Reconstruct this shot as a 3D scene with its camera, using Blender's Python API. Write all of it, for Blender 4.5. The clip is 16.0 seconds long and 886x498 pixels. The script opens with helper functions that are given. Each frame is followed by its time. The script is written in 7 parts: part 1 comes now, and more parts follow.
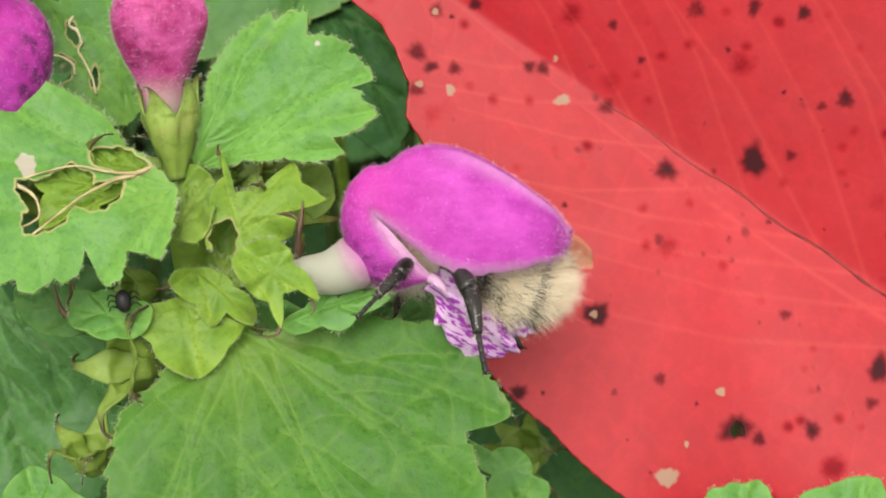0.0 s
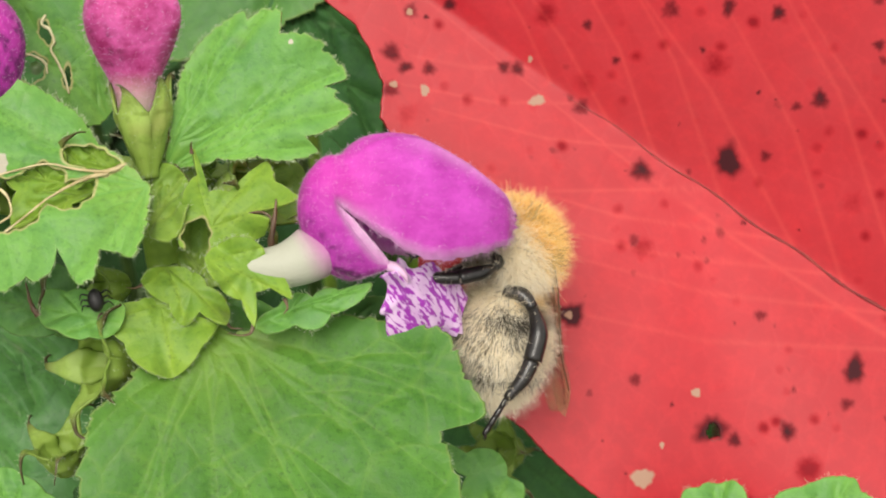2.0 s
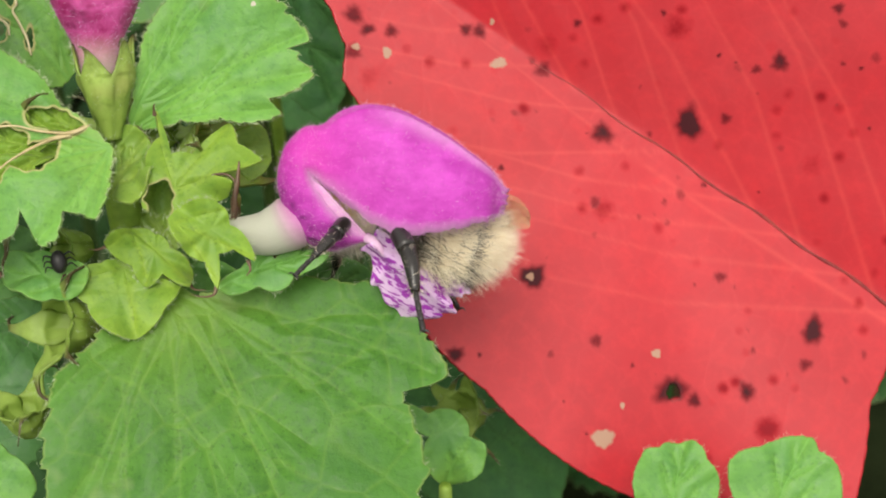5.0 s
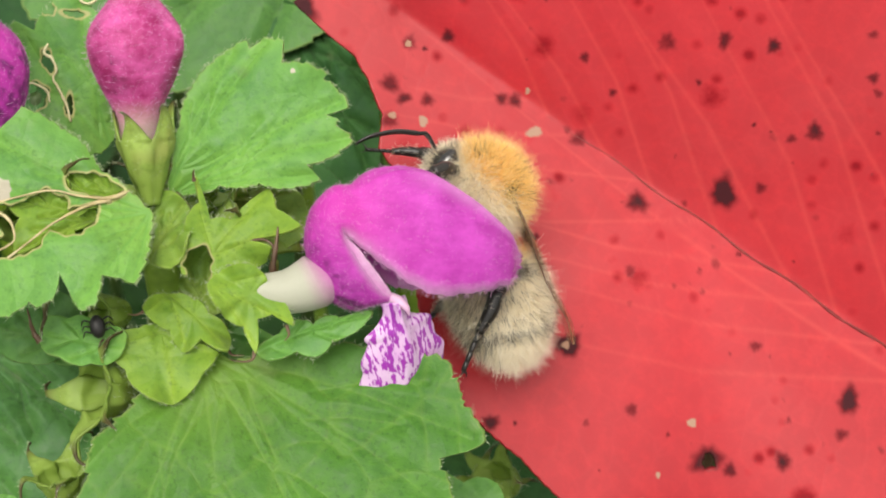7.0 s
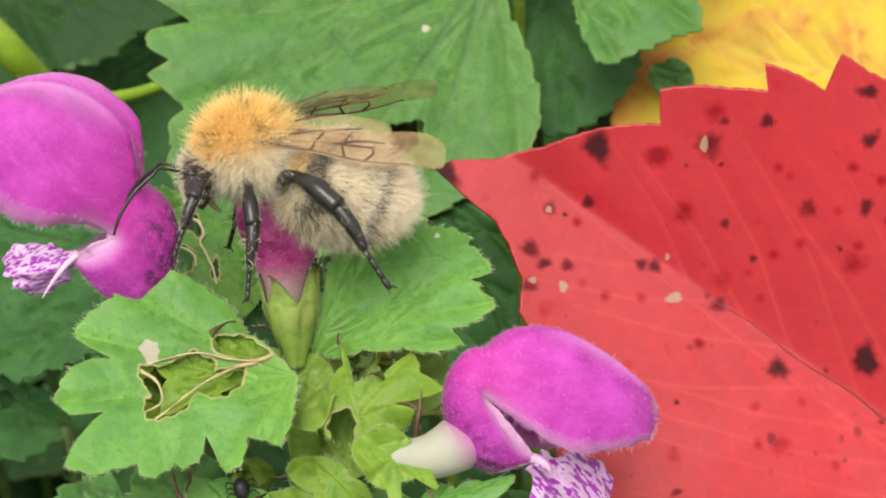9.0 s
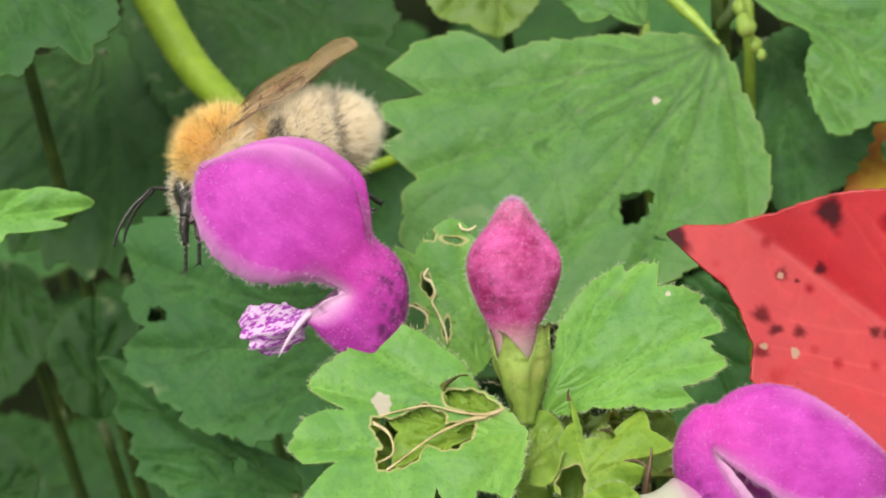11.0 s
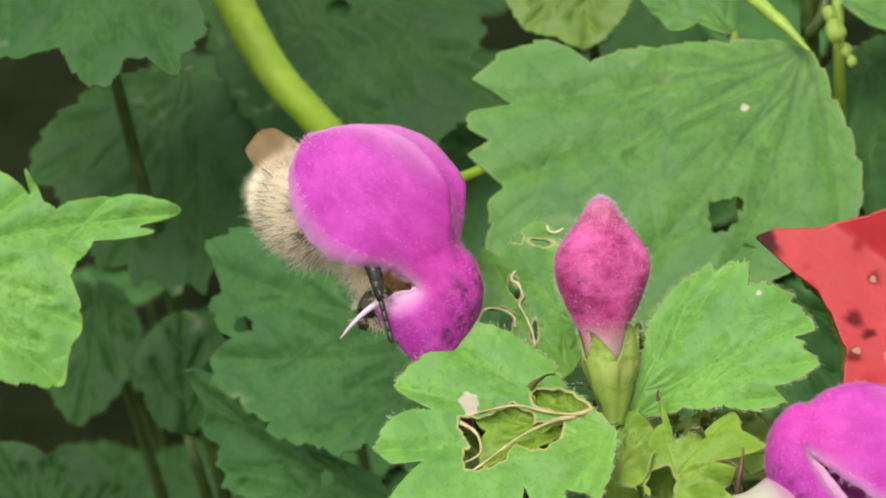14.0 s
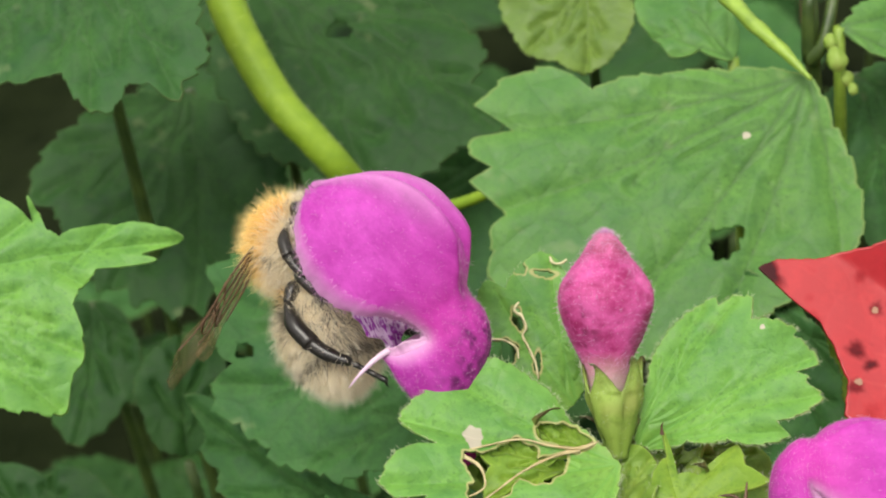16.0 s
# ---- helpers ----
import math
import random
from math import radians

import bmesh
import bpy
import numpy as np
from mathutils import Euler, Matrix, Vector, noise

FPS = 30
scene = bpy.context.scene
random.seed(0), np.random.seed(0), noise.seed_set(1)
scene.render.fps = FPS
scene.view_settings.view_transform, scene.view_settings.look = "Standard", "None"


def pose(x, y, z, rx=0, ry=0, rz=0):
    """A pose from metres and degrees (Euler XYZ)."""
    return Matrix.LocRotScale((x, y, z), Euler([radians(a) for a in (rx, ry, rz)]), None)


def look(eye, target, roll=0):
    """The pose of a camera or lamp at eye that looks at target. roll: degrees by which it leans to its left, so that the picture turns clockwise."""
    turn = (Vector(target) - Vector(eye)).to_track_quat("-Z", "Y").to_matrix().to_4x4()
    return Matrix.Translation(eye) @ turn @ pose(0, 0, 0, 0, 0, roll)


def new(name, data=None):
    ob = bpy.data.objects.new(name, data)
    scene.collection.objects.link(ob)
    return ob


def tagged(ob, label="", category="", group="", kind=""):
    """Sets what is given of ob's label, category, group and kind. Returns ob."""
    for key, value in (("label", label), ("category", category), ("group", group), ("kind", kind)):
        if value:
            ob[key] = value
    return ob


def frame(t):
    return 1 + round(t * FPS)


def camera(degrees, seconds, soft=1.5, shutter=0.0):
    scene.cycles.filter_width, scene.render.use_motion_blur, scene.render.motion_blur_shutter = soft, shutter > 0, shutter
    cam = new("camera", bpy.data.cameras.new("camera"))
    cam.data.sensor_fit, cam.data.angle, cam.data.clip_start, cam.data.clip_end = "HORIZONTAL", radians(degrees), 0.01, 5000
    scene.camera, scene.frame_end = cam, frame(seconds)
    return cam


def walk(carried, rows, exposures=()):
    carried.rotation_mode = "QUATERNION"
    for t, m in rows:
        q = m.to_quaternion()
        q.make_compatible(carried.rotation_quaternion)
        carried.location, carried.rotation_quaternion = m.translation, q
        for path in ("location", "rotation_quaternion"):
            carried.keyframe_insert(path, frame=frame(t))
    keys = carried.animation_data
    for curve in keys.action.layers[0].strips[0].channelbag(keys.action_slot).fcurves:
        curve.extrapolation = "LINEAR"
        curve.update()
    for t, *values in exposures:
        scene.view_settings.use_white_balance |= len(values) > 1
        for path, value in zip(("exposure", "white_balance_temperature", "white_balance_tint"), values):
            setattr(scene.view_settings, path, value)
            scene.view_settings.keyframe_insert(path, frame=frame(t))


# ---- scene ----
# The working frame: x to the side, u up the plants, n towards the camera, in millimetres.
# It leans back by 50 degrees from the ground; its origin is 92 mm above the soil.
MM = 0.001
LIFT = 0.092
BASE = Matrix.Translation((0, 0, LIFT)) @ Matrix.Rotation(radians(50), 4, "X")
BACK = BASE.inverted()


def here(x, u, n, rx=0, ry=0, rz=0):
    """A pose in the working frame, in millimetres and degrees."""
    return pose(x * MM, u * MM, n * MM, rx, ry, rz)


# ---- camera ----
cam = camera(24, 16.0, soft=1.9)
cam.data.dof.use_dof, cam.data.dof.focus_distance, cam.data.dof.aperture_fstop = True, 0.112, 90
CAMERA_ROWS = [
    (0, 2.77, 2.09, 109.82, -6.359, -1.845, -0.486),
    (0.5, 2.82, 1.96, 109.94, -5.960, -1.867, -0.550),
    (1, 2.77, 1.35, 109.84, -5.733, -2.386, -0.485),
    (1.5, 3.29, 0.98, 109.79, -5.539, -2.083, -0.478),
    (2, 3.04, 1.06, 109.59, -5.874, -2.420, -0.476),
    (2.5, 3.35, 2.41, 109.68, -6.291, -2.515, -0.529),
    (3, 2.88, 3.00, 109.43, -6.245, -3.013, -0.650),
    (3.5, 2.26, 2.71, 108.83, -6.394, -2.747, -0.655),
    (4, 2.74, 3.31, 108.96, -5.865, -2.933, -0.485),
    (4.2, 3.16, 2.68, 109.35, -6.948, -3.354, -0.436),
    (6.3, 1.93, 0.48, 110.51, -5.924, -3.464, -0.242),
    (6.5, 1.78, 0.55, 110.67, -5.584, -3.289, -0.225),
    (7, 1.72, 0.06, 110.32, -4.555, -3.059, -0.238),
    (7.5, 1.45, 0.55, 109.94, -3.431, -3.338, -0.191),
    (8, 1.17, 0.27, 109.92, -2.090, -2.278, -0.256),
    (8.5, -0.23, -0.44, 110.11, -0.423, -1.196, -0.311),
    (9, -0.00, 0.00, 110.65, -0.000, -0.000, 0.000),
    (9.5, 0.40, -1.46, 111.32, 1.311, 2.512, 0.409),
    (9.6, 0.49, -3.92, 110.29, 2.259, 3.164, 0.266),
    (9.8, 0.61, -3.95, 121.68, 2.638, 3.799, 0.336),
    (10, 0.76, -2.30, 130.25, 2.892, 4.151, 0.278),
    (10.1, 0.55, -2.61, 126.21, 3.260, 4.371, 0.352),
    (10.2, -0.38, -1.51, 113.47, 3.068, 4.511, 0.403),
    (12.3, -0.08, -5.22, 109.99, 4.795, 8.285, 0.702),
    (12.5, 0.20, -5.71, 109.98, 4.763, 8.216, 0.721),
    (13, -0.18, -5.80, 110.26, 5.003, 8.536, 0.682),
    (13.5, -0.41, -6.01, 110.50, 5.425, 8.610, 0.695),
    (14, -0.51, -6.77, 110.11, 5.107, 8.488, 0.654),
    (14.5, -0.50, -5.95, 109.90, 5.289, 8.228, 0.620),
    (15, -1.04, -4.57, 109.61, 5.500, 8.239, 0.661),
    (15.5, -1.51, -4.69, 110.05, 5.841, 8.084, 0.707),
    (16, -1.30, -4.95, 110.45, 5.078, 8.173, 0.790),
]
walk(cam, [(r[0], BASE @ here(*r[1:])) for r in CAMERA_ROWS], exposures=[(0, 0.77), (16, 0.77)])

# ---- light: a bright overcast sky with a soft, high sun ----
SUN_HEIGHT, SUN_TURN = radians(64), radians(200)
world = bpy.data.worlds.new("overcast_sky")
scene.world = world
world.use_nodes = True
wn = world.node_tree
wn.nodes.clear()
sky = wn.nodes.new("ShaderNodeTexSky")
sky.sky_type, sky.sun_disc = "NISHITA", False
sky.sun_elevation, sky.sun_rotation = SUN_HEIGHT, SUN_TURN
sky.air_density, sky.dust_density, sky.ozone_density = 1.0, 4.0, 1.0
veil = wn.nodes.new("ShaderNodeMix")
veil.data_type = "RGBA"
veil.inputs[0].default_value = 0.65
veil.inputs[7].default_value = (7.7, 7.2, 6.0, 1)
back = wn.nodes.new("ShaderNodeBackground")
back.inputs[1].default_value = 0.112
wout = wn.nodes.new("ShaderNodeOutputWorld")
wn.links.new(sky.outputs[0], veil.inputs[6])
wn.links.new(veil.outputs[2], back.inputs[0])
wn.links.new(back.outputs[0], wout.inputs[0])
sun_data = bpy.data.lights.new("sun", "SUN")
sun_data.energy, sun_data.angle, sun_data.color = 1.85, radians(32), (1, 0.95, 0.86)
sun = new("sun", sun_data)
sun_way = Vector((math.sin(SUN_TURN) * math.cos(SUN_HEIGHT), math.cos(SUN_TURN) * math.cos(SUN_HEIGHT), math.sin(SUN_HEIGHT)))
sun.matrix_world = look(sun_way * 2, (0, 0, 0))


# ---- materials ----
class Nodes:
    """A small hand for writing node materials."""

    def __init__(self, name):
        self.mat = bpy.data.materials.new(name)
        self.mat.use_nodes = True
        self.t = self.mat.node_tree
        self.t.nodes.clear()
        self.out = self.t.nodes.new("ShaderNodeOutputMaterial")

    def add(self, kind, operation="", attribute_name="", feature="", data_type=""):
        n = self.t.nodes.new("ShaderNode" + kind)
        if operation:
            n.operation = operation
        if attribute_name:
            n.attribute_name = attribute_name
        if feature:
            n.feature = feature
        if data_type:
            n.data_type = data_type
        return n

    def put(self, socket, value):
        if isinstance(value, bpy.types.NodeSocket):
            self.t.links.new(value, socket)
        elif isinstance(value, (tuple, list)) and len(value) == 3 and socket.type == "RGBA":
            socket.default_value = (*value, 1)
        else:
            socket.default_value = value

    def attr(self, name):
        return self.add("Attribute", attribute_name=name).outputs["Fac"]

    def coords(self):
        return self.add("TexCoord").outputs["Object"]

    def noise(self, scale, detail=3.0, rough=0.6, vector=None):
        n = self.add("TexNoise")
        n.inputs["Scale"].default_value = scale
        n.inputs["Detail"].default_value = detail
        n.inputs["Roughness"].default_value = rough
        if not vector:
            m = self.add("Mapping")
            m.inputs["Rotation"].default_value = (0.61, 0.83, 0.37)
            self.put(m.inputs["Vector"], self.coords())
            vector = m.outputs[0]
        self.put(n.inputs["Vector"], vector)
        return n.outputs["Fac"]

    def cells(self, scale, feature="F1", stray=0.0):
        n = self.add("TexVoronoi", feature=feature)
        n.inputs["Scale"].default_value = scale
        place = self.coords()
        if stray:
            w = self.add("TexNoise")
            w.inputs["Scale"].default_value = scale * 0.8
            self.put(w.inputs["Vector"], place)
            m = self.add("VectorMath", operation="MULTIPLY_ADD")
            self.put(m.inputs[0], w.outputs["Color"])
            m.inputs[1].default_value = (stray, stray, stray)
            self.put(m.inputs[2], place)
            place = m.outputs[0]
        self.put(n.inputs["Vector"], place)
        return n.outputs["Distance"]

    def ramp(self, value, lo, hi, a=0.0, b=1.0):
        n = self.add("MapRange")
        n.clamp = True
        for i, v in enumerate((value, lo, hi, a, b)):
            self.put(n.inputs[i], v)
        return n.outputs[0]

    def math(self, op, a, b=0.0):
        n = self.add("Math", operation=op)
        self.put(n.inputs[0], a)
        self.put(n.inputs[1], b)
        return n.outputs[0]

    def mix(self, fac, a, b):
        n = self.add("Mix", data_type="RGBA")
        self.put(n.inputs[0], fac)
        self.put(n.inputs[6], a)
        self.put(n.inputs[7], b)
        return n.outputs[2]

    def bump(self, height, strength=0.3, distance=0.0001):
        n = self.add("Bump")
        n.inputs["Strength"].default_value = strength
        n.inputs["Distance"].default_value = distance
        self.put(n.inputs["Height"], height)
        return n.outputs[0]

    def finish(self, color, rough=0.5, normal=None, thin=0.0, thin_color=None, sheen=0.0, specular=0.5, alpha=None, transmission=0.0, coat=0.0):
        p = self.add("BsdfPrincipled")
        self.put(p.inputs["Base Color"], color)
        self.put(p.inputs["Roughness"], rough)
        self.put(p.inputs["Specular IOR Level"], specular)
        p.inputs["Sheen Weight"].default_value = sheen
        p.inputs["Coat Weight"].default_value = coat
        p.inputs["Transmission Weight"].default_value = transmission
        if normal:
            self.put(p.inputs["Normal"], normal)
        if alpha is not None:
            self.put(p.inputs["Alpha"], alpha)
        last = p.outputs[0]
        if thin:
            tr = self.add("BsdfTranslucent")
            self.put(tr.inputs["Color"], thin_color or color)
            mx = self.add("MixShader")
            mx.inputs[0].default_value = thin
            self.put(mx.inputs[1], last)
            self.put(mx.inputs[2], tr.outputs[0])
            last = mx.outputs[0]
        self.t.links.new(last, self.out.inputs[0])
        return self.mat


def leaf_green(name, dark, light, vein=(0.24, 0.38, 0.10), rough=0.42, thin=0.22, vein_mix=0.55, down=0.12, gloss=0.5, foot=0.0):
    """Nettle leaf: two greens in soft patches, veins, straw-coloured gnawed rims, fine down."""
    k = Nodes(name)
    big = k.ramp(k.noise(140, 3), 0.35, 0.66)
    mid = k.ramp(k.noise(620, 4, 0.7), 0.44, 0.64)
    fine = k.ramp(k.noise(2100, 3, 0.7), 0.35, 0.7)
    pore = k.ramp(k.noise(3600, 2, 0.6), 0.56, 0.68)
    edge = k.cells(300, "DISTANCE_TO_EDGE", 0.0014)
    net = k.ramp(edge, 0.0, 0.055, 1.0, 0.0)
    c = k.mix(big, dark, light)
    c = k.mix(k.math("MULTIPLY", mid, 0.6), c, (dark[0] * 0.55, dark[1] * 0.66, dark[2] * 0.95))
    c = k.mix(k.math("MULTIPLY", fine, 0.38), c, tuple(x * 1.35 for x in light))
    c = k.mix(k.math("MULTIPLY", pore, 0.5), c, tuple(x * 0.55 for x in dark))
    blue = k.math("MULTIPLY", k.attr("puff"), k.ramp(k.noise(330, 3), 0.3, 0.7, 0.25, 0.75))
    c = k.mix(blue, c, (dark[0] * 0.72, dark[1] * 0.86, dark[2] * 1.35))
    c = k.mix(k.math("MULTIPLY", k.attr("margin"), 0.35), c, tuple(x * 1.15 for x in light))
    c = k.mix(k.math("MULTIPLY", net, 0.16), c, vein)
    c = k.mix(k.math("MULTIPLY", k.attr("foot"), foot), c, (0.27, 0.40, 0.05))
    c = k.mix(k.math("MULTIPLY", k.attr("vein"), vein_mix), c, vein)
    pale = k.ramp(k.noise(300, 2), 0.66, 0.74)
    c = k.mix(k.math("MULTIPLY", pale, 0.2), c, (0.35, 0.42, 0.2))
    c = k.mix(k.ramp(k.attr("dry"), 0.4, 0.6), c, (0.46, 0.43, 0.34))
    c = k.mix(k.ramp(k.attr("rim"), 0.35, 0.9, 0.0, 0.8), c, (0.46, 0.42, 0.18))
    cushion = k.ramp(edge, 0.0, 0.38, 0.0, 2.6)
    h = k.math("ADD", k.math("ADD", k.math("MULTIPLY", fine, 0.35), cushion), k.math("ADD", k.math("MULTIPLY", k.noise(520, 2), 1.6), k.math("MULTIPLY", k.attr("vein"), -0.5)))
    return k.finish(c, k.ramp(fine, 0, 1, rough - 0.06, rough + 0.12), k.bump(h, 0.6, 0.0001), thin, sheen=down, specular=gloss)


M_FRONT = leaf_green("leaf_green_fresh", (0.096, 0.262, 0.038), (0.178, 0.385, 0.062), (0.105, 0.30, 0.045), 0.5, vein_mix=0.6, down=0.05, gloss=0.4, foot=0.3)
M_BRACT = leaf_green("leaf_yellow_green", (0.20, 0.35, 0.035), (0.31, 0.46, 0.06), (0.34, 0.48, 0.09), 0.5, 0.4, vein_mix=0.2)
M_CUP = leaf_green("calyx_lobe_green", (0.21, 0.38, 0.030), (0.36, 0.53, 0.055), (0.24, 0.42, 0.05), 0.5, 0.45, vein_mix=0.25)
M_YOUNG = leaf_green("leaf_young_olive", (0.11, 0.20, 0.02), (0.18, 0.29, 0.04), (0.09, 0.17, 0.03), 0.5, 0.3, vein_mix=0.4)
M_BROAD = leaf_green("leaf_green_full", (0.047, 0.155, 0.014), (0.084, 0.225, 0.024), (0.20, 0.35, 0.045), 0.52, vein_mix=0.25, down=0.02, gloss=0.34, foot=0.45)
M_MID = leaf_green("leaf_green_mid", (0.067, 0.186, 0.031), (0.114, 0.266, 0.048), (0.028, 0.085, 0.018), 0.52, vein_mix=0.6, down=0.03, gloss=0.35)
# Rear leaves: their shade is put into darker copies of the leaf green.
M_BACK = leaf_green("leaf_green_half_shade", (0.037, 0.116, 0.026), (0.062, 0.172, 0.040), (0.014, 0.048, 0.011), 0.58, vein_mix=0.5, down=0.0, gloss=0.22)
M_COOL = leaf_green("leaf_green_cool", (0.056, 0.165, 0.032), (0.094, 0.240, 0.050), (0.018, 0.060, 0.013), 0.52, vein_mix=0.65, down=0.02, gloss=0.4)
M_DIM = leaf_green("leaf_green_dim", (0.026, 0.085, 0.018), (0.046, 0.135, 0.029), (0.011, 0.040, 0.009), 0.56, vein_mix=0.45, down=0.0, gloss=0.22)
M_SHADE = leaf_green("leaf_green_shade", (0.017, 0.058, 0.011), (0.033, 0.100, 0.019), (0.008, 0.030, 0.006), 0.55, vein_mix=0.4, down=0.0, gloss=0.2)


def leaf_red():
    k = Nodes("leaf_red_autumn")
    big = k.ramp(k.noise(70, 3), 0.3, 0.7)
    c = k.mix(big, (0.34, 0.005, 0.012), (0.43, 0.008, 0.018))
    c = k.mix(k.ramp(k.noise(900, 4, 0.7), 0.45, 0.8, 0, 0.3), c, (0.66, 0.025, 0.030))
    c = k.mix(k.ramp(k.noise(260, 4, 0.65), 0.52, 0.75, 0, 0.40), c, (0.30, 0.008, 0.014))
    net = k.ramp(k.cells(480, "DISTANCE_TO_EDGE", 0.0012), 0.0, 0.07, 1.0, 0.0)
    c = k.mix(k.math("MULTIPLY", net, 0.07), c, (0.60, 0.035, 0.045))
    c = k.mix(k.math("MULTIPLY", k.attr("vein"), 0.24), c, (0.70, 0.09, 0.07))
    wob = k.math("MULTIPLY", k.math("SUBTRACT", k.noise(1100, 4, 0.75), 0.5), 1.1)
    sp = k.math("ADD", k.attr("spot"), k.math("MULTIPLY", wob, k.ramp(k.attr("spot"), 0.02, 0.3, 0.0, 0.75)))
    dots = k.math("ADD", k.ramp(k.cells(230), 0.05, 0.28, 1.0, 0.0), k.math("MULTIPLY", wob, 0.9))
    dots = k.math("MULTIPLY", dots, k.ramp(k.noise(75, 2), 0.36, 0.52))
    specks = k.math("ADD", k.ramp(k.cells(520), 0.04, 0.33, 1.0, 0.0), k.math("MULTIPLY", wob, 0.5))
    dots = k.math("MAXIMUM", dots, k.math("MULTIPLY", specks, k.ramp(k.noise(110, 2), 0.42, 0.54)))
    c = k.mix(k.ramp(dots, 0.30, 0.9, 0, 0.55), c, (0.07, 0.010, 0.014))
    c = k.mix(k.ramp(sp, 0.15, 1.0, 0, 0.95), c, (0.030, 0.010, 0.013))
    tan = k.math("ADD", k.attr("dry"), k.math("MULTIPLY", wob, 0.7))
    c = k.mix(k.ramp(tan, 0.4, 0.75), c, (0.34, 0.20, 0.135))
    c = k.mix(k.ramp(k.attr("rim"), 0.4, 1.0, 0, 0.6), c, (0.10, 0.02, 0.02))
    h = k.math("ADD", k.math("MULTIPLY", k.noise(1200, 3), 0.4), k.math("MULTIPLY", net, -0.12))
    return k.finish(c, k.ramp(k.noise(500, 3), 0.3, 0.7, 0.38, 0.50), k.bump(h, 0.3, 0.00008), 0.06, specular=k.ramp(k.math("MAXIMUM", sp, dots), 0.2, 0.8, 0.58, 0.10))


M_RED = leaf_red()


def leaf_yellow():
    k = Nodes("leaf_yellow_autumn")
    c = k.mix(k.ramp(k.noise(170, 4, 0.65), 0.46, 0.62), (0.60, 0.43, 0.035), (0.58, 0.26, 0.05))
    c = k.mix(k.ramp(k.noise(300, 4, 0.7), 0.55, 0.68, 0, 0.8), c, (0.44, 0.14, 0.04))
    c = k.mix(k.ramp(k.noise(110, 3), 0.55, 0.7, 0, 0.6), c, (0.40, 0.40, 0.05))
    c = k.mix(k.math("MULTIPLY", k.attr("vein"), 0.5), c, (0.70, 0.52, 0.16))
    c = k.mix(k.ramp(k.cells(120), 0.06, 0.16, 0.8, 0), c, (0.25, 0.07, 0.02))
    return k.finish(c, 0.6, k.bump(k.noise(900, 3), 0.4, 0.0002), 0.15, specular=0.25)


M_YELLOW = leaf_yellow()


def petal(name, a, b, foot):
    """Downy petal: two tones with fine streaks, dark veins where it is low and the foot's colour where it is pale."""
    k = Nodes(name)
    c = k.mix(k.ramp(k.noise(480, 5, 0.7), 0.40, 0.62), a, b)
    streak = k.add("Mapping")
    k.put(streak.inputs["Vector"], k.coords())
    streak.inputs["Scale"].default_value = (0.35, 1, 1)
    streak.inputs["Rotation"].default_value = (0.6, 0.25, 0.3)
    c = k.mix(k.ramp(k.noise(1300, 3, 0.6, streak.outputs[0]), 0.45, 0.75, 0, 0.32), c, tuple(min(1, x * 1.5 + 0.04) for x in b))
    c = k.mix(k.ramp(k.noise(1700, 3, 0.7), 0.5, 0.75, 0, 0.28), c, tuple(x * 0.6 for x in a))
    c = k.mix(k.math("MULTIPLY", k.attr("pink"), 0.35), c, (0.68, 0.030, 0.36))
    vein = k.ramp(k.noise(1500, 3, 0.6, streak.outputs[0]), 0.44, 0.60)
    c = k.mix(k.math("MULTIPLY", k.attr("low"), k.ramp(vein, 0, 1, 0.35, 0.95)), c, tuple(x * 0.32 for x in a))
    c = k.mix(k.ramp(k.attr("pale"), 0.0, 1.0), c, foot)
    h = k.noise(2600, 3, 0.7)
    return k.finish(c, 0.6, k.bump(h, 0.6, 0.00008), 0.25, sheen=0.08, specular=0.35)


M_HOOD = petal("petal_magenta", (0.42, 0.028, 0.36), (0.52, 0.055, 0.46), (0.82, 0.52, 0.78))
M_THROAT = petal("petal_throat", (0.44, 0.024, 0.32), (0.57, 0.048, 0.43), (0.30, 0.012, 0.15))
M_TUBE = petal("petal_pale_tube", (0.46, 0.035, 0.36), (0.58, 0.08, 0.48), (0.46, 0.47, 0.38))
M_BUD = petal("petal_bud", (0.33, 0.016, 0.13), (0.66, 0.11, 0.38), (0.62, 0.50, 0.44))


def lip_material():
    k = Nodes("petal_mottled_lip")
    m = k.add("Mapping")
    k.put(m.inputs["Vector"], k.coords())
    m.inputs["Scale"].default_value = (0.34, 1, 1)
    n = k.noise(4300, 3, 0.55, m.outputs[0])
    broad = k.noise(420, 2)
    marks = k.ramp(k.math("ADD", n, k.math("MULTIPLY", k.math("SUBTRACT", broad, 0.5), 0.25)), 0.485, 0.535)
    c = k.mix(k.ramp(broad, 0.4, 0.65), (0.80, 0.58, 0.84), (0.70, 0.38, 0.75))
    c = k.mix(marks, c, k.mix(broad, (0.44, 0.045, 0.50), (0.28, 0.02, 0.38)))
    return k.finish(c, 0.5, k.bump(n, 0.3), 0.25, sheen=0.2)


M_LIP = lip_material()


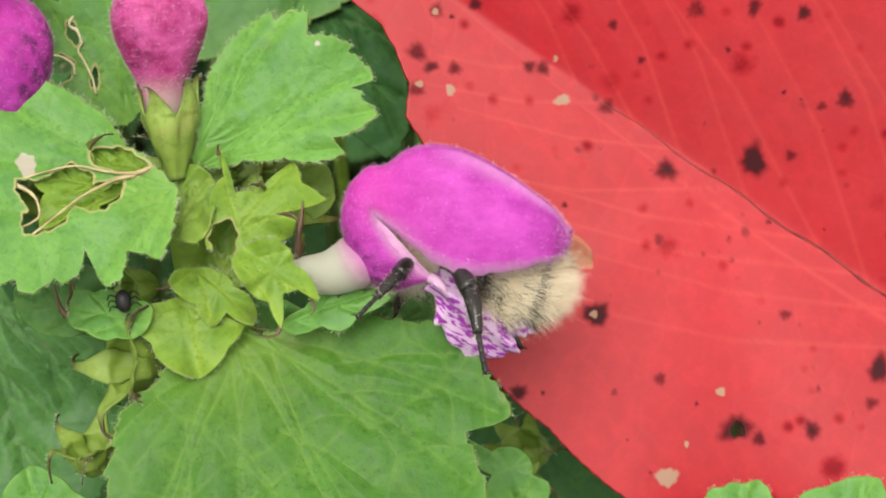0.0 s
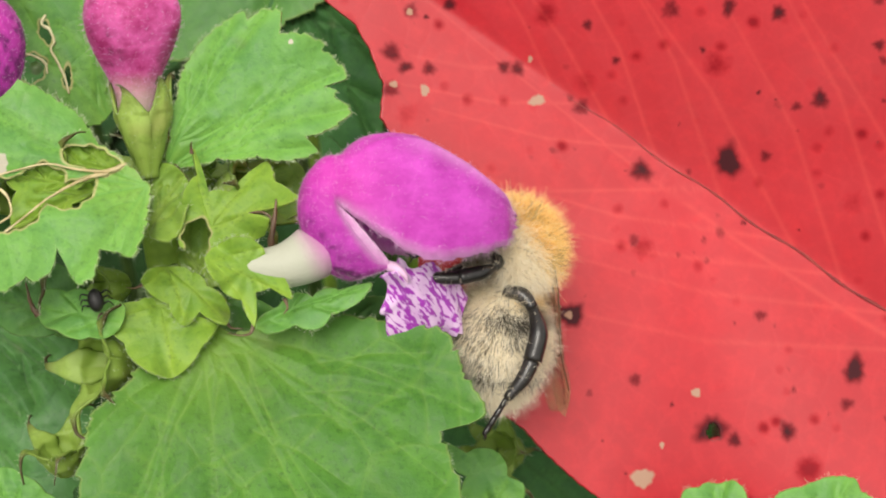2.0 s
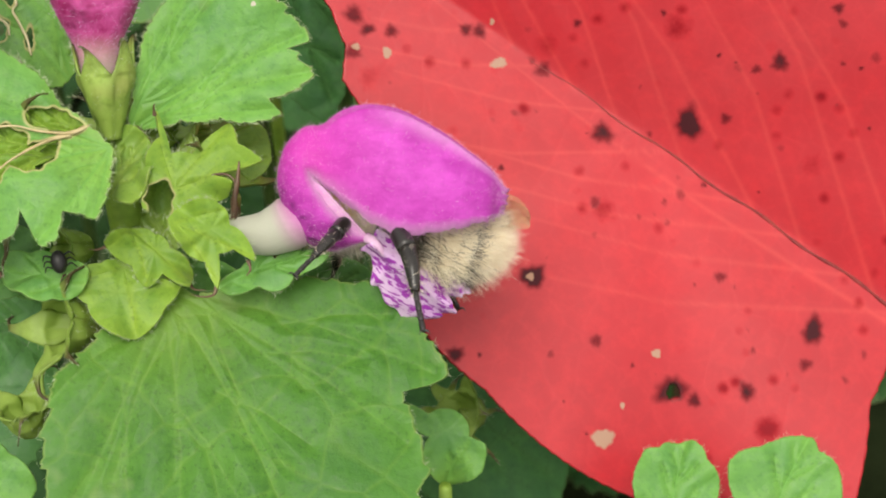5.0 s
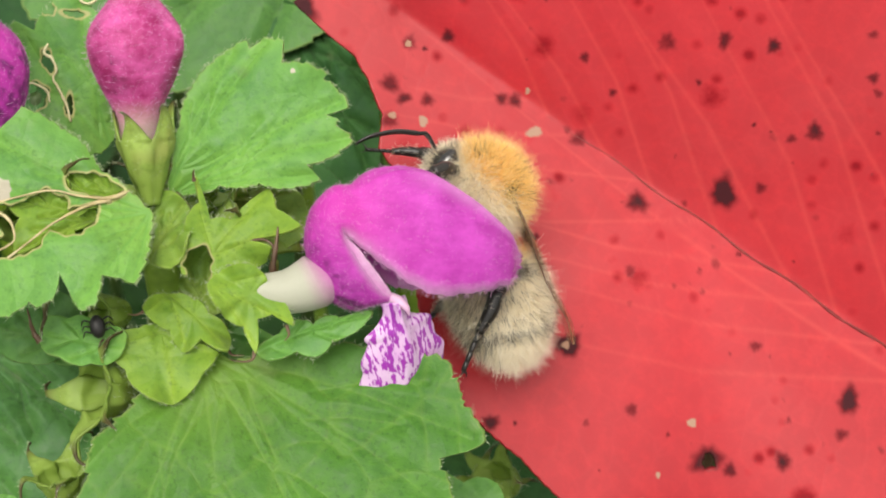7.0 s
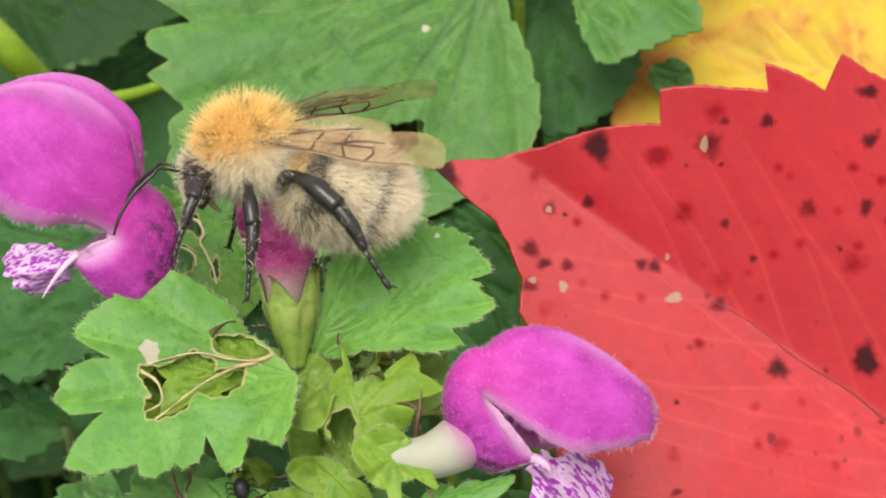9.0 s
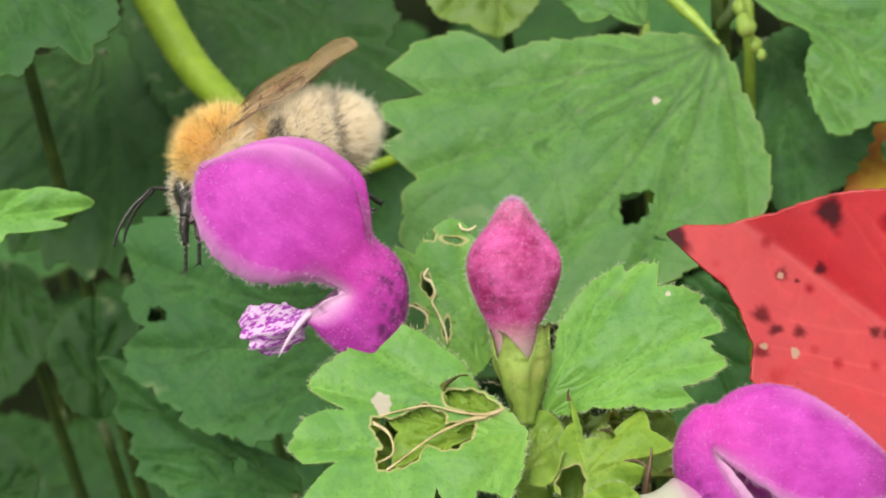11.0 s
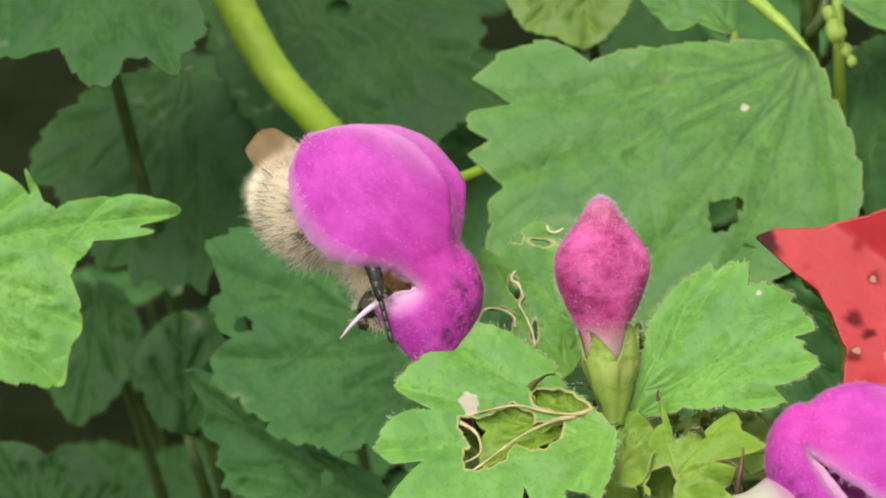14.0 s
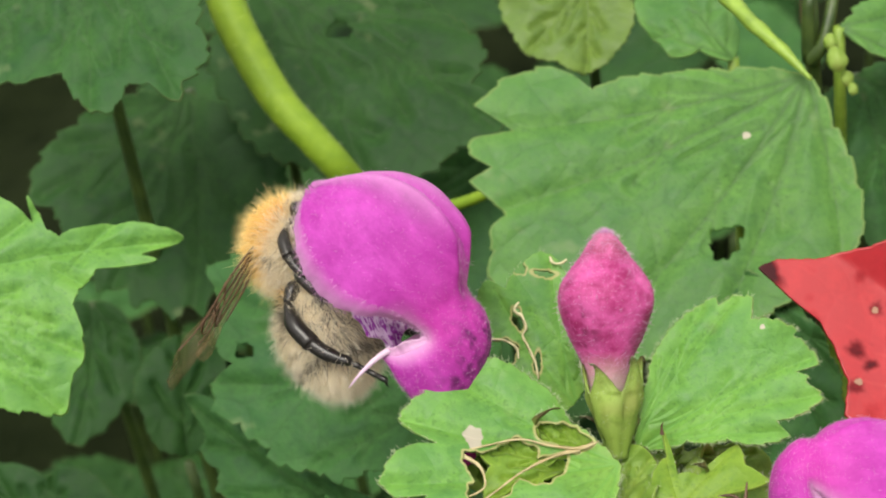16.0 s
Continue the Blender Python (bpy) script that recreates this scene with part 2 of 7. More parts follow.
def calyx_material():
    k = Nodes("calyx_green")
    c = k.mix(k.ramp(k.noise(260, 3), 0.35, 0.65), (0.26, 0.40, 0.06), (0.42, 0.58, 0.13))
    c = k.mix(k.ramp(k.noise(420, 4, 0.7), 0.52, 0.68, 0, 0.5), c, (0.10, 0.18, 0.02))
    c = k.mix(k.ramp(k.noise(900, 3), 0.55, 0.7, 0, 0.4), c, (0.42, 0.52, 0.14))
    c = k.mix(k.ramp(k.noise(330, 2, 0.5), 0.58, 0.72, 0, 0.4), c, (0.30, 0.20, 0.08))
    c = k.mix(k.ramp(k.attr("seam"), 0.5, 1.0, 0, 0.35), c, (0.10, 0.17, 0.02))
    c = k.mix(k.ramp(k.attr("tip"), 0.40, 0.72, 0, 0.9), c, (0.075, 0.04, 0.022))
    return k.finish(c, 0.5, k.bump(k.noise(1500, 3), 0.4), 0.4)


M_CALYX = calyx_material()


def stem_material(name, a, b, rough=0.45):
    k = Nodes(name)
    m = k.add("Mapping")
    k.put(m.inputs["Vector"], k.coords())
    m.inputs["Scale"].default_value = (1, 1, 0.15)
    c = k.mix(k.ramp(k.noise(700, 3, 0.6, m.outputs[0]), 0.35, 0.65), a, b)
    return k.finish(c, rough, k.bump(k.noise(1500, 3), 0.2), 0.05)


M_STEM = stem_material("stem_green", (0.16, 0.27, 0.03), (0.26, 0.40, 0.05))
# Darker copy of the stem green, with the shade on rear stalks in its colour.
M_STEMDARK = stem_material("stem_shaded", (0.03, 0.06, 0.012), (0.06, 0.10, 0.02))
M_STALK = stem_material("stalk_bright_green", (0.16, 0.28, 0.010), (0.22, 0.35, 0.016), 0.62)
M_STRAND = stem_material("bare_vein_straw", (0.38, 0.30, 0.14), (0.54, 0.47, 0.27))
M_SPIKE = stem_material("dark_tooth", (0.075, 0.04, 0.022), (0.14, 0.09, 0.05))
M_HUSK = stem_material("pale_bare_vein", (0.50, 0.46, 0.24), (0.66, 0.62, 0.38))
M_LIPPALE = petal("petal_pale_lilac", (0.62, 0.22, 0.54), (0.72, 0.38, 0.66), (0.82, 0.66, 0.80))
M_SHINE = stem_material("shell_black", (0.006, 0.006, 0.006), (0.014, 0.013, 0.012))
M_RIB = stem_material("midrib_brown", (0.13, 0.012, 0.014), (0.24, 0.03, 0.025))
M_DRY = stem_material("stem_dry_brown", (0.06, 0.035, 0.02), (0.14, 0.08, 0.045))


def hair_material(name, root, tip):
    k = Nodes(name)
    c = k.mix(k.attr("tip"), root, tip)
    c = k.mix(k.ramp(k.add("NewGeometry").outputs["Random Per Island"], 0, 1, 0, 0.35), c, tuple(x * 0.55 for x in tip))
    return k.finish(c, 0.5, None, 0.35, specular=0.25)


M_DOWN = hair_material("plant_down", (0.45, 0.55, 0.30), (0.62, 0.70, 0.50))
M_PINKDOWN = hair_material("petal_down", (0.66, 0.26, 0.60), (0.86, 0.66, 0.84))


def soil_material():
    k = Nodes("soil_shaded")
    # Near-black base: the shade in the gaps between leaves is part of this colour.
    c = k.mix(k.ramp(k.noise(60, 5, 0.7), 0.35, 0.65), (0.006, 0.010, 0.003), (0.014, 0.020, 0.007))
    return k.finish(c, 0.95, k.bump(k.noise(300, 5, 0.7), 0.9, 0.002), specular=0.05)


M_SOIL = soil_material()


# ---- building ----
def mesh_of(name, verts, faces, mat, smooth=True, attrs=None, normals=None):
    me = bpy.data.meshes.new(name)
    me.from_pydata([tuple(v) for v in np.asarray(verts, float) * MM], [], faces)
    if smooth:
        me.shade_smooth()
    if normals is not None:
        me.normals_split_custom_set_from_vertices([tuple(n) for n in normals])
    me.materials.append(mat)
    for key, values in (attrs or {}).items():
        me.attributes.new(key, "FLOAT", "POINT").data.foreach_set("value", np.asarray(values, np.float32))
    return me


FRAMES = {}


def thing(name, m, label, category, group="", kind=""):
    """An Empty at pose m of the working frame, that carries parts."""
    ob = tagged(new(name), label, category, group, kind)
    ob.empty_display_size = 0.002
    ob.matrix_basis = BASE @ m
    FRAMES[ob.name] = m
    return ob


def part(name, me, parent, m=None, label=""):
    """A mesh under a thing or a part, at pose m of the working frame (the parent's own pose if none)."""
    ob = tagged(new(name, me), label)
    ob.parent = parent
    m = m if m else FRAMES[parent.name]
    ob.matrix_basis = FRAMES[parent.name].inverted() @ m
    FRAMES[ob.name] = m
    return ob


def thicken(ob, mm, offset=-1.0):
    s = ob.modifiers.new("thickness", "SOLIDIFY")
    s.thickness, s.offset = mm * MM, offset
    return ob


def grid_faces(rows, cols, close=False):
    out = []
    for i in range(rows - 1):
        for j in range(cols if close else cols - 1):
            k = (j + 1) % cols
            out.append((i * cols + j, i * cols + k, (i + 1) * cols + k, (i + 1) * cols + j))
    return out


def spline(points, count):
    """A smooth line through control points (Catmull-Rom)."""
    p = np.asarray(points, float)
    p = np.vstack([2 * p[0] - p[1], p, 2 * p[-1] - p[-2]])
    out = []
    for u in np.linspace(0, len(p) - 3 - 1e-9, count):
        i, f = int(u), u - int(u)
        a, b, c, d = p[i:i + 4]
        out.append(0.5 * (2 * b + (c - a) * f + (2 * a - 5 * b + 4 * c - d) * f * f + (3 * b - a - 3 * c + d) * f ** 3))
    return np.array(out)


def tube(points, radii, count=24, sides=12, wobble=0.0, close_end=True):
    """Verts, faces and the run 0..1 of a round, tapering tube through control points."""
    c = spline(points, count)
    r = np.interp(np.linspace(0, 1, count), np.linspace(0, 1, len(radii)), radii)
    way = np.gradient(c, axis=0)
    way /= np.linalg.norm(way, axis=1)[:, None] + 1e-12
    side = np.cross(way[0], (0.3, 0.2, 0.93))
    verts, run = [], []
    for i in range(count):
        side = side - way[i] * np.dot(side, way[i])
        side /= np.linalg.norm(side)
        up = np.cross(way[i], side)
        for j in range(sides):
            a = 2 * math.pi * j / sides
            k = 1 + wobble * math.sin(3 * a + i * 0.9) * 0.5
            verts.append(c[i] + (side * math.cos(a) + up * math.sin(a)) * r[i] * k)
            run.append(i / (count - 1))
    faces = grid_faces(count, sides, True)
    faces.append(tuple(range(sides))[::-1])
    if close_end:
        faces.append(tuple((count - 1) * sides + j for j in range(sides)))
    return verts, faces, run


def hairs(points, normals, length, width, rng, lean=(0, 0, 0), spread=0.35, bend=0.25, flat=False):
    """Fine tapering hairs from points along normals: verts, faces and the run 0..1."""
    p, n = np.asarray(points, float), np.asarray(normals, float)
    k = len(p)
    d = n + rng.normal(0, spread, (k, 3)) + np.asarray(lean, float)
    d /= np.linalg.norm(d, axis=1)[:, None]
    ln = length * rng.uniform(0.6, 1.15, (k, 1))
    s = np.cross(d, n + rng.normal(0, 0.12, (k, 3))) if flat else np.cross(d, rng.normal(0, 1, (k, 3)))
    s /= np.linalg.norm(s, axis=1)[:, None]
    droop = rng.normal(0, bend, (k, 3)) * ln
    mid, tip = p + d * ln * 0.55 + droop * 0.25, p + d * ln + droop
    v = np.stack([p - s * width / 2, p + s * width / 2, mid + s * width * 0.4, mid - s * width * 0.4, tip], 1).reshape(-1, 3)
    f = []
    for i in range(k):
        o = i * 5
        f.append((o, o + 1, o + 2, o + 3))
        f.append((o + 3, o + 2, o + 4))
    return v, f, np.tile([0, 0, 0.55, 0.55, 1], k)


def flipped(me, name):
    """The mirror image of a mesh across the plane between left and right."""
    c = me.copy()
    c.name = name
    c.transform(Matrix.Diagonal((1, 1, -1, 1)))
    c.flip_normals()
    return c


# ---- leaves ----
def segment_gap(p, a, b):
    ab = b - a
    t = np.clip(((p - a) @ ab) / (ab @ ab + 1e-9), 0, 1)
    return np.linalg.norm(p - (a + t[:, None] * ab), axis=1), t


def vein_lines(base, tips, reach, rng, sides=5, angle=42, forks=False):
    """Main veins from the base to each tip and side veins off them: lists of (a, b, width at a, width at b)."""
    out = []
    base = np.asarray(base, float)
    for tip in tips:
        tip = np.asarray(tip, float)
        way = tip - base
        ln = np.linalg.norm(way)
        across = np.array([-way[1], way[0]]) / ln
        line = [base + way * s + across * ln * 0.03 * math.sin(math.pi * s) for s in np.linspace(0, 1, 7)]
        for i in range(6):
            out.append((line[i], line[i + 1], 1 - i / 7, 1 - (i + 1) / 7))
        for i in range(sides):
            for sgn in (-1, 1):
                s = 0.18 + 0.72 * (i + (0.35 if sgn > 0 else 0)) / sides + rng.uniform(-0.02, 0.02)
                start = base + way * s
                turn = radians(angle + rng.uniform(-6, 6)) * sgn
                w = way / ln
                ca, sa = math.cos(turn), math.sin(turn)
                d1 = np.array([w[0] * ca - w[1] * sa, w[0] * sa + w[1] * ca])
                d2 = d1 * 0.8 + w * 0.35
                lg = reach * ln * (1.05 - s) * rng.uniform(0.8, 1.1)
                mid = start + d1 * lg * 0.5
                end = mid + d2 * lg * 0.5
                out.append((start, mid, 0.62 * (1 - s * 0.4), 0.48))
                out.append((mid, end, 0.48, 0.22))
                if not forks:
                    continue
                fork = d1 * 0.55 - w * 0.25 + np.array([-d1[1], d1[0]]) * sgn * 0.55
                out.append((mid, mid + fork * lg * 0.36, 0.34, 0.12))
                out.append((start + (mid - start) * 0.5, start + (mid - start) * 0.5 + (w * 0.8 + d1 * 0.3) * lg * 0.28, 0.3, 0.1))
    return out


def leaf_blade(name, outline, base, tips, mat, seed=0, turns=300, rings=44, teeth=0.02, count=60, cup=0.0, quilt=0.14, wave=0.4, vein=0.17,
               holes=(), spots=(), dry=(), fold=(0.0, 0.0), reach=0.5, side_veins=2, angle=40, smooth_out=0.0, rimmed=True, forks=False):
    """A leaf blade in its own plane: outline by angle and radius about its middle, veins from the base to the tips, quilted between the veins,
    with gnawed holes and spots as ellipses (x, y, a, b, turn)."""
    rng = np.random.default_rng(seed)
    ang = np.linspace(0, 360, turns, endpoint=False)
    oa, orr = np.array([o[0] for o in outline], float), np.array([o[1] for o in outline], float)
    rad = np.interp(ang, np.r_[oa - 360, oa, oa + 360], np.r_[orr, orr, orr])
    if smooth_out:
        rad = rad * (1 - smooth_out) + smooth_out * (np.roll(rad, 1) + np.roll(rad, -1) + np.roll(rad, 2) + np.roll(rad, -2)) / 4
    saw = (ang / 360 * count) % 1.0
    rad = rad * (1 + teeth * (saw - 0.5) + rng.normal(0, teeth * 0.12, turns))
    a = np.radians(ang)
    rho = np.linspace(0, 1, rings + 1)[1:] ** 0.8
    xy = (rho[:, None, None] * np.stack([rad * np.cos(a), rad * np.sin(a)], 1)[None]).reshape(-1, 2)
    xy = np.vstack([xy, [[0, 0]]])
    size = rad.mean()
    lines = vein_lines(base, tips, reach, rng, side_veins, angle, forks)
    vv, bulge = np.zeros(len(xy)), np.full(len(xy), 1e9)
    for p, q, w0, w1 in lines:
        g, t = segment_gap(xy, p, q)
        w = vein * (w0 + (w1 - w0) * t)
        vv = np.maximum(vv, np.exp(-(g / np.maximum(w, 0.02)) ** 2) * (0.35 + 0.65 * (w0 + (w1 - w0) * t)))
        bulge = np.minimum(bulge, g / (0.4 + 0.6 * (w0 + (w1 - w0) * t)))
    z = quilt * (1 - np.exp(-(bulge / (0.13 * size)) ** 1.5))
    rr = np.hypot(xy[:, 0], xy[:, 1]) / size
    z += cup * rr ** 2
    th = np.arctan2(xy[:, 1], xy[:, 0])
    ph = rng.uniform(0, 6.28, 3)
    z += wave * rr ** 2 * (np.sin(3 * th + ph[0]) * 0.5 + np.sin(5 * th + ph[1]) * 0.3 + np.sin(9 * th + ph[2]) * 0.2)
    if fold[0] or fold[1]:
        b, t = np.asarray(base, float), np.asarray(tips[0], float)
        w = (t - b) / np.linalg.norm(t - b)
        off = (xy - b) @ np.array([-w[1], w[0]])
        off = np.sign(off) * (np.sqrt(off ** 2 + 0.06) - 0.245)
        z += np.where(off > 0, off * fold[0], -off * fold[1])
    rim, spot, dryness = np.zeros(len(xy)), np.zeros(len(xy)), np.zeros(len(xy))
    gone = np.zeros(len(xy), bool)

    def inside(e, wob):
        x, y, ea, eb, turn = e
        c, s = math.cos(radians(turn)), math.sin(radians(turn))
        dx, dy = xy[:, 0] - x, xy[:, 1] - y
        q = np.hypot((dx * c + dy * s) / ea, (-dx * s + dy * c) / eb)
        t = np.arctan2(dy, dx)
        return q * (1 + wob * (np.sin(3 * t + x * 5) * 0.6 + np.sin(7 * t + y * 3) * 0.4))
    for e in holes:
        q = inside(e, 0.18)
        gone |= q < 1
        rim = np.maximum(rim, rimmed * np.exp(-((q - 1) * min(e[2], e[3]) / 0.09) ** 2))
    for e in spots:
        spot = np.maximum(spot, (e[5] if len(e) > 5 else 1.0) * np.exp(-(inside(e[:5], 0.2) / 1.05) ** 3))
    for e in dry:
        dryness = np.maximum(dryness, np.exp(-(inside(e, 0.2) / 1.0) ** 4))
    rim[: -1] = np.maximum(rim[:-1], (np.repeat(rho, turns) > 0.985) * 0.45)
    hub = len(xy) - 1
    faces = [(hub, j, (j + 1) % turns) for j in range(turns)] + [f[::-1] for f in grid_faces(rings, turns, True)]
    if len(holes):
        faces = [f for f in faces if not all(gone[i] for i in f)]
    verts = np.c_[xy, z]
    puff = 1 - np.exp(-(bulge / (0.16 * size)) ** 1.6)
    margin = np.r_[np.repeat(rho, turns), 0.0] ** 5
    foot = np.exp(-(np.hypot(xy[:, 0] - base[0], xy[:, 1] - base[1]) / (0.42 * size)) ** 1.5)
    me = mesh_of(name, verts, faces, mat, True, {"vein": vv, "rim": rim, "spot": spot, "dry": dryness, "puff": puff, "margin": margin, "foot": foot})
    edge = np.c_[xy[(rings - 1) * turns: rings * turns], z[(rings - 1) * turns: rings * turns]]
    return me, edge


def leaf_at(parent, name, o, tilt, outline, base, tips, mat, label="", down=0, **kw):
    """A leaf blade as a part at its place, with a fringe of down where it is near."""
    me, edge = leaf_blade(name, outline, base, tips, mat, **kw)
    m = here(*o) @ Matrix.Rotation(radians(tilt[0]), 4, "X") @ Matrix.Rotation(radians(tilt[1]), 4, "Y")
    ob = thicken(part(name, me, parent, m, label), 0.16)
    if down:
        rng = np.random.default_rng(kw.get("seed", 0) + 50)
        p = edge[rng.integers(0, len(edge), down)] + rng.normal(0, 0.04, (down, 3))
        n = p.copy()
        n[:, 2] = 0.2
        n /= np.linalg.norm(n, axis=1)[:, None]
        v, f, run = hairs(p, n, 0.24, 0.022, rng, spread=0.5)
        part("down", mesh_of("down", v, f, M_DOWN, True, {"tip": run}), ob)["kind"] = "stuff"
    return ob


def to_soil(p, slack=0.0):
    """The point of the soil straight under p (working frame, mm), moved a little sideways."""
    q = BASE @ (Vector(p) * MM)
    q.x += slack * MM
    q.z = -0.001
    return tuple((BACK @ q) / MM)


def shoot(name, label, o, tilt, outline, base, tips, mat, category="leaf", group="nettle leaves behind", stalk=None, stalk_mat=None, stalk_r=0.55, **kw):
    """A leaf of a neighbouring plant on its own stalk that comes out of the soil."""
    m = here(*o) @ Matrix.Rotation(radians(tilt[0]), 4, "X") @ Matrix.Rotation(radians(tilt[1]), 4, "Y")
    b = (m @ (Vector((base[0], base[1], -0.15)) * MM)) / MM
    foot = to_soil(b, kw.pop("slack", 4.0))
    kw.setdefault("rimmed", False)
    if kw.get("turns", 0) >= 200:
        kw.setdefault("teeth", 0.05)
        kw.setdefault("count", 34)
        kw.setdefault("side_veins", 2)
        kw["quilt"] = max(0.42, kw.get("quilt", 0.0))
    ob = thing(name, here(*foot), label, category, group)
    leaf_at(ob, "blade", o, tilt, outline, base, tips, mat, **kw)
    q = Vector(foot)
    pts = [tuple(b), tuple(b.lerp(q, 0.33) + Vector((0, 0, -1.5))), tuple(b.lerp(q, 0.66) + Vector((0.5, 0, -1))), tuple(q)]
    pts = [tuple(Vector(p) - q) for p in pts]
    v, f, run = tube(pts, [stalk_r * 0.7, stalk_r, stalk_r, stalk_r * 1.2], 20, 8)
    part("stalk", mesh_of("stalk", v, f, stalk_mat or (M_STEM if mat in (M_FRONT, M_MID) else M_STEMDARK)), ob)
    return ob


# ---- soil ----
v, f = [], []
rng = np.random.default_rng(3)
reach = np.r_[-60, -20, -6, -2, -0.8, np.linspace(-0.4, 0.4, 60), 0.8, 2, 6, 20, 60]
for y in reach:
    for x in reach:
        z = 0.004 * noise.noise((x * 40, y * 40, 0)) + 0.002 * noise.noise((x * 130, y * 130, 3)) if abs(x) < 0.5 and abs(y) < 0.5 else 0
        v.append((x / MM, y / MM, z / MM - 3))
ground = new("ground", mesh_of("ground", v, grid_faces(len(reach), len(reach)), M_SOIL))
tagged(ground, "crumbly garden soil darkened by shade under the plants", "soil", kind="structure")

# ---- the red and the yellow autumn leaf ----
red_args = [(22.51, -7.06, -14.00), (-4, 3), [(21, 16.0), (40, 15.9), (57, 17.1), (59, 16.0), (66, 16.3), (76, 17.2), (77, 16.1), (85, 16.9), (90, 17.8), (93, 15.8), (98, 16.8), (104, 17.9), (104, 16.3), (111, 17.2), (116, 18.1), (122, 19.0), (125, 17.3), (133, 19.2), (142, 21.1), (148, 23.2), (151, 25.2), (153, 25.9), (155, 23.1), (156, 21.4), (159, 20.0), (164, 18.6), (170, 18.4), (173, 17.6), (182, 15.4), (183, 16.7), (185, 14.1), (197, 16.8), (209, 17.7), (220, 17.9), (226, 18.0), (236, 18.1), (244, 18.9), (251, 19.7), (256, 20.3), (274, 22.6), (292, 28.3), (309, 21.5), (328, 19.2), (354, 16.6)], (24.93, -17.47), [(-16.22, 10.85)]]
RED_SPOTS = [(-22.6, 11.6, 1.1), (1.2, -15.4, 1.1), (2.6, 0.4, 0.9), (10.2, -12.2, 0.9), (-7.1, -8.5, 0.9), (-13.5, 13.0, 0.9), (-7.1, 12.9, 0.8), (-2.5, -0.1, 0.7), (2.0, 9.3, 0.6), (5.9, -15.7, 0.6), (-16.2, 9.4, 0.6), (1.6, 15.7, 0.6), (1.9, 13.0, 0.6), (-9.9, 6.0, 0.6), (7.5, 3.9, 0.6), (-17.4, 7.0, 0.6), (-1.3, 9.2, 0.6), (-17.5, 4.8, 0.6), (-22.3, 11.7, 0.5), (-15.2, 6.0, 0.5), (-3.9, 14.2, 0.5), (-10.7, 6.1, 0.5), (-6.1, 3.7, 0.5), (-13.9, 9.8, 0.5), (4.8, 8.9, 0.5), (4.5, -8.8, 0.5), (9.6, -14.2, 0.5), (-3.4, -12.4, 0.5), (2.6, -16.1, 0.5), (-11.9, -12.9, 0.5), (-16.6, 6.1, 0.5)]
RED_DRY = [(-8.75, 4.14, 0.68, 0.44, 15), (-7.38, 12.94, 0.30, 0.61, 0), (0.37, -13.25, 0.41, 0.34, 0), (-3.17, -18.05, 0.95, 0.68, 0), (-7.24, -8.50, 0.34, 0.30, 0), (-16.25, 9.35, 0.27, 0.30, 0), (-9.14, 6.57, 0.20, 0.30, 0), (-17.30, 5.10, 0.34, 0.27, 0), (-15.46, 4.75, 0.34, 0.47, 0), (-1.89, -16.21, 0.20, 0.27, 0)]
RED_HOLES = [(1.32, -15.56, 0.51, 0.57, 0)]


def red_leaf():
    o, tilt, outline, base, tips = red_args
    m = here(*o) @ Matrix.Rotation(radians(tilt[0]), 4, "X") @ Matrix.Rotation(radians(tilt[1]), 4, "Y")
    b = (m @ (Vector((base[0], base[1], -0.2)) * MM)) / MM
    foot = to_soil(b, 12)
    ob = thing("red_leaf", here(*foot), "large glossy red creeper leaf with dark spots and saw-toothed edge", "leaf")
    rng = np.random.default_rng(31)
    spots = [(x, y, size * rng.uniform(0.75, 1.1), size * rng.uniform(0.6, 0.95), rng.uniform(0, 180), min(1.3, rng.uniform(0.75, 1.05) + 0.3 * (size > 0.8))) for x, y, size in RED_SPOTS]
    for _ in range(110):
        size = 0.12 + 0.28 * rng.random() ** 2.5
        spots.append((rng.uniform(-20, 16), rng.uniform(-18, 18), size, size * rng.uniform(0.6, 1), rng.uniform(0, 180), rng.uniform(0.35, 0.95)))
    me, edge = leaf_blade("blade", outline, base, tips, M_RED, seed=4, turns=1150, rings=115, teeth=0.004, count=150, cup=0.4, quilt=0.06, wave=0.5, vein=0.25,
                          holes=RED_HOLES, spots=spots, dry=[(x, y, a * 0.85, b * 0.85, w) for x, y, a, b, w in RED_DRY], fold=(0.16, 0.42), reach=0.72, side_veins=8, angle=30)
    thicken(part("blade", me, ob, m), 0.22)
    co = np.empty(len(me.vertices) * 3)
    me.vertices.foreach_get("co", co)
    co = co.reshape(-1, 3) / MM
    way = np.asarray(tips[0], float) - np.asarray(base, float)
    rib = []
    for s in np.linspace(0.03, 0.80, 26):
        xy = np.asarray(base, float) + way * s + np.array((0.05, 0.1)) * math.sin(s * 47)
        near = np.argsort(((co[:, :2] - xy) ** 2).sum(1))[:3]
        rib.append((xy[0], xy[1], co[near, 2].mean() - 0.015))
    v, f, run = tube(rib, [0.16, 0.11, 0.085, 0.06, 0.02], 120, 8, 0.6)
    part("midrib", mesh_of("midrib", v, f, M_RIB), ob, m, "thin dark brown midrib")
    q = Vector(foot)
    pts = [Vector((0, 0, 0)) + b - q, b.lerp(q, 0.4) - q + Vector((4, 0, -1)), Vector((0, 0, 0))]
    v, f, run = tube([tuple(p) for p in pts], [0.9, 0.7, 0.9], 24, 8)
    part("leaf_stalk", mesh_of("leaf_stalk", v, f, M_DRY), ob)


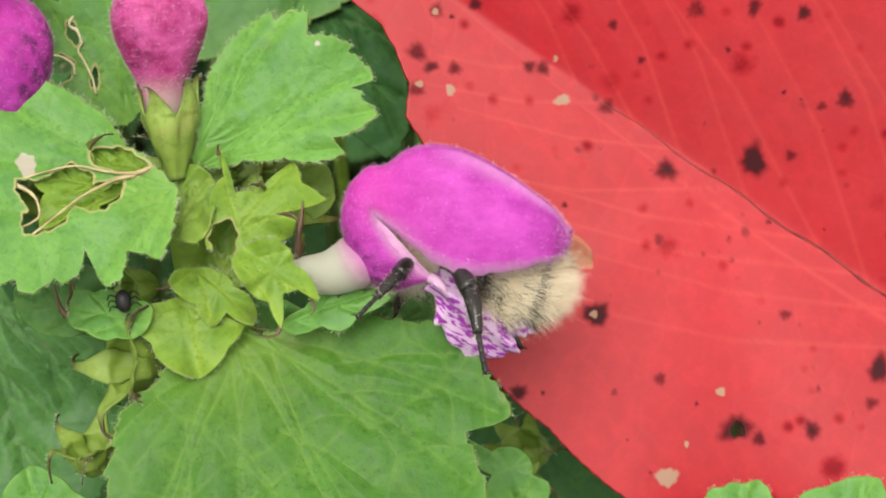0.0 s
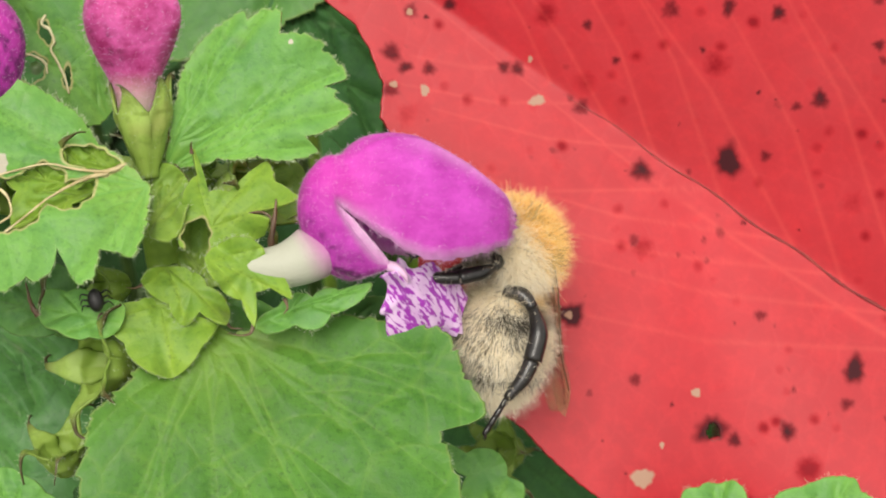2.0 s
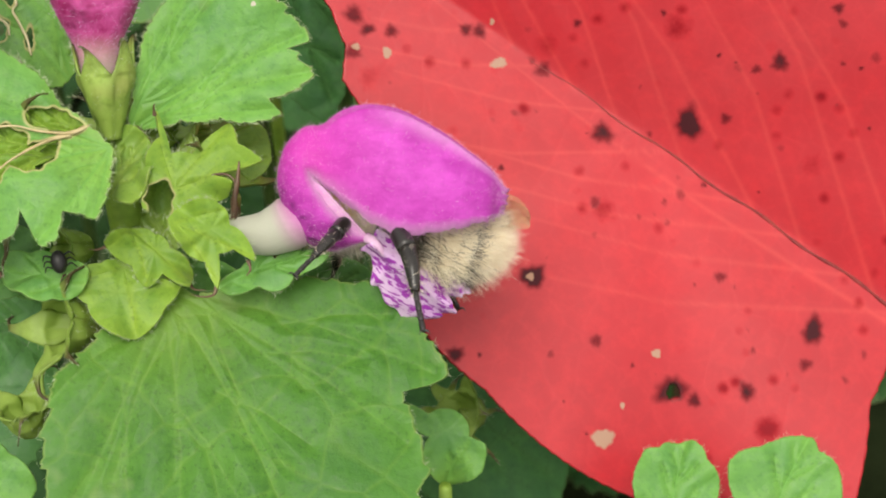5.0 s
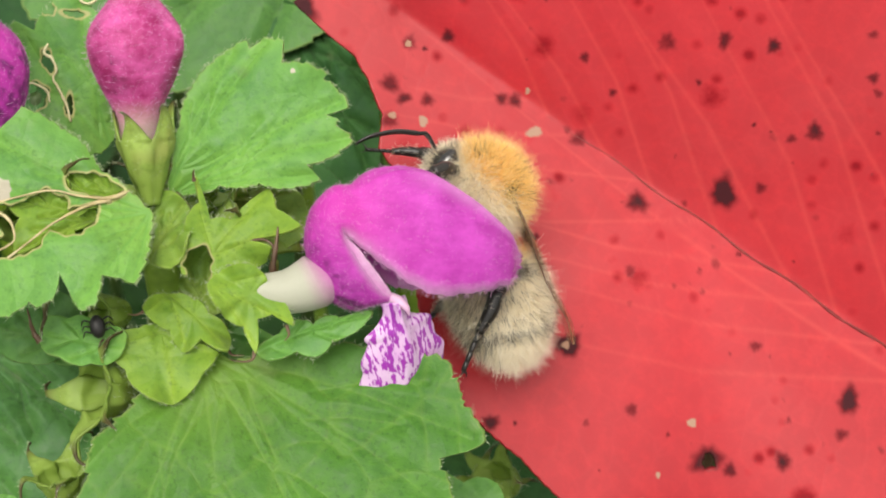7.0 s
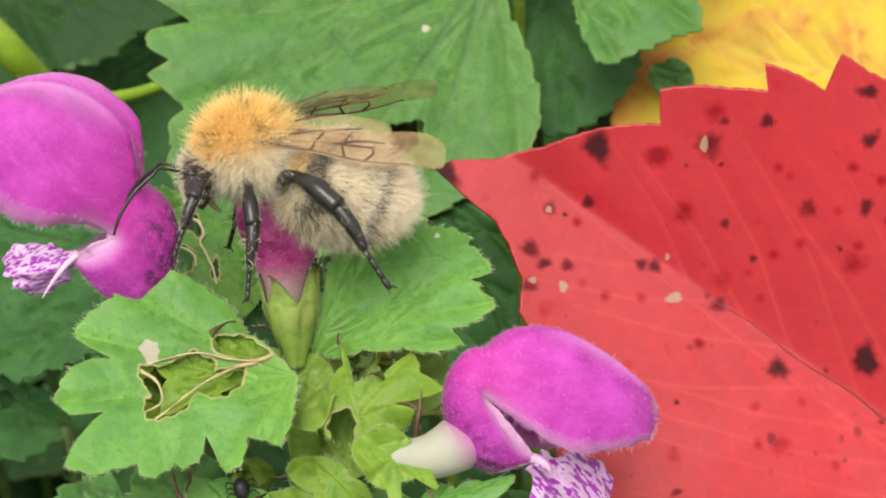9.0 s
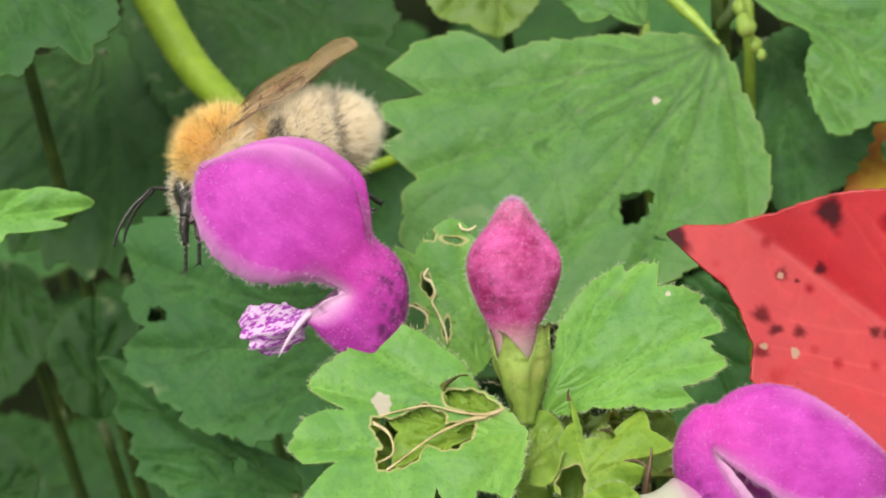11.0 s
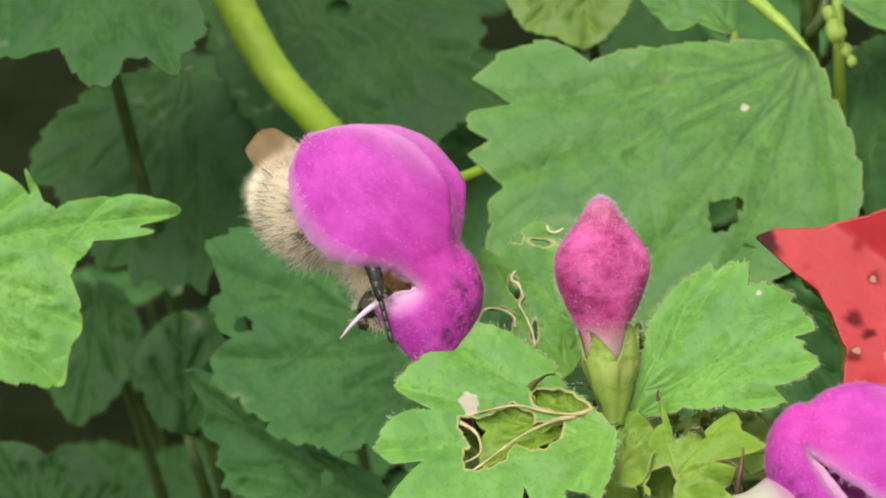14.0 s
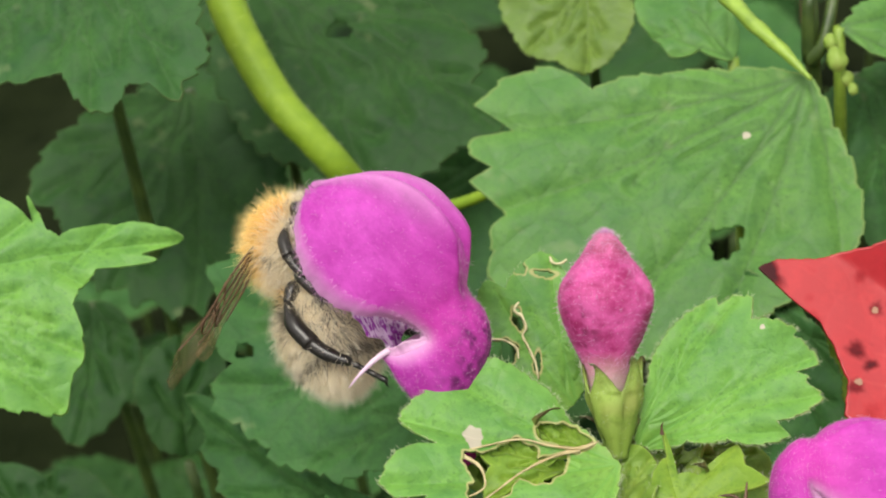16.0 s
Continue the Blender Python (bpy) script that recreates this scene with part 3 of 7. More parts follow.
red_leaf()
shoot("yellow_leaf", "yellowing autumn leaf with orange blotches and brown specks", (21.62, 16.90, -36.00), (-10, 0), [(11, 11.8), (52, 13.6), (80, 12.5), (99, 9.6), (117, 7.4), (136, 6.1), (165, 5.5), (195, 8.8), (205, 11.0), (222, 13.0), (233, 11.5), (257, 8.5), (292, 8.9), (329, 11.6)], (9.76, -9.20), [(-4.29, 6.61), (-3.59, -2.31)], M_YELLOW, group="", category="leaf",
      seed=5, turns=240, rings=36, stalk_mat=M_DRY, reach=0.5)

# ---- nettle leaves behind and round the plant ----
G = "nettle leaves behind"
shoot("nettle_leaf", "broad green nettle leaf with a gnawed hole and a white speck", (-5.88, 10.85, -24.00), (-12, 0), [(3, 11.8), (22, 11.2), (37, 11.6), (43, 11.5), (51, 10.4), (66, 8.8), (96, 7.7), (128, 8.6), (130, 10.3), (134, 11.9), (140, 12.8), (148, 13.7), (157, 14.1), (158, 12.0), (159, 11.2), (166, 13.4), (171, 13.6), (174, 11.8), (180, 13.1), (184, 12.1), (190, 10.7), (194, 12.1), (200, 12.2), (206, 13.2), (214, 13.0), (227, 13.0), (242, 12.8), (259, 11.9), (281, 10.3), (301, 10.5), (329, 11.2), (340, 12.5), (353, 12.3)], (8.59, 7.63), [(-10.59, -1.49), (-5.55, -11.31), (3.14, -9.42), (10.72, -4.58), (-11.91, 4.00)], M_MID,
      seed=6, turns=420, rings=60, teeth=0.025, quilt=0.5, wave=0.5, reach=0.30, vein=0.24, side_veins=1, angle=34, holes=[(3.35, -3.90, 1.02, 1.17, 0), (4.06, -3.14, 0.80, 0.51, 0)], dry=[(4.75, 3.52, 0.29, 0.29, 0)], slack=10)
shoot("nettle_leaf", "gnawed green nettle leaf beside the yellow leaf", (12.10, 18.88, -27.00), (-14, 6), [(12, 4.6), (28, 9.6), (34, 6.8), (36, 9.8), (45, 4.6), (64, 8.4), (95, 7.9), (115, 6.8), (160, 7.7), (167, 5.7), (176, 3.5), (191, 3.1), (225, 4.9), (256, 7.4), (275, 6.3), (298, 6.0), (317, 6.7), (348, 3.8)], (-7.24, 2.85), [(-0.97, -6.34), (4.17, -3.93), (7.88, 5.13)], M_MID,
      seed=7, turns=260, rings=40, quilt=0.16)
shoot("nettle_leaf", "small torn green leaf on the yellow leaf", (15.79, 12.16, -33.00), (-10, 0), [(26, 1.2), (133, 0.9), (163, 1.6), (231, 1.8), (298, 1.8), (351, 1.5)], (1.09, -0.00), [(-1.32, -0.91)], M_MID, seed=8, turns=120, rings=16, stalk_r=0.3)
shoot("nettle_leaf", "small torn green leaf on the yellow leaf", (20.52, 20.68, -34.00), (-10, 0), [(35, 3.2), (68, 1.2), (170, 1.3), (202, 2.4), (269, 0.7), (360, 2.6)], (2.66, 1.38), [(-1.77, -0.92)], M_MID, seed=9, turns=120, rings=16, stalk_r=0.3)
shoot("nettle_leaf", "half-shaded green nettle leaf with a small round hole", (-27.17, -0.67, -22.00), (-8, -6), [(16, 10.4), (39, 7.5), (71, 6.3), (106, 6.9), (123, 9.0), (131, 10.0), (137, 10.6), (145, 11.4), (151, 10.3), (157, 8.6), (164, 9.1), (173, 8.5), (181, 7.2), (192, 8.8), (197, 8.4), (202, 9.0), (212, 7.7), (218, 7.7), (233, 7.1), (234, 7.8), (249, 7.5), (261, 7.2), (273, 7.9), (287, 7.5), (310, 8.0), (334, 10.2), (356, 10.9)], (10.49, -0.13), [(-8.62, 4.65), (-8.05, -1.40), (-1.20, -6.59), (-4.63, 7.23)], M_BACK,
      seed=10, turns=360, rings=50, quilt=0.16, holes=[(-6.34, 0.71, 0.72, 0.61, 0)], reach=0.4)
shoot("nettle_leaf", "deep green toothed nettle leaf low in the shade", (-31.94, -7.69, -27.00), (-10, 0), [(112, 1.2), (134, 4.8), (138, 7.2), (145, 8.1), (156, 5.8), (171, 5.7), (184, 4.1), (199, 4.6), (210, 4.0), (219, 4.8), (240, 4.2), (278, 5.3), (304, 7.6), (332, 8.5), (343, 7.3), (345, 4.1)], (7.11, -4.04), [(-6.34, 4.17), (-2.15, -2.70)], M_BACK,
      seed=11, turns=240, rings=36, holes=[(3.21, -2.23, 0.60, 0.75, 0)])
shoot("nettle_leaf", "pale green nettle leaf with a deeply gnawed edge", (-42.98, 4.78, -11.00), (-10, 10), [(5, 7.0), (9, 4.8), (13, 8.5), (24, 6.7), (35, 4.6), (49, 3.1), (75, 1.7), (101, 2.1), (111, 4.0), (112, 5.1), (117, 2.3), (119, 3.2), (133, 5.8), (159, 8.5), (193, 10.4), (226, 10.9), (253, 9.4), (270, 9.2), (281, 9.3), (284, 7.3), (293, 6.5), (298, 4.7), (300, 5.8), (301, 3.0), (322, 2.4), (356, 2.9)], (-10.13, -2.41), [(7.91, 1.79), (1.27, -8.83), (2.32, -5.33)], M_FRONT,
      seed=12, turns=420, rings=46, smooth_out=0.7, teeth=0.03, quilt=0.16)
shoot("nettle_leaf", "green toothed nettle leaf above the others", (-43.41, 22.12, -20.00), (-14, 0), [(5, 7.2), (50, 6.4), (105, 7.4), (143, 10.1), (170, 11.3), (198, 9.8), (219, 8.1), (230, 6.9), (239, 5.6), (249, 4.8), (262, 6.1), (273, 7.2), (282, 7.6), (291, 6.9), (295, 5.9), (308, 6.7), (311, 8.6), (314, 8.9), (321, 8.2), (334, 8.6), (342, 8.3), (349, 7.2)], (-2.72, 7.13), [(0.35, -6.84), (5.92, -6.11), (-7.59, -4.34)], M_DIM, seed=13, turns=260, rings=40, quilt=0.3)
shoot("nettle_leaf", "dark shaded nettle leaf with a small hole", (-28.73, 21.37, -40.00), (-14, 0), [(5, 8.8), (13, 8.6), (46, 6.9), (83, 7.0), (120, 9.8), (148, 11.7), (173, 12.7), (196, 10.9), (218, 10.2), (239, 8.9), (257, 8.7), (279, 9.1), (305, 9.5), (316, 9.2), (335, 10.9), (346, 9.9), (352, 7.7)], (-9.15, 7.13), [(9.45, -4.17), (0.54, -8.74), (7.46, 3.09)], M_SHADE, seed=14, turns=300, rings=44, quilt=0.3, holes=[(-2.53, 3.44, 1.06, 0.82, 0)])
shoot("nettle_leaf", "dark shaded nettle leaf with toothed edge", (-45.06, 11.98, -42.00), (-14, 0), [(13, 10.1), (39, 9.5), (69, 8.9), (104, 9.1), (128, 10.1), (137, 9.5), (150, 10.4), (170, 10.6), (182, 10.2), (183, 8.4), (223, 6.6), (240, 8.3), (254, 7.0), (261, 8.6), (272, 7.7), (281, 9.6), (290, 8.8), (295, 10.1), (304, 8.6), (327, 8.3), (351, 9.0)], (1.36, 9.29), [(3.41, -8.52), (-3.24, -7.21), (-9.41, 0.50)], M_SHADE, seed=15, turns=300, rings=44, quilt=0.3)
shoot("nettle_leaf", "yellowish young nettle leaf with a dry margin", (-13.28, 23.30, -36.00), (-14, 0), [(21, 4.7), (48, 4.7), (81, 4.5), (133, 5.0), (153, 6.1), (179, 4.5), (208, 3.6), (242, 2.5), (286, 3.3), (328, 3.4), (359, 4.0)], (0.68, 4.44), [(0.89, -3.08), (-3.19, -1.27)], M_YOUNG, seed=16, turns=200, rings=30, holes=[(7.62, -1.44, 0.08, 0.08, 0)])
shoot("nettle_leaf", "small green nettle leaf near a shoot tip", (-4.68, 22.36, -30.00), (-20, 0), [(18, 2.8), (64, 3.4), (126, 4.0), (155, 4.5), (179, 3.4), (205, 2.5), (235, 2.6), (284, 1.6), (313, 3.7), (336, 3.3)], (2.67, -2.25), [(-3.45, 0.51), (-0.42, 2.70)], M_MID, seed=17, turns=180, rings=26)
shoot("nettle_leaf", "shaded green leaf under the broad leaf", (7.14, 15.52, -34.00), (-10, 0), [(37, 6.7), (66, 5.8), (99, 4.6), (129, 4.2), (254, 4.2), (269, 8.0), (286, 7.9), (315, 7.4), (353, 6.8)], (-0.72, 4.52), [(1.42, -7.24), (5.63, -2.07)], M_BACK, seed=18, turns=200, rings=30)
shoot("nettle_leaf", "shaded oval nettle leaf low among stalks", (-42.38, -2.57, -40.00), (-10, 10), [(17, 3.4), (57, 4.2), (89, 4.5), (117, 4.2), (142, 3.9), (214, 3.3), (252, 4.5), (274, 4.7), (302, 4.4), (334, 3.6)], (0.77, -5.04), [(-0.30, 4.28)], M_SHADE, seed=20, turns=200, rings=28)
shoot("nettle_leaf", "dim lobed nettle leaf close to the soil", (-51.72, -10.21, -40.00), (-10, 0), [(7, 3.9), (35, 3.0), (72, 2.2), (128, 1.6), (145, 4.0), (161, 6.3), (213, 6.4), (270, 5.0), (324, 6.3), (348, 5.4)], (-0.02, -4.61), [(-0.59, 1.69), (4.88, -1.18), (-4.99, 1.62)], M_SHADE, seed=21, turns=200, rings=28)
shoot("nettle_leaf", "dim nettle leaf in the shade", (-52.74, 2.07, -50.00), (-10, 0), [(16, 3.3), (95, 2.8), (152, 3.9), (180, 5.2), (247, 7.0), (269, 9.1), (301, 6.3), (337, 4.7)], (-0.24, 2.78), [(-0.19, -8.66), (3.40, -1.82)], M_SHADE, seed=22, turns=200, rings=28)
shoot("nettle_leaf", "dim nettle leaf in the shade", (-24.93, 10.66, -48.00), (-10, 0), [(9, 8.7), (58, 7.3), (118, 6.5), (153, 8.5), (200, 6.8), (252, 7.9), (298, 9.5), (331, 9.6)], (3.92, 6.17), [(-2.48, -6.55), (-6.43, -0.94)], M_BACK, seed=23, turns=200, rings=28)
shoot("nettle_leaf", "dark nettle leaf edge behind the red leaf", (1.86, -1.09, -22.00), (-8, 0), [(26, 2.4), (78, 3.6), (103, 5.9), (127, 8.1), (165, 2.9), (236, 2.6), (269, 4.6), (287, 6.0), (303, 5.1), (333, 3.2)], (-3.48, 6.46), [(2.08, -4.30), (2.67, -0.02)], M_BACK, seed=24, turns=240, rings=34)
shoot("nettle_leaf", "dark green nettle leaf with sunken veins", (-16.78, -20.11, -13.00), (-10, 4), [(23, 4.9), (42, 5.7), (74, 4.9), (96, 4.6), (103, 5.9), (113, 6.0), (114, 7.4), (133, 8.3), (230, 8.6), (262, 7.4), (286, 7.0), (303, 6.1), (311, 4.5), (340, 4.5), (359, 4.0)], (-4.95, 6.10), [(3.98, -0.73), (-1.00, -6.66), (4.17, 2.97)], M_COOL, seed=25, turns=300, rings=44, quilt=0.55)
shoot("nettle_leaf", "light green leaf tip low beside the plant", (-15.68, -24.59, -3.00), (-10, 0), [(30, 1.8), (80, 1.9), (108, 2.5), (124, 2.4), (230, 2.4), (294, 3.1), (342, 3.2)], (0.61, -2.78), [(-1.08, 2.18)], M_FRONT, seed=26, turns=140, rings=20)
shoot("nettle_leaf", "toothed green leaf in front of the red leaf", (22.87, -26.75, -4.00), (-18, 0), [(13, 2.6), (43, 2.5), (55, 2.9), (69, 3.1), (82, 2.7), (97, 2.8), (109, 2.6), (125, 2.9), (134, 2.7), (179, 2.4), (251, 2.3), (314, 2.2)], (-0.42, -2.19), [(0.77, 2.84)], M_FRONT, seed=27, turns=160, rings=22, down=150)
shoot("nettle_leaf", "toothed green leaf in front of the red leaf", (28.93, -26.85, -4.00), (-18, 0), [(20, 3.5), (45, 3.1), (55, 3.6), (70, 3.3), (97, 2.8), (115, 2.7), (136, 3.2), (151, 3.4), (179, 2.9), (248, 2.0), (337, 3.4)], (-0.74, -1.87), [(1.77, 2.89)], M_FRONT, seed=28, turns=160, rings=22, down=150)
shoot("nettle_leaf", "bluish green leaf behind the flower", (3.38, -15.56, -8.00), (-8, 0), [(6, 2.9), (29, 2.6), (79, 1.8), (137, 2.2), (167, 3.0), (206, 2.2), (283, 1.3), (345, 2.7)], (-2.90, -0.28), [(2.59, 0.45)], M_MID, seed=29, turns=140, rings=20)
shoot("nettle_leaf", "yellowish green leaf scrap in the shade", (10.25, -24.32, -10.00), (-8, 0), [(89, 1.3), (134, 1.4), (144, 2.9), (198, 1.0), (230, 2.1), (269, 3.3), (312, 3.2), (343, 2.4), (345, 1.4)], (-0.05, -3.30), [(1.32, -0.68)], M_FRONT, seed=30, turns=140, rings=20)
shoot("nettle_leaf", "dim nettle leaf under the red leaf", (13.50, -27.88, -26.00), (-8, 0), [(17, 3.6), (89, 3.4), (121, 5.7), (145, 7.3), (191, 5.4), (244, 5.4), (316, 7.2), (342, 6.3)], (-5.21, 4.20), [(4.48, -2.69)], M_BACK, seed=31, turns=160, rings=24)


def undergrowth():
    """Leaves on short stalks between the soil and the leaves above, dimmed by shade in their colour."""
    rng = np.random.default_rng(60)
    kinds = []
    for i in range(4):
        pol = [(a, 7.5 + 1.6 * math.cos(math.radians(a - 270)) + 0.9 * math.cos(math.radians(2 * a)) + rng.uniform(-0.3, 0.3)) for a in range(0, 360, 24)]
        kinds.append(leaf_blade("blade", pol, (0, 7.0), [(0, -8), (5, -5), (-5, -5), (6.5, 2), (-6.5, 2)], M_SHADE if i < 3 else M_BACK, seed=70 + i, turns=150, rings=20, teeth=0.10, count=26, quilt=0.4, wave=0.9)[0])
    sv, sf, _ = tube([(0, 0, 0), (0.6, -0.3, 22), (0.2, 0, 42)], [0.6, 0.5, 0.35], 14, 7)
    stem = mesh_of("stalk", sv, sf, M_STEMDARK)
    for i in range(170):
        x, y = rng.uniform(-80, 48), rng.uniform(28, 175)
        h = rng.uniform(9, 24) + max(0, y - 90) * 0.2
        ob = tagged(new("nettle_leaf"), "dim toothed nettle leaf on a short stalk near the soil", "leaf", "undergrowth leaves")
        ob.empty_display_size = 0.002
        ob.matrix_basis = pose(x * MM, y * MM, (h - 42) * MM, 0, 0, rng.uniform(0, 360))
        st = tagged(new("stalk", stem))
        st.parent = ob
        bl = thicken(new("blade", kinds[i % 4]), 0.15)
        bl.parent = ob
        bl.matrix_basis = here(0.2, 0, 42, rng.uniform(-10, 35), rng.uniform(-25, 25), 0) @ here(0, -7, 0)


undergrowth()

# ---- thick bright stalk of a neighbour ----
stalk_line = [(-39.07, 28.96, -30.00), (-38.00, 26.92, -30.00), (-36.83, 23.69, -30.00), (-35.14, 20.47, -30.00), (-33.15, 17.46, -30.00), (-31.01, 15.14, -30.50), (-29.08, 12.95, -32.00), (-27.6, 10.51, -37.00), (-27.0, 7.5, -46.00), (-27.5, 4.0, -60.00)]
foot = to_soil(stalk_line[-1], 3)
bright = thing("bright_stalk", here(*foot), "thick smooth bright green stalk rising between leaves", "stalk")
pts = [tuple(Vector(p) - Vector(foot)) for p in stalk_line + [foot]]
v, f, run = tube(pts, [1.35, 1.35, 1.34, 1.3, 1.22, 1.15, 1.1, 1.1, 1.2, 1.3, 1.4], 80, 20)
part("stalk", mesh_of("stalk", v, f, M_STALK), bright)
petiole = [(-28.2, 12.0, -33.5), (-26.2, 11.0, -34.5), (-23.3, 10.4, -33.0), (-20.6, 10.7, -31.5), (-18.2, 11.4, -30.0), (-16.2, 12.2, -29.0)]
w, g, run = tube([tuple(Vector(p) - Vector(foot)) for p in petiole], [0.5, 0.48, 0.45, 0.42, 0.4, 0.4], 30, 10)
part("leaf_stalk", mesh_of("leaf_stalk", w, g, M_STALK), bright)
rng = np.random.default_rng(19)
sides = np.array(v).reshape(80, 20, 3)
middle = sides.mean(1, keepdims=True)
out = (sides - middle)[:60].reshape(-1, 3)
out /= np.linalg.norm(out, axis=1)[:, None]
pick = rng.integers(0, len(out), 900)
h, g, run = hairs(sides[:60].reshape(-1, 3)[pick] + rng.normal(0, 0.1, (900, 3)), out[pick], 0.28, 0.02, rng, spread=0.4)
part("down", mesh_of("down", h, g, M_DOWN, True, {"tip": run}), bright)["kind"] = "stuff"


# ---- the flowering nettle ----
FOOT = to_soil((-6.96, -14.27, -4.00), 3)
plant = thing("flowering_nettle", here(*FOOT), "flowering spotted nettle with magenta hooded flowers and gnawed leaves", "plant")
line = [FOOT] + [(-7.08, -17.05, -6.00), (-7.09, -13.65, -4.00), (-7.52, -10.45, -3.00), (-7.82, -7.91, -2.00), (-8.03, -6.05, -1.50), (-8.05, -3.60, -1.00)]
pts = [tuple(Vector(p) - Vector(FOOT)) for p in line]
v, f, run = tube(pts, [1.2, 1.05, 1.0, 0.95, 0.9, 0.75, 0.5], 50, 14, 0.0)
part("stem", mesh_of("stem", v, f, M_STEM), plant, label="square green stem")

leaf_at(plant, "leaf", (-2.70, -2.14, -1.00), (-14, -6), [(2, 4.9), (6, 4.1), (9, 5.5), (19, 5.2), (30, 4.7), (31, 5.0), (47, 4.3), (61, 3.7), (67, 4.9), (79, 4.8), (89, 4.1), (91, 4.7), (99, 4.5), (120, 3.9), (145, 3.7), (178, 3.6), (207, 4.5), (220, 5.9), (227, 4.9), (245, 3.6), (280, 3.3), (308, 4.4), (321, 5.0), (323, 3.9), (338, 4.9), (348, 5.5), (353, 5.5), (358, 4.6)], (-4.53, -3.75), [(0.93, 4.42), (5.25, -0.78), (4.88, 1.21), (3.29, -2.84), (-0.90, 4.02)], M_FRONT, label="toothed green leaf", down=700,
        seed=33, turns=420, rings=54, teeth=0.032, count=40, quilt=0.22, vein=0.12, side_veins=1, wave=0.5, reach=0.3, dry=[(2.46, 2.74, 0.15, 0.15, 0)])
eaten = leaf_at(plant, "leaf", (-13.25, -6.68, 3.00), (-26, 8), [(4, 5.8), (20, 4.7), (43, 4.1), (79, 5.0), (100, 5.8), (115, 6.5), (128, 7.0), (130, 5.9), (140, 6.0), (150, 6.3), (159, 6.4), (164, 5.2), (168, 3.8), (172, 5.0), (180, 6.0), (194, 6.8), (203, 6.2), (208, 4.5), (212, 5.6), (222, 7.9), (232, 7.2), (238, 6.2), (246, 5.4), (251, 6.0), (258, 5.7), (266, 4.8), (271, 5.0), (283, 4.4), (290, 3.3), (294, 5.5), (302, 5.6), (312, 4.8), (317, 4.5), (321, 5.2), (324, 6.1), (338, 5.9), (350, 5.7)], (5.6, 0.55), [(-5.6, 2.2), (-3.8, 5.0), (-6.0, -1.6), (1.9, -4.9), (4.7, -3.4)], M_FRONT, label="green leaf gnawed into holes around bare veins", down=900,
        seed=34, turns=560, rings=90, teeth=0.026, count=46, quilt=0.30, vein=0.12, side_veins=1, wave=0.4, reach=0.30, smooth_out=0.15, holes=[(2.75, 1.85, 1.55, 0.70, -14), (1.75, -0.15, 1.35, 0.78, 24), (0.1, 0.35, 1.6, 0.95, 14), (-0.7, -0.95, 1.15, 1.1, 20), (-1.8, 0.0, 0.70, 0.60, 0), (-1.5, -1.85, 0.6, 0.72, 30)], dry=[(-1.95, 1.35, 0.50, 0.75, 20)])
for strand in ([(4.5, 1.6), (3.5, 1.1), (2.0, 1.1), (0.45, 1.32), (-1.45, 0.8), (-2.75, 0.35)], [(3.6, 1.05), (2.45, 0.62), (0.8, -0.42), (-0.65, -1.72), (-1.8, -2.7)], [(-2.5, 0.3), (-1.5, -0.4), (-1.2, -1.5), (-2.1, -2.1)]):
    v, f, run = tube([(x - strand[0][0], y - strand[0][1], 0.05 + 0.25 * math.sin(math.pi * i / (len(strand) - 1))) for i, (x, y) in enumerate(strand)], [0.12, 0.085, 0.055, 0.045, 0.06], 30, 7, 0.9)
    part("bare_vein", mesh_of("bare_vein", v, f, M_STRAND), eaten, FRAMES[eaten.name] @ here(strand[0][0], strand[0][1], 0.05), "bare straw-coloured vein")
leaf_at(plant, "leaf", (-1.49, -20.29, 2.00), (-24, 0), [(4, 8.8), (5, 10.1), (7, 11.1), (10, 11.5), (15, 10.9), (25, 10.7), (30, 11.0), (39, 10.1), (49, 8.7), (65, 7.8), (87, 6.4), (109, 6.5), (119, 8.0), (127, 7.2), (139, 7.5), (148, 8.2), (158, 8.4), (172, 9.7), (181, 9.7), (188, 10.2), (194, 10.3), (207, 10.8), (230, 10.3), (264, 8.9), (301, 9.5), (327, 10.8), (341, 10.6), (347, 10.0), (352, 9.6), (359, 9.0)], (-3.98, 6.67), [(10.45, 1.67), (8.86, -1.94), (3.19, -7.46), (-2.90, -7.93), (-8.44, -5.51)], M_BROAD, label="large toothed green leaf", down=600,
        seed=35, turns=480, rings=70, teeth=0.032, count=40, quilt=0.34, vein=0.17, side_veins=1, wave=0.6, reach=0.62, angle=32)
leaf_at(plant, "leaf", (0.67, -13.20, 1.50), (-20, 0), [(12, 2.8), (22, 3.4), (34, 1.8), (90, 0.6), (175, 1.8), (195, 3.2), (208, 2.7), (222, 1.2), (348, 1.0)], (-3.25, -0.86), [(2.98, 1.11)], M_FRONT, label="narrow light green leaf", seed=36, turns=140, rings=18, wave=0.1, quilt=0.15, down=120)
STRANDS_BEHIND = [[(-1.1, 1.53), (-1.34, 1.03), (-0.92, 0.72), (-0.65, 0.08), (-0.82, -0.41), (-0.39, -1.21), (-0.05, -2.0), (0.13, -2.8)], [(-3.22, -1.65), (-2.78, -0.82), (-1.99, -0.69), (-1.19, -1.08), (-1.01, -1.72)], [(0.58, 4.25), (0.75, 3.92), (1.17, 3.87), (1.55, 4.12)]]
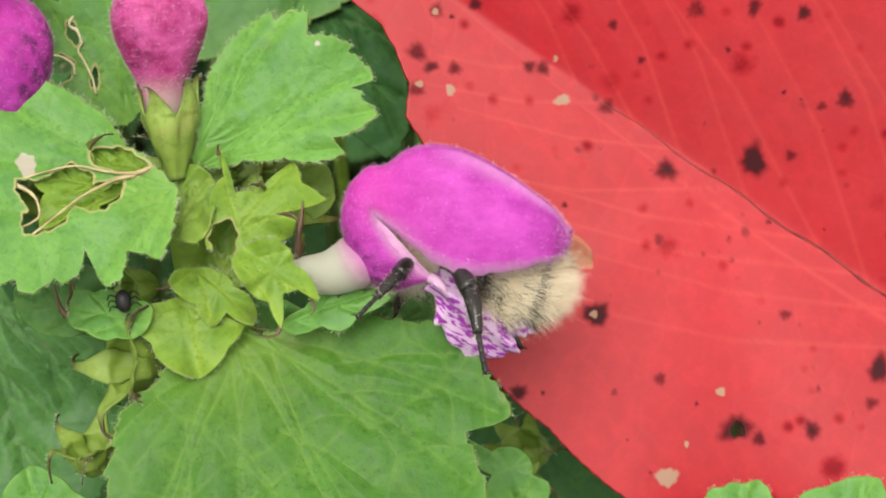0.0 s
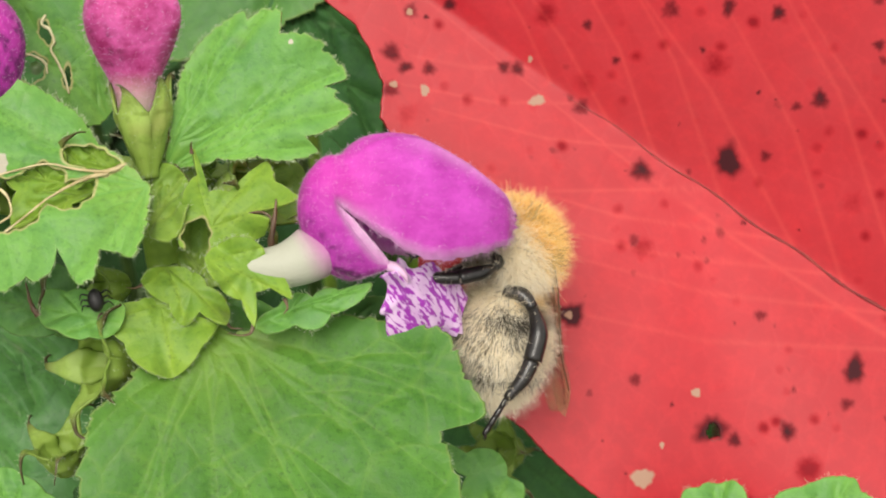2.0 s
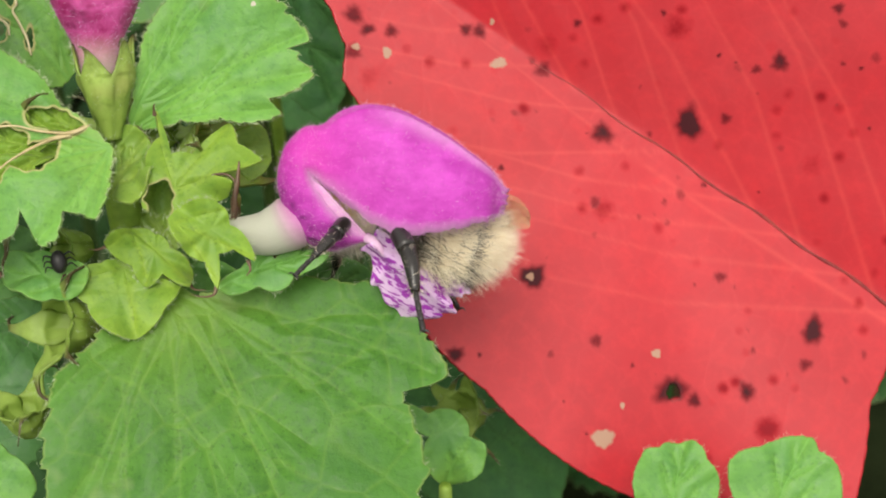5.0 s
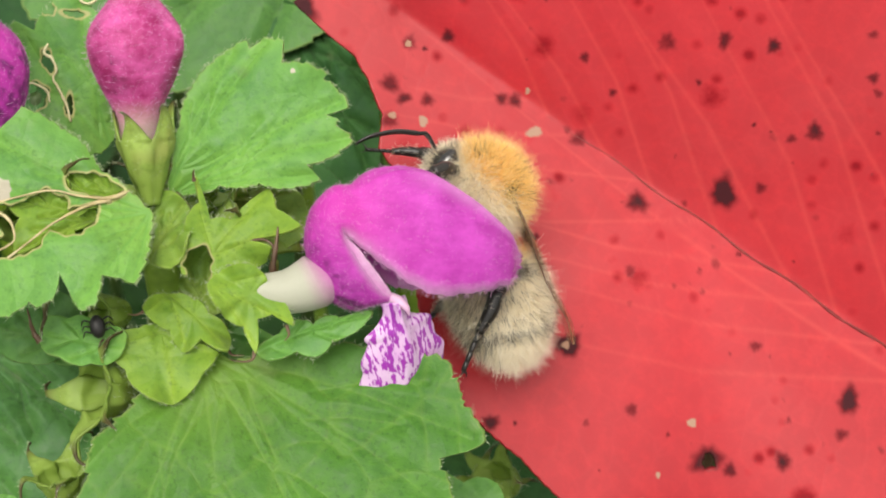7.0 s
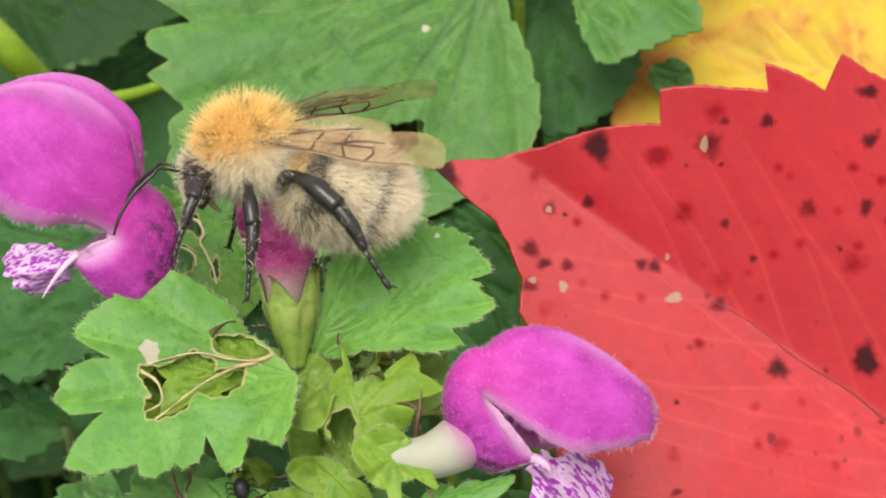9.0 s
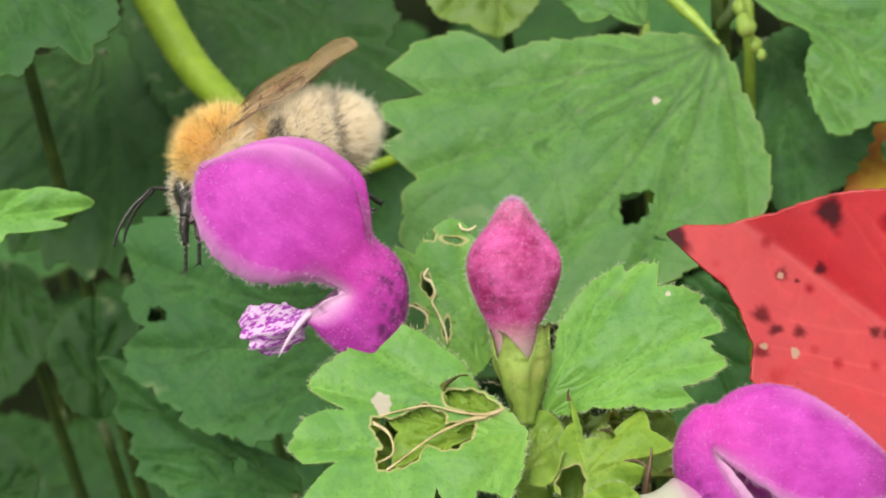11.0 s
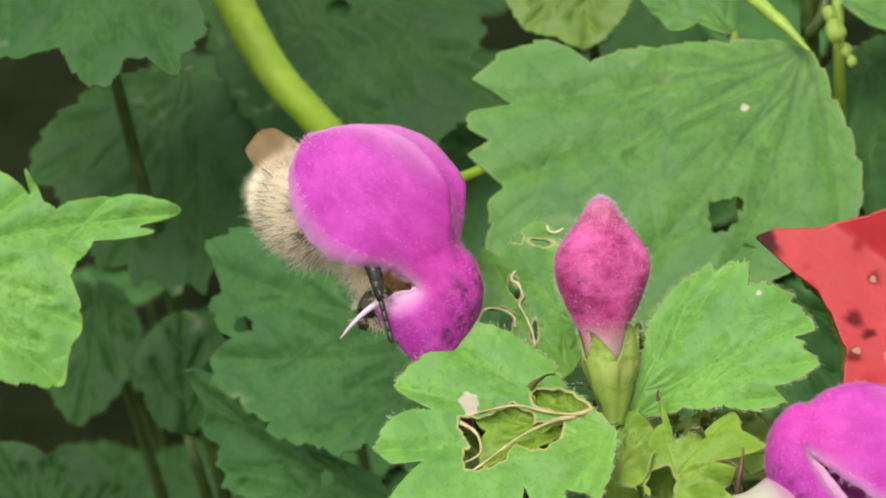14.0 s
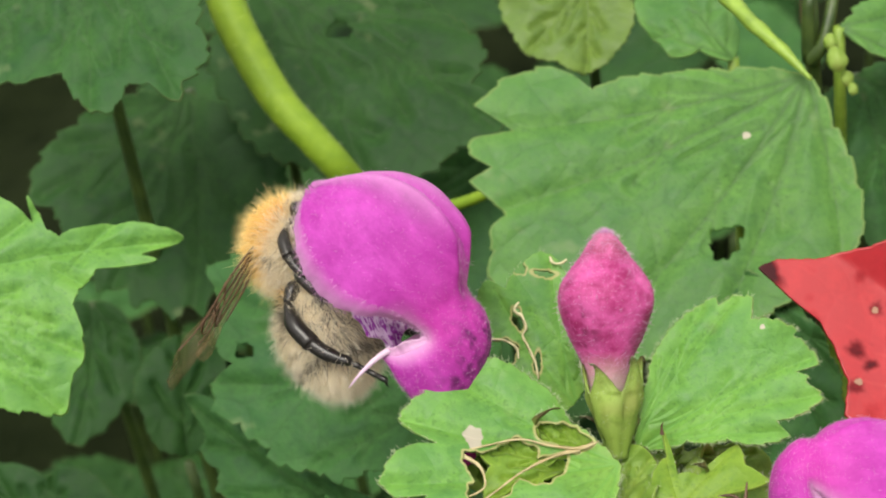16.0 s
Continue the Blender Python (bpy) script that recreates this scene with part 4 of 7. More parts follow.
torn = leaf_at(plant, "leaf", (-12.76, 0.70, -6.00), (-10, 10), [(33, 2.6), (70, 3.9), (79, 4.5), (90, 4.6), (103, 4.0), (130, 2.9), (138, 4.0), (148, 4.0), (166, 3.5), (193, 3.5), (223, 4.0), (248, 4.3), (270, 4.5), (293, 4.8), (312, 4.2), (349, 2.8)], (2.49, -4.40), [(-2.45, 2.17), (0.69, 3.97)], M_FRONT, label="gnawed leaf behind the bud", seed=37, turns=300, rings=50, quilt=0.1, side_veins=1, holes=[(-2.08, -1.39, 1.08, 0.82, 0), (-1.13, 0.60, 0.32, 0.70, 20), (0.06, -1.94, 0.25, 0.63, 0), (0.38, 3.29, 0.70, 0.25, 0), (-1.22, 3.55, 0.51, 0.44, 0)], down=150)
for strand in STRANDS_BEHIND:
    v, f, run = tube([(x - strand[0][0], y - strand[0][1], 0.1) for x, y in strand], [0.06, 0.09, 0.05, 0.08, 0.05], 40, 7, 0.9)
    part("bare_vein", mesh_of("bare_vein", v, f, M_HUSK), torn, FRAMES[torn.name] @ here(strand[0][0], strand[0][1], 0.12), "bare straw-coloured vein")
leaf_at(plant, "leaf", (-14.11, -13.02, -4.00), (-10, 0), [(8, 2.2), (44, 2.1), (128, 1.6), (174, 3.1), (204, 3.0), (248, 2.3), (322, 2.0)], (2.20, -1.24), [(-2.80, -0.00)], M_MID, label="small leaf under the gnawed leaf", seed=38, turns=140, rings=20)
leaf_at(plant, "leaf", (-13.18, -13.63, -5.00), (-10, 0), [(13, 2.6), (90, 1.9), (150, 2.5), (179, 1.9), (233, 1.6), (308, 2.0), (331, 3.9), (350, 4.1)], (3.73, -1.61), [(-1.86, 0.96)], M_FRONT, label="small leaf under the gnawed leaf", seed=39, turns=140, rings=20)
leaf_at(plant, "leaf", (-4.14, -13.74, -5.00), (-10, 0), [(11, 1.6), (90, 1.3), (128, 2.0), (179, 1.4), (243, 1.4), (300, 1.8), (347, 2.9)], (-0.95, -1.24), [(0.32, 1.25)], M_FRONT, label="small leaf at the whorl", seed=40, turns=140, rings=20)

leaf_at(plant, "leaf", (-11.59, -13.29, 0.50), (-30, 0), [(31, 1.3), (120, 1.3), (156, 2.3), (188, 2.1), (229, 1.5), (294, 1.6), (336, 2.4), (359, 2.5)], (2.52, -0.51), [(-1.92, 0.34)], M_FRONT, label="pale green leaf scrap at the whorl", seed=44, turns=120, rings=16, quilt=0.1)


def calyx_mesh(length=1.75, mouth=1.3, spike=3.2, seed=0, flare=1.6, hook=0.8, rib=0.14, rise=0.8):
    """A ribbed green cup whose five lobes are drawn out into thin dark hooks; it opens along +y."""
    rng = np.random.default_rng(seed)
    rows, cols = 44, 60
    verts, tip, faces = [], [], []
    lens = [spike * rng.uniform(0.65, 1.3) for _ in range(5)]
    lean = [rng.uniform(-0.5, 0.5) for _ in range(5)]
    out = [flare * rng.uniform(0.5, 1.4) for _ in range(5)]
    bend = [hook * rng.uniform(0.3, 1.5) for _ in range(5)]
    split = 16
    for i in range(rows):
        for j in range(cols):
            k = j // 12
            f = (j % 12) / 11 - 0.5
            mid = 2 * math.pi * (k + 0.5) / 5
            if i <= split:
                q = i / split
                r = 0.45 + (mouth - 0.45) * math.sin(q * 1.45) ** rise + (rib * max(0.0, math.cos(f * 12.6)) ** 3 - 0.4 * rib) * q + 0.06 * math.sin(5.3 * f + 11 * q + 2 * k) * q
                c, y, w = mid + f * 2 * math.pi / 5, length * q, 0.0
            else:
                q = w = (i - split) / (rows - 1 - split)
                wide = 0.97 * (1 - q) ** 2.3 + 0.03 * (1 - q)
                r = mouth + out[k] * q ** 1.15
                c = mid + f * 2 * math.pi / 5 * (wide * mouth + 0.17 * (1 - 0.85 * q)) / r + lean[k] * q * q
                y = length + lens[k] * (0.62 * q - 0.55 * bend[k] * q ** 4) - 0.45 * math.exp(-((q - 0.10) / 0.12) ** 2) * abs(f) ** 2
            flat = min(1.0, w / 0.2)
            axis = mid + lean[k] * w * w
            across = 1.2 * f * (wide * mouth + 0.17 * (1 - 0.85 * w)) if w else 0.0
            r_flat = r - 0.22 * abs(2 * f) * (wide if w else 0.0)
            x = r * math.cos(c) * (1 - flat) + (r_flat * math.cos(axis) - across * math.sin(axis)) * flat
            z = r * math.sin(c) * (1 - flat) + (r_flat * math.sin(axis) + across * math.cos(axis)) * flat
            verts.append((x, y + 0.05 * math.sin(7 * r + 3 * k), z))
            tip.append(w)
    for i in range(rows - 1):
        for j in range(cols):
            if i >= split and j % 12 == 11:
                continue
            n = (j + 1) % cols
            faces.append((i * cols + j, (i + 1) * cols + j, (i + 1) * cols + n, i * cols + n))
    rng = np.random.default_rng(seed + 40)
    vv = np.array(verts)
    pick = rng.integers(0, len(vv), 420)
    n = vv[pick] * np.array([1, 0.15, 1])
    n /= np.linalg.norm(n, axis=1)[:, None]
    h, g, run = hairs(vv[pick] + n * 0.05, n, 0.26, 0.02, rng, spread=0.4)
    seam = [abs((j % 12) / 11 - 0.5) * 2 for i in range(rows) for j in range(cols)]
    return mesh_of("calyx", verts, faces, M_CALYX, True, {"tip": tip, "seam": seam}), mesh_of("down", h, g, M_DOWN, True, {"tip": run})


def calyx(me, at, rz, rx, ry=0, size=1.0, label="green cup with long dark-tipped spikes"):
    m = here(*at) @ Matrix.Rotation(radians(rz), 4, "Z") @ Matrix.Rotation(radians(rx), 4, "X") @ Matrix.Rotation(radians(ry), 4, "Y") @ Matrix.Scale(size, 4)
    ob = thicken(part("calyx", me[0], plant, m, label), 0.12, 0)
    part("down", me[1], ob)["kind"] = "stuff"
    return ob


CALYX = [calyx_mesh(seed=i, spike=(2.2, 3.4, 2.2, 2.4, 2.0)[i], flare=(2.2, 2.0, 2.4, 2.2, 1.9)[i], hook=(0.8, 0.5, 1.3, 0.9, 1.1)[i]) for i in range(5)]
for at, rz, rx, ry, size, i in [((-4.6, -8.5, -3.8), -62, 20, 0, 1.4, 3), ((-6.69, -7.42, -4.50), -25, 20, 40, 1.2, 0),
                                ((-12.78, -22.47, -2.50), 12, 20, 30, 1.0, 4), ((-9.41, -12.23, -3.00), 100, 30, 0, 0.9, 4), ((-8.06, -8.00, -4.00), 25, 25, 0, 1.1, 2),
                                ((-11.6, -8.2, -1.4), 75, 50, 30, 1.3, 0), ((-13.4, -7.6, -2.0), 20, 70, 0, 1.3, 3), ((-9.2, -16.4, -2.0), 84, 34, 0, 1.3, 3), ((12.72, -24.61, -16.00), 70, 45, 40, 1.0, 0), ((10.27, -25.99, -16.00), -30, 45, 10, 1.0, 4)]:
    calyx(CALYX[i], at, rz, rx, ry, size)
leaf_at(plant, "bract", (-12.9, -6.8, 2.3), (-26, 8), [(10, 2.6), (50, 1.6), (75, 2.5), (120, 1.5), (150, 2.6), (190, 1.4), (230, 2.5), (265, 1.3), (300, 2.3), (335, 1.5)], (2.3, 0.3), [(-2.1, 1.2), (-1.4, -1.8), (0.6, 2.0)], M_CUP, label="yellow-green bract under the gnawed leaf", seed=43, turns=160, rings=24, wave=0.5, quilt=0.3)
leaf_at(plant, "bract", (-11.26, -5.50, 1.27), (-24, 4), [(5, 2.3), (40, 1.2), (80, 1.5), (120, 1.1), (165, 2.2), (200, 1.3), (245, 1.7), (290, 1.1), (330, 1.5)], (1.9, -0.2), [(-1.7, 0.4), (0.2, 1.1)], M_CUP, label="yellow-green bract under the gnawed leaf", seed=45, turns=140, rings=20, wave=0.4, quilt=0.2)
leaf_at(plant, "bract", (-2.35, -7.45, -4.50), (-12, 10), [(1, 2.8), (28, 2.8), (45, 2.7), (90, 1.8), (142, 2.4), (164, 3.1), (181, 3.6), (209, 3.4), (225, 2.2), (270, 1.9), (316, 2.2), (342, 2.7)], (-3.43, -1.31), [(2.52, -0.27), (1.58, 1.61)], M_BRACT, label="yellow-green bract at the whorl", seed=41, turns=160, rings=24, wave=0.4, quilt=0.25, down=120)
leaf_at(plant, "bract", (-5.89, -9.81, -3.00), (-14, -10), [(32, 2.2), (76, 2.5), (109, 3.0), (142, 3.2), (178, 2.3), (229, 2.4), (270, 2.8), (302, 3.0), (342, 2.3)], (0.95, -2.49), [(-1.27, 2.22), (-1.87, -1.17)], M_BRACT, label="yellow-green bract at the whorl", seed=42, turns=160, rings=24, wave=0.5, quilt=0.25)
def star_cup(o, tilt, outline, base, tips, teeth, seed, holes=()):
    """A calyx seen from its mouth: a spread, thin star whose lobes end in dark hooked teeth."""
    ob = leaf_at(plant, "calyx", o, tilt, outline, base, tips, M_CUP, label="spread yellow-green cup with dark hooked teeth", seed=seed, turns=300, rings=40, teeth=0.012, cup=0.16, wave=0.5, quilt=0.05, vein=0.05, side_veins=0, down=220, holes=list(holes))
    for line in teeth:
        v, f, run = tube([tuple(Vector(q) - Vector(line[0])) for q in line], [0.13, 0.07, 0.05, 0.02], 24, 8, 0.05)
        part("tooth", mesh_of("tooth", v, f, M_SPIKE), ob, here(*line[0]), "dark brown hooked tooth")


star_cup((-4.54, -8.23, 0.60), (-14, 6), [(2, 1.8), (4, 3.2), (7, 4.5), (27, 3.6), (45, 4.1), (50, 2.8), (52, 1.5), (98, 1.2), (105, 3.8), (109, 2.2), (127, 2.0), (189, 1.3), (225, 2.4), (271, 2.1), (303, 1.4), (339, 3.0), (352, 3.0)], (0.01, -0.69), [(-1.02, 3.45), (2.86, 2.68), (4.24, 0.5)], [[(-5.51, -5.01, 0.6), (-5.53, -4.63, 0.8), (-5.46, -4.4, 1.1)], [(-2.79, -8.23, 0.6), (-2.05, -8.1, 0.9), (-1.56, -8.26, 1.1), (-1.38, -8.6, 1.2), (-1.5, -9.07, 1.2)], [(-1.45, -6.87, 0.6), (-1.16, -7.3, 0.8), (-1.16, -8.31, 1.0), (-1.27, -9.24, 1.1)]], 46, [(-0.79, -1.34, 0.72, 1.2, 0)])
star_cup((-2.55, -10.75, 3.30), (-10, 12), [(14, 1.0), (64, 1.3), (141, 1.9), (167, 2.3), (214, 1.8), (260, 1.7), (275, 3.1), (286, 1.3), (316, 1.5), (319, 2.6)], (-1.81, 0.24), [(1.75, -1.42), (0.22, -2.62), (0.62, 0.99)], [[(-0.68, -12.39, 3.40), (-0.56, -12.81, 3.70), (-0.76, -13.09, 4.00)], [(-2.33, -13.73, 3.40), (-2.47, -14.10, 3.60), (-2.94, -14.18, 3.80), (-3.62, -14.04, 3.90)]], 48)
star_cup((-5.70, -12.25, -0.10), (-16, -4), [(10, 0.8), (90, 0.9), (137, 1.8), (172, 2.6), (211, 1.4), (257, 2.0), (290, 1.3), (315, 2.8)], (-1.21, 1.10), [(1.65, -1.7), (-2.26, 0.3), (-0.45, -1.65)], [[(-3.9, -14.04, 0.0), (-3.62, -14.28, 0.3), (-3.01, -14.29, 0.5)], [(-8.16, -11.9, 0.0), (-8.64, -12.09, 0.3), (-9.06, -12.02, 0.6)], [(-6.12, -14.1, 0.0), (-6.11, -14.51, 0.3)]], 49)
star_cup((-7.66, -14.43, 0.30), (-22, 4), [(5, 3.3), (22, 2.1), (68, 1.9), (121, 1.8), (161, 2.8), (201, 1.7), (245, 2.0), (291, 2.6), (339, 2.6)], (0.28, 1.39), [(-2.23, 0.83), (0.92, -2.14), (2.83, 0.25)], [[(-10.12, -13.5, 0.4), (-10.41, -13.37, 0.7), (-10.6, -13.7, 0.9)]], 50)
leaf_at(plant, "calyx", (-7.71, -6.96, -0.60), (-20, -10), [(6, 2.0), (37, 1.7), (78, 1.3), (98, 1.9), (151, 0.7), (255, 1.6), (272, 2.8), (290, 3.4), (321, 2.6)], (-0.08, -2.50), [(-0.04, 1.26), (1.51, 0.55)], M_BRACT, label="spread yellow-green cup", seed=47, turns=160, rings=24, cup=0.15, wave=0.4, quilt=0.2, down=120)
petiole = [(-5.74, -12.00, -2.60), (-5.62, -13.13, -1.80), (-5.43, -14.24, -1.00), (-5.06, -15.32, -0.60)]
v, f, run = tube([tuple(Vector(q) - Vector(petiole[0])) for q in petiole], [0.6, 0.6, 0.55, 0.2], 20, 12)
part("leaf_stalk", mesh_of("leaf_stalk", v, f, M_STEM), plant, here(*petiole[0]))


# ---- flowers: origin at the mouth, the hood reaching along +x, the crest along +y ----
# Each station of a flower: crest (x, y), margin (x, y), half width; from the spout under the lip, round the throat, to the tip of the hood.
STATIONS_RIGHT = [(1.9, -2.3, 3.0, -2.05, 0.5), (0.6, -2.6, 2.2, -1.75, 0.95), (-0.7, -2.0, 1.4, -1.0, 1.3), (-1.6, -0.5, 0.6, -0.1, 1.5), (-1.95, 1.0, -0.1, 0.8, 1.55),
                  (-1.6, 2.6, -0.35, 1.3, 1.5), (-0.65, 3.65, -0.1, 1.25, 1.5), (0.35, 3.85, 0.6, 0.7, 1.7), (1.4, 4.65, 1.6, -0.15, 2.2), (3.05, 5.0, 3.0, -1.2, 2.65),
                  (5.2, 4.4, 4.8, -1.7, 2.9), (7.2, 3.1, 6.8, -1.5, 2.7), (8.8, 1.75, 8.5, -1.15, 2.0), (9.5, 0.85, 9.15, -1.0, 1.2), (9.8, 0.35, 9.65, -0.75, 0.55)]
STATIONS_LEFT = [(-0.6, -1.9, 0.6, -2.0, 0.5), (-2.0, -2.25, 0.3, -1.6, 1.0), (-3.4, -2.1, -0.1, -1.0, 1.4), (-4.2, -0.9, -0.3, -0.4, 1.7), (-3.9, 1.0, -0.5, 0.2, 1.75),
                 (-2.9, 2.7, -0.5, 0.6, 1.75), (-1.5, 3.6, -0.1, 0.7, 1.75), (0.1, 3.75, 0.7, 0.5, 1.9), (1.45, 4.7, 1.6, 0.1, 2.3), (2.9, 5.35, 2.9, -1.0, 2.75),
                 (4.8, 5.4, 4.5, -1.75, 2.7), (6.6, 4.9, 6.4, -1.75, 2.6), (8.1, 3.7, 8.0, -1.05, 2.1), (9.2, 2.1, 9.1, -0.2, 1.2), (9.6, 1.2, 9.5, 0.7, 0.4)]
ROWS, COLS = 130, 64


def corolla_mesh(stations, ridge_height, box, dark, seed):
    """Throat and hood in one shell: each station is an arch from the near margin over the crest to the far margin."""
    p = np.array(stations)
    crest = spline(np.c_[p[:, 0:2], p[:, 4]], ROWS)
    edge_line = spline(np.c_[p[:, 2:4], p[:, 4]], ROWS)
    rng = np.random.default_rng(seed)
    verts, pale, low, pink = [], [], [], []
    for i in range(ROWS):
        s = i / (ROWS - 1)
        c, e, w = crest[i][:2], edge_line[i][:2], max(0.25, crest[i][2])
        hood = min(1.0, max(0.0, (s - 0.46) / 0.16))
        tip = max(0.0, (s - 0.93) / 0.07)
        for j in range(COLS):
            q = 2 * j / (COLS - 1) - 1
            a = q * math.pi / 2
            rim = max(0.0, abs(q) - 0.84) / 0.16
            f = max(0.0, math.cos(a)) ** (0.84 - box * hood)
            ridge = math.exp(-((abs(q) - 0.38) / 0.075) ** 2)
            f += (ridge_height * ridge - 0.6 * ridge_height * math.exp(-(q / 0.17) ** 2)) * hood * 0.16
            x, y = e + (c - e) * f
            z = w * math.copysign(abs(math.sin(a)) ** (0.90 - box * hood), a) * (1 - (0.26 - 0.20 * hood) * rim ** 2)
            z += math.copysign(0.8 * ridge_height * ridge * hood, q) * 0.5 + 0.12 * noise.noise((x * 0.6, q * 1.8, 4 + seed))
            y += 0.10 * noise.noise((x * 0.6, q * 1.7, 9 + seed)) + 0.03 * noise.noise((x * 3, q * 7, seed))
            y += hood * (0.05 * math.sin(x * 5.3 + 3 * q) + 0.035 * math.sin(x * 12.7 + q)) * rim ** 2 + rng.normal(0, 0.012) * rim ** 3
            x += (0.20 * math.sin(j * 0.9) + 0.1 * math.sin(j * 2.3) + rng.normal(0, 0.06)) * tip ** 2
            verts.append((x, y, z))
            pale.append(max(0.55 * rim ** 18, 0.75 * rim ** 2 * (1 - hood), 0.32 * ridge * hood * min(1, max(0, (x - 2.5) / 3)), 0.3 * tip ** 3))
            pink.append(math.exp(-((s - 0.44) / 0.16) ** 2))
            low.append(max(0.0, 2.2 * math.exp(-((s - dark) / 0.16) ** 2) * math.exp(-(q / 0.62) ** 2) * (0.7 + 0.9 * noise.noise((x * 2.2, y * 2.2, q * 9)))))
    return mesh_of("hood", verts, grid_faces(ROWS, COLS), M_HOOD, True, {"pale": pale, "low": low, "pink": pink}), np.array(verts).reshape(ROWS, COLS, 3)


def rim_mesh(shell, column, outward):
    """The pale turned-out edge of the mouth, from the corner under the hood down to the neck of the lip."""
    line = shell[2:54, column]
    inner = shell[2:54, column + (4 if column == 0 else -4)]
    rows, cols, v = len(line), 9, []
    for i in range(rows):
        ahead = line[i] - inner[i]
        ahead /= np.linalg.norm(ahead) + 1e-9
        wide = 0.75 * math.sin(math.pi * min(1, 0.12 + 0.88 * (1 - i / (rows - 1)))) ** 0.7 + 0.06
        for j in range(cols):
            q = j / (cols - 1)
            v.append(line[i] - ahead * 0.10 + ahead * wide * q * 0.8 + np.array((0, 0, outward * (0.05 + 0.42 * wide * q * q))) + np.array((0, 0.02 * math.sin(i * 0.8), 0)))
    return mesh_of("throat_rim", v, grid_faces(rows, cols), M_LIPPALE, True, {"pale": np.tile(np.linspace(0, 0.35, cols), rows), "low": np.zeros(rows * cols)})


def tube_mesh(white):
    """Curved tube behind the throat: whitish where it leaves the calyx, or dark towards its foot."""
    if white:
        v, f, run = tube([(-5.0, -1.7, -1.2), (-4.0, -1.8, -1.0), (-2.6, -1.75, -0.6), (-1.3, -1.2, -0.3), (-0.4, -0.5, 0)], [0.7, 0.9, 1.2, 1.45, 1.0], 40, 26)
        return mesh_of("flower_tube", v, f, M_TUBE, True, {"pale": [min(1, max(0, 1.2 - max(0, r - 0.55) * 2.6)) for r in run]})
    v, f, run = tube([(-7.2, -2.9, 4.2), (-5.7, -2.2, 2.8), (-4.2, -1.2, 1.2), (-3.0, 0.0, 0.3), (-2.2, 0.8, 0)], [1.0, 1.1, 1.3, 1.45, 1.0], 50, 30, 0.05)
    return mesh_of("flower_tube", v, f, M_THROAT, True, {"pale": [min(1, max(0, 1.25 - 2.1 * r)) for r in run]})


def lip_mesh():
    """The mottled lower lip: a narrow neck that spreads into two broad lobes with a wavy edge and two small teeth; x along it, z up from it."""
    rows, cols = 60, 64
    verts = []
    for i in range(rows):
        s = i / (rows - 1)
        half = np.interp(s, [0, 0.12, 0.22, 0.36, 0.55, 0.75, 0.9, 1], [0.62, 0.62, 0.95, 1.75, 2.15, 2.25, 1.95, 1.35])
        half += 0.5 * math.exp(-((s - 0.27) / 0.05) ** 2)
        for j in range(cols):
            q = 2 * j / (cols - 1) - 1
            far = max(0, s - 0.5) / 0.5
            x = 5.7 * s - 0.75 * math.exp(-(q / 0.16) ** 2) * far ** 2 - 0.45 * q * q * far + 0.20 * math.sin(q * 13 + 0.8) * far ** 2 + 0.07 * math.sin(q * 31) * far ** 2
            z = -0.75 * q * q * (0.35 + s) + 0.16 * math.sin(q * 11 + s * 4) * far - 0.35 * s * s + 0.42 * math.exp(-(q / 0.28) ** 2) * (1 - far) - 0.25 * far * math.exp(-(q / 0.12) ** 2)
            verts.append((x, half * q + 0.10 * math.sin(s * 23) * abs(q) ** 6, z))
    return mesh_of("lower_lip", verts, [f[::-1] for f in grid_faces(rows, cols)], M_LIP)


HOOD, hood_v = corolla_mesh(STATIONS_RIGHT, 0.32, 0.14, 0.10, 2)
HOOD_LEFT, hood_left_v = corolla_mesh(STATIONS_LEFT, 1.0, 0.22, 0.33, 5)
TUBE, TUBE_LEFT = tube_mesh(True), tube_mesh(False)
LIP = lip_mesh()
sv, sf, _ = tube([(2.6, -2.0, 0.5), (2.9, -2.15, 0.9), (3.25, -2.5, 1.1), (3.4, -2.9, 1.1)], [0.30, 0.28, 0.18, 0.03], 16, 10)
SIDE = mesh_of("side_tooth", sv, sf, M_LIPPALE, True, {"pale": np.full(len(sv), 0.5)})
sv, sf, _ = tube([(0.4, -1.3, -0.8), (0.5, -2.1, -1.2), (0.45, -3.2, -1.3), (0.3, -4.3, -1.2)], [0.20, 0.16, 0.11, 0.03], 16, 8)
SIDE_LEFT = mesh_of("side_tooth", sv, sf, M_LIPPALE, True, {"pale": np.full(len(sv), 0.85)})


